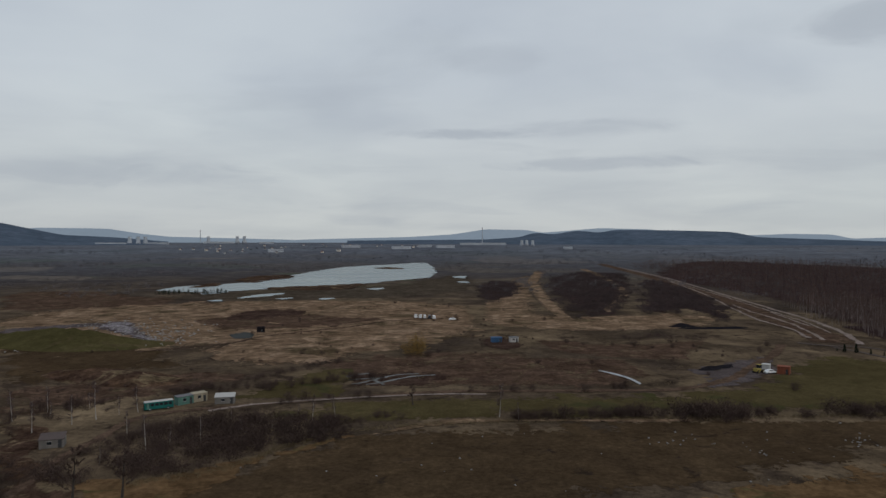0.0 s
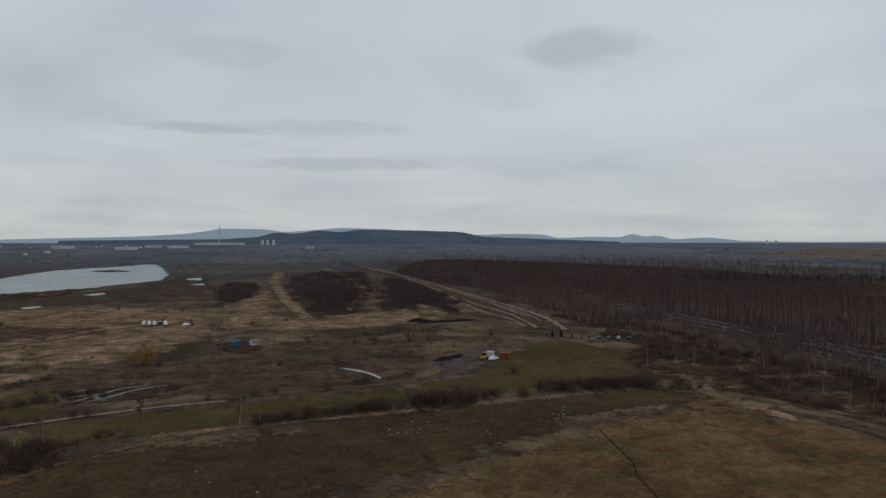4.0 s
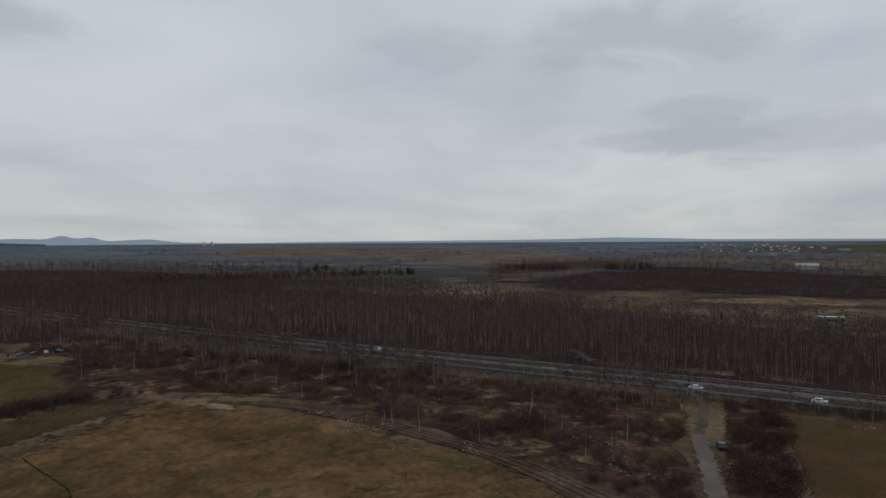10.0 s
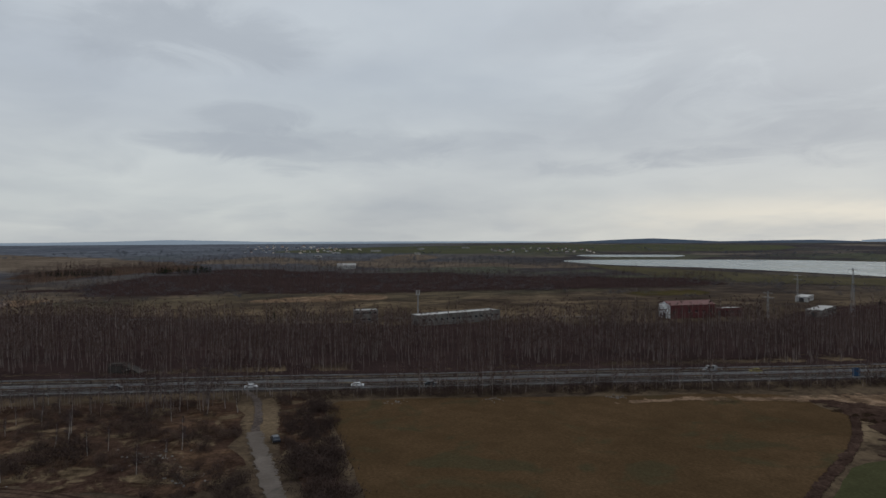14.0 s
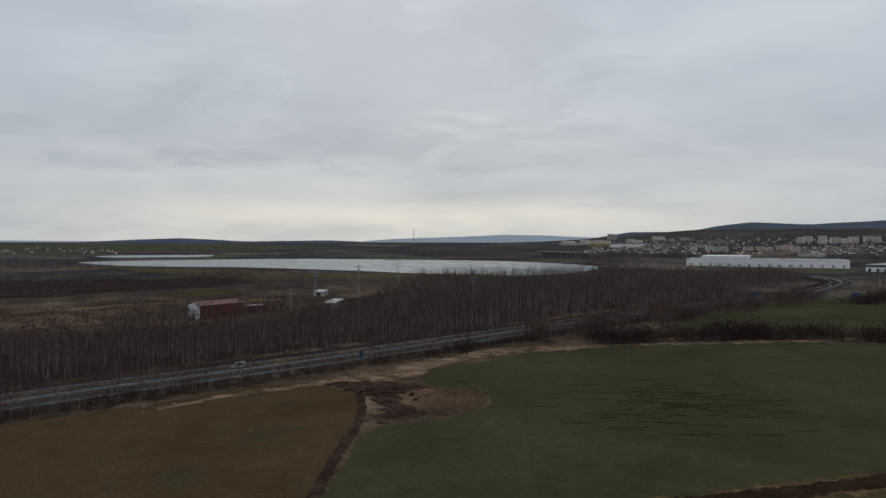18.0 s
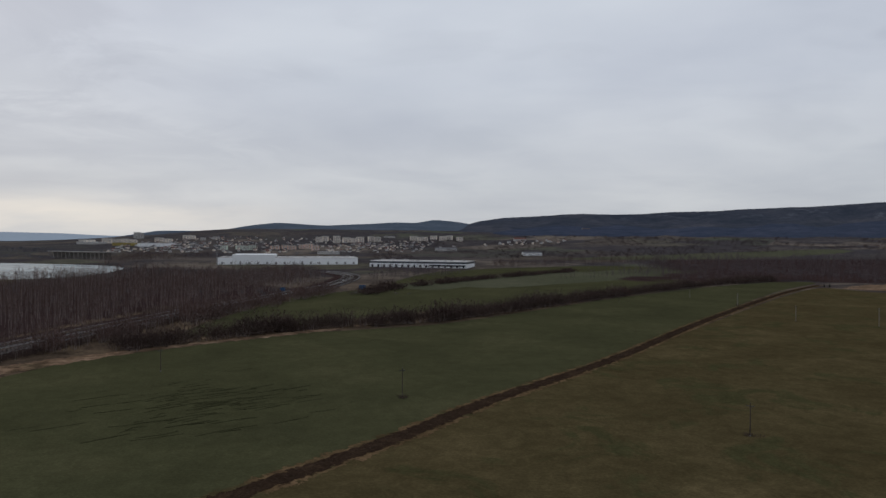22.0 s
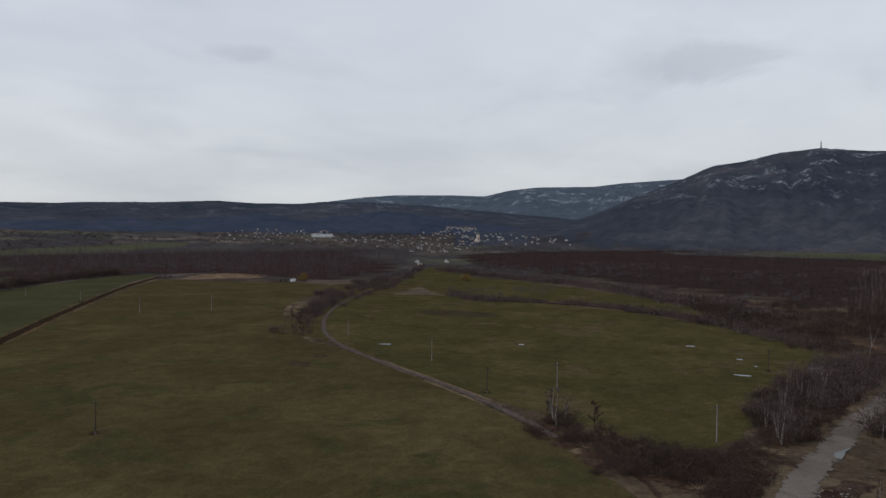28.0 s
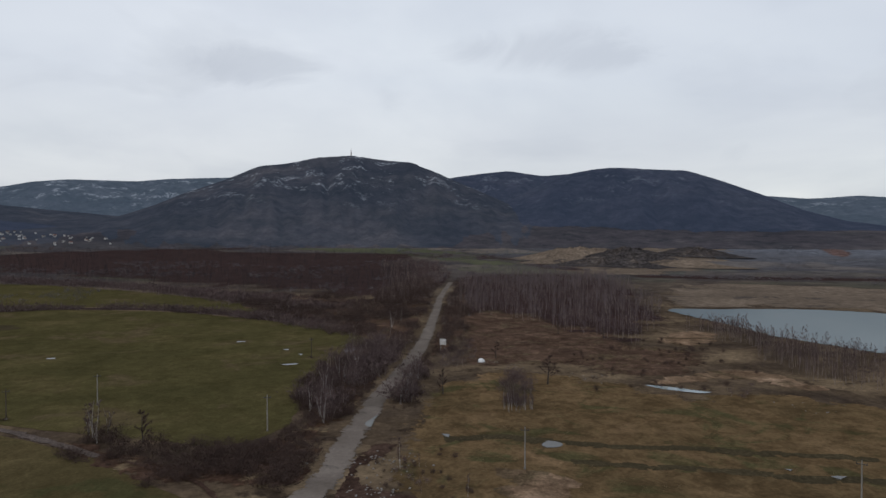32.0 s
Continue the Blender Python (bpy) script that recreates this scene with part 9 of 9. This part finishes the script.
HOUSES = [house_proto(0, M_PLASTER, M_TILE2, "village house with pale walls and brown roof"), house_proto(1, M_PALE, M_TILE3, "village house with grey roof"), house_proto(2, M_PLASTER, M_TILE, "village house with red tiled roof"), house_proto(3, M_HOUSE, M_TILE2, "white village house with dark roof"),
          house_proto(4, M_HOUSE, M_TILE3, "white village house with pale grey roof")]


def set_houses(places, low=0.7, high=1.05):
    for x, y in places:
        k = int(rng.integers(0, len(HOUSES)))
        x, y, z = on_slope(x, y)
        m = pose(x, y, z - 0.3, 0, 0, rng.uniform(0, 360)) @ Matrix.Scale(rng.uniform(low, high), 4)
        if not HOUSES[k].get("set"):
            HOUSES[k]["set"] = 1
            HOUSES[k].matrix_basis = m
        else:
            copy_thing(HOUSES[k], m)


def far_houses(places, low, high):
    """The houses of the far town, too many and too small to count: one object."""
    v, f, mi = [], [], []
    for x, y in places:
        k, a, z = 0.85 * rng.uniform(low, high), rng.uniform(0, 6.28), 0.0
        x, y, z = on_slope(x, y)
        z -= 0.5
        l, w, ca, sa = 11 * k, 8 * k, math.cos(a), math.sin(a)
        body, roof = Shape().gable_wall(-l / 2, -w / 2, l / 2, w / 2, -2, 5 * k, 8.4 * k), Shape().gable(-l / 2, -w / 2, l / 2, w / 2, 5 * k, 8.5 * k, 0.5, 0.3)
        pale, tile = int(rng.integers(0, 3)), 3 + int(rng.integers(0, 3))
        for sh, m in ((body, pale), (roof, tile)):
            b = len(v)
            v += [(x + p[0] * ca - p[1] * sa, y + p[0] * sa + p[1] * ca, z + p[2]) for p in sh.v]
            f += [tuple(i + b for i in q) for q in sh.f]
            mi += [m] * len(sh.f)
    ob = link_mesh("town_houses", v, f, M_HOUSE)
    for m in (M_PLASTER, M_CREAM, M_TILE, M_TILE2, M_TILE3):
        ob.data.materials.append(m)
    ob.data.polygons.foreach_set("material_index", mi)
    return tagged(ob, "small pale houses of a far town under wooded hills", "houses", "", "stuff")


set_houses(scatter([(-1298, -1209), (-1682, -1551), (-1918, -1720), (-2140, -1810), (-3632, -2823), (-2057, -1544), (-1861, -1373), (-1655, -1264), (-1418, -1139), (-1331, -1144)], 1100)[:190].tolist(), 0.6, 0.9)
set_houses(scatter([(-1769, -1305), (-2096, -1547), (-2104, -1448), (-2089, -1292), (-1985, -1109), (-1825, -1029), (-1741, -1136)], 2000)[:60].tolist(), 0.6, 0.9)
set_houses(scatter([(-1333, -1517), (-1515, -1714), (-1666, -1720), (-1843, -1709), (-1496, -1386), (-1381, -1424)], 2000)[:60].tolist(), 0.6, 0.9)
set_houses(scatter([(-1044, -1795), (-1358, -2148), (-1621, -2284), (-1840, -2130), (-1362, -1551), (-1211, -1678), (-1135, -1795)], 3000)[:70].tolist(), 0.55, 0.85)
far_houses(scatter([(870, -1662), (1028, -1983), (971, -2079), (824, -2118), (661, -2045), (413, -1827), (480, -1723), (622, -1682)], 1092)[:450], 0.6, 1.0)
far_houses(scatter([(413, -1827), (398, -2066), (312, -2174), (106, -2119), (67, -1909), (229, -1802)], 1092)[:180], 0.6, 1.0)
far_houses(scatter([(980, -2010), (1080, -2240), (760, -2330), (420, -2300), (80, -2280), (90, -2080), (420, -1960), (700, -1900)], 1300)[:420], 0.4, 0.75)
far_houses(scatter([(-64, -2198), (-158, -2247), (-364, -2384), (-339, -2220), (-206, -2157), (-79, -2110)], 1260)[:90], 0.7, 1.1)
set_houses([(-1000, -830), (-960, -870), (60, -2050), (20, -2080), (-80, -2120), (160, -1960)])
far_houses(scatter([(2449, 214), (3036, 115), (2702, -189), (2221, -248), (1949, -23), (1975, 140)], 4000)[:60], 0.5, 0.9)
far_houses(scatter([(2016, -563), (2319, -785), (2113, -930), (1726, -834), (1715, -624)], 4000)[:60], 0.5, 0.9)
far_houses(scatter([(-944, 2217), (-863, 3018), (-290, 2827), (32, 2640), (-204, 1990), (-553, 1788)], 9000)[:34], 0.5, 0.9)
pts = np.concatenate([scatter([(-1400, -1100), (-1000, -1900), (-1500, -2250), (-2300, -1750), (-2000, -1000)], 520)])
thicket("village_trees", pts, FARBUSH_KINDS, rng.uniform(4, 8, len(pts)), [M_FARBARK, M_WOOD], "bare garden trees between the village houses", "trees")
hall("church", -1750, -1325, 20, 26, 12, 10, 5, M_CREAM, M_TILE, "cream church nave with red roof", "church", 4, 1, True, None, 3)
ct = thing("church_tower", -1762, -1332, 20, "yellow church tower with a low roof", "tower")
part("shaft", Shape().box(-4, -4, -2, 4, 4, 24), M_CREAM, ct)
part("cap", Shape().lathe([(6.5, 26), (4.0, 30), (0.3, 34)], 8), M_TILE3, ct)
hall("school", -1524, -1822, 130, 70, 18, 11, 0, M_WHITE, M_PALE, "long white flat-roofed building on the slope", "building", 14, 2, True, None, 1.8)
hall("manor", -508, -2773, 10, 32, 15, 11, 5, M_PLASTER, M_TILE2, "pale manor house on the wooded slope", "manor", 8, 2)
hall("farm_hall", 40, -1900, 0, 60, 16, 7, 3, M_PALE, M_TILE3, "pale farm hall at the foot of the hills", "hall", 8, 1)
hall("farm_hall", -180, -1720, 15, 50, 14, 6, 3, M_WHITE, M_TILE3, "white farm hall at the foot of the hills", "hall", 8, 1)
hall("red_roof_house", -200, -2300, 5, 40, 15, 8, 5, M_PLASTER, M_TILE, "large house with a bright red roof", "house", 6, 1)


def panel_block(x, y, turn, l, h, mat, lab):
    """A housing slab: storeys of windows, stair towers, a flat roof."""
    b = thing("panel_block", x, y, turn, lab, "apartment block", "apartment blocks")
    w = 12
    part("wall", Shape().box(-l / 2, -w / 2, -6, l / 2, w / 2, h), mat, b)
    part("roof", Shape().box(-l / 2 - 0.4, -w / 2 - 0.4, h, l / 2 + 0.4, w / 2 + 0.4, h + 0.7), M_TILE3, b)
    n, m = int(h / 3), max(3, int(l / 9))
    for s in (-1, 1):
        for k in range(n):
            part("window_band", Shape().box(-l / 2 + 1.5, s * w / 2 - 0.1, k * 3 + 1.1, l / 2 - 1.5, s * w / 2 + 0.12, k * 3 + 1.95), M_GLASS, b)
    for i in range(m):
        px = -l / 2 + l * (i + 0.5) / m
        part("stair_bay", Shape().box(px - 1.4, -w / 2 - 0.5, -6, px + 1.4, w / 2 + 0.5, h + 1.6), M_PALE, b)


def flats(spots, mat, lab):
    """Housing slabs along the edge of town: place, length and height of each."""
    for x, y, l, h in spots:
        panel_block(x + rng.uniform(-12, 12), y + rng.uniform(-40, 40), -math.degrees(math.atan2(x, y)) + rng.uniform(-14, 14), l * rng.uniform(0.85, 1.12), h * rng.uniform(0.8, 1.05), mat, lab)


flats([(1237, -2199, 15.4, 14.6), (1187, -2172, 30.2, 16.4), (1136, -2146, 26.9, 16.1), (1093, -2126, 26.4, 15.9), (1053, -2109, 26.1, 15.6), (1015, -2094, 25.7, 15.4), (971, -2184, 27.3, 11.9), (933, -2170, 27.0, 11.8), (932, -2245, 27.8, 12.1), (895, -2232, 27.5, 12.0), (460, -2187, 22.7, 16.7), (437, -2192, 22.7, 16.7), (413, -2198, 22.7, 16.7), (390, -2203, 22.8, 16.7), (367, -2208, 22.8, 16.7), (344, -2213, 22.8, 16.7), (320, -2218, 22.8, 16.7), (297, -2222, 22.8, 16.7), (274, -2226, 22.8, 16.7)], M_CREAM, "cream panel apartment block on the rise")
flats([(1200, -2474, 27.3, 20.5), (1154, -2460, 24.9, 20.3), (828, -2215, 19.8, 7.8), (804, -2210, 19.7, 7.8)], M_PALE, "pale tower block above the town")
flats([(635, -1839, 17.8, 11.3), (600, -1846, 17.8, 11.3), (581, -1850, 17.8, 11.3), (563, -1854, 17.7, 11.2)], M_GREENR, "pale green apartment block")
flats([(523, -1865, 22.2, 11.2), (501, -1873, 22.2, 11.3), (478, -1880, 22.2, 11.3), (443, -1891, 19.8, 12.9), (423, -1897, 19.8, 12.9), (403, -1903, 19.8, 12.9)], M_ORANGE, "orange panel apartment block")
flats([(165, -2312, 24.8, 15.4), (138, -2316, 24.8, 15.4), (111, -2320, 24.8, 15.4), (85, -2323, 24.8, 15.4), (58, -2326, 24.8, 15.4), (31, -2329, 24.9, 15.5), (4, -2332, 24.9, 15.5)], M_CREAM, "yellow-cream apartment block below the wooded hill")
flats([(254, -2408, 36.9, 6.0)], M_PALE, "low pale apartment block")
hall("retail_hall", 880, -1950, -25, 110, 40, 9, 0, M_WHITE, M_PALE, "white retail hall at the edge of town", "hall", 10, 1)
hall("retail_hall", 1000, -2020, -25, 80, 40, 8, 0, M_YELLOW, M_PALE, "yellow retail hall at the edge of town", "hall", 8, 1)
hall("retail_hall", 1180, -2150, -25, 90, 40, 8, 0, M_PALE, M_WHITE, "pale retail hall at the edge of town", "hall", 8, 1)
hall("retail_hall", 330, -1700, -10, 50, 24, 7, 0, M_PALE, M_WHITE, "pale hall behind the warehouse", "hall", 6, 1)
for x, y, l in ((2100, -250, 60), (1960, -120, 46), (2250, -420, 40), (1700, -60, 36), (1820, -330, 30), (2350, -600, 50)):
    hall("far_hall", x, y, 90 + rng.uniform(-20, 20), l * 0.5, 12, 4, 0, M_PLASTER, M_PALE, "pale farm hall on the far plain", "hall", 8, 1)


# ---- far industry ----
def polar(az, r):
    return r * math.sin(radians(az)), r * math.cos(radians(az))


def cooling_tower(az, r, h):
    x, y = polar(az, r)
    t = thing("cooling_tower", x, y, 0, "pale concrete cooling tower on the far plain", "cooling tower", "cooling towers")
    part("shell", Shape().lathe([(h * 0.36, 0), (h * 0.29, h * 0.3), (h * 0.23, h * 0.65), (h * 0.22, h * 0.8), (h * 0.24, h)], 20), M_FARCON, t, smooth=True)
    part("rim", Shape().lathe([(h * 0.245, h), (h * 0.245, h + 1.0), (h * 0.20, h + 1.0)], 20), M_CONCRETE, t)


def chimney(az, r, h, lab="tall concrete chimney on the far plain"):
    x, y = polar(az, r)
    c = thing("chimney", x, y, 0, lab, "chimney", "chimneys")
    part("shaft", Shape().tube((0, 0, 0), (0, 0, h), h * 0.026, h * 0.017, 12), M_FARCON, c)
    part("band", Shape().tube((0, 0, h * 0.86), (0, 0, h * 0.93), h * 0.0195, h * 0.019, 12), M_RED, c)


for az in (335.3, 335.9, 336.4):
    cooling_tower(az, 3050, 30)
for az, h in ((341.0, 32), (343.2, 33), (343.75, 33)):
    cooling_tower(az, 3500, h)
for az in (6.6, 7.0, 7.5):
    cooling_tower(az, 2800, 22)
for az in (46.9, 47.5):
    cooling_tower(az, 3000, 17)
chimney(340.4, 3500, 66)
chimney(3.3, 3030, 78)
chimney(138.1, 3600, 72)
chimney(138.6, 3600, 40)
for az, r, l in ((334, 3000, 160), (337.3, 3050, 120), (341.8, 3450, 200), (345.5, 3300, 90), (2.4, 2950, 140), (4.2, 3000, 160), (358.5, 2500, 70), (356.5, 2300, 90), (0.2, 2450, 90), (346.2, 2000, 60), (352.3, 2450, 90), (10.4, 2300, 40)):
    x, y = polar(az, r)
    hall("factory_hall", x, y, -az + rng.uniform(-10, 10), l * 0.7, 30, 8, 0, M_FARCON, M_TILE3, "pale factory hall on the far plain", "factory", 10, 1)

# Prototypes carry a mark only while they are being set out.
for ob in scene.objects:
    if "set" in ob:
        del ob["set"]
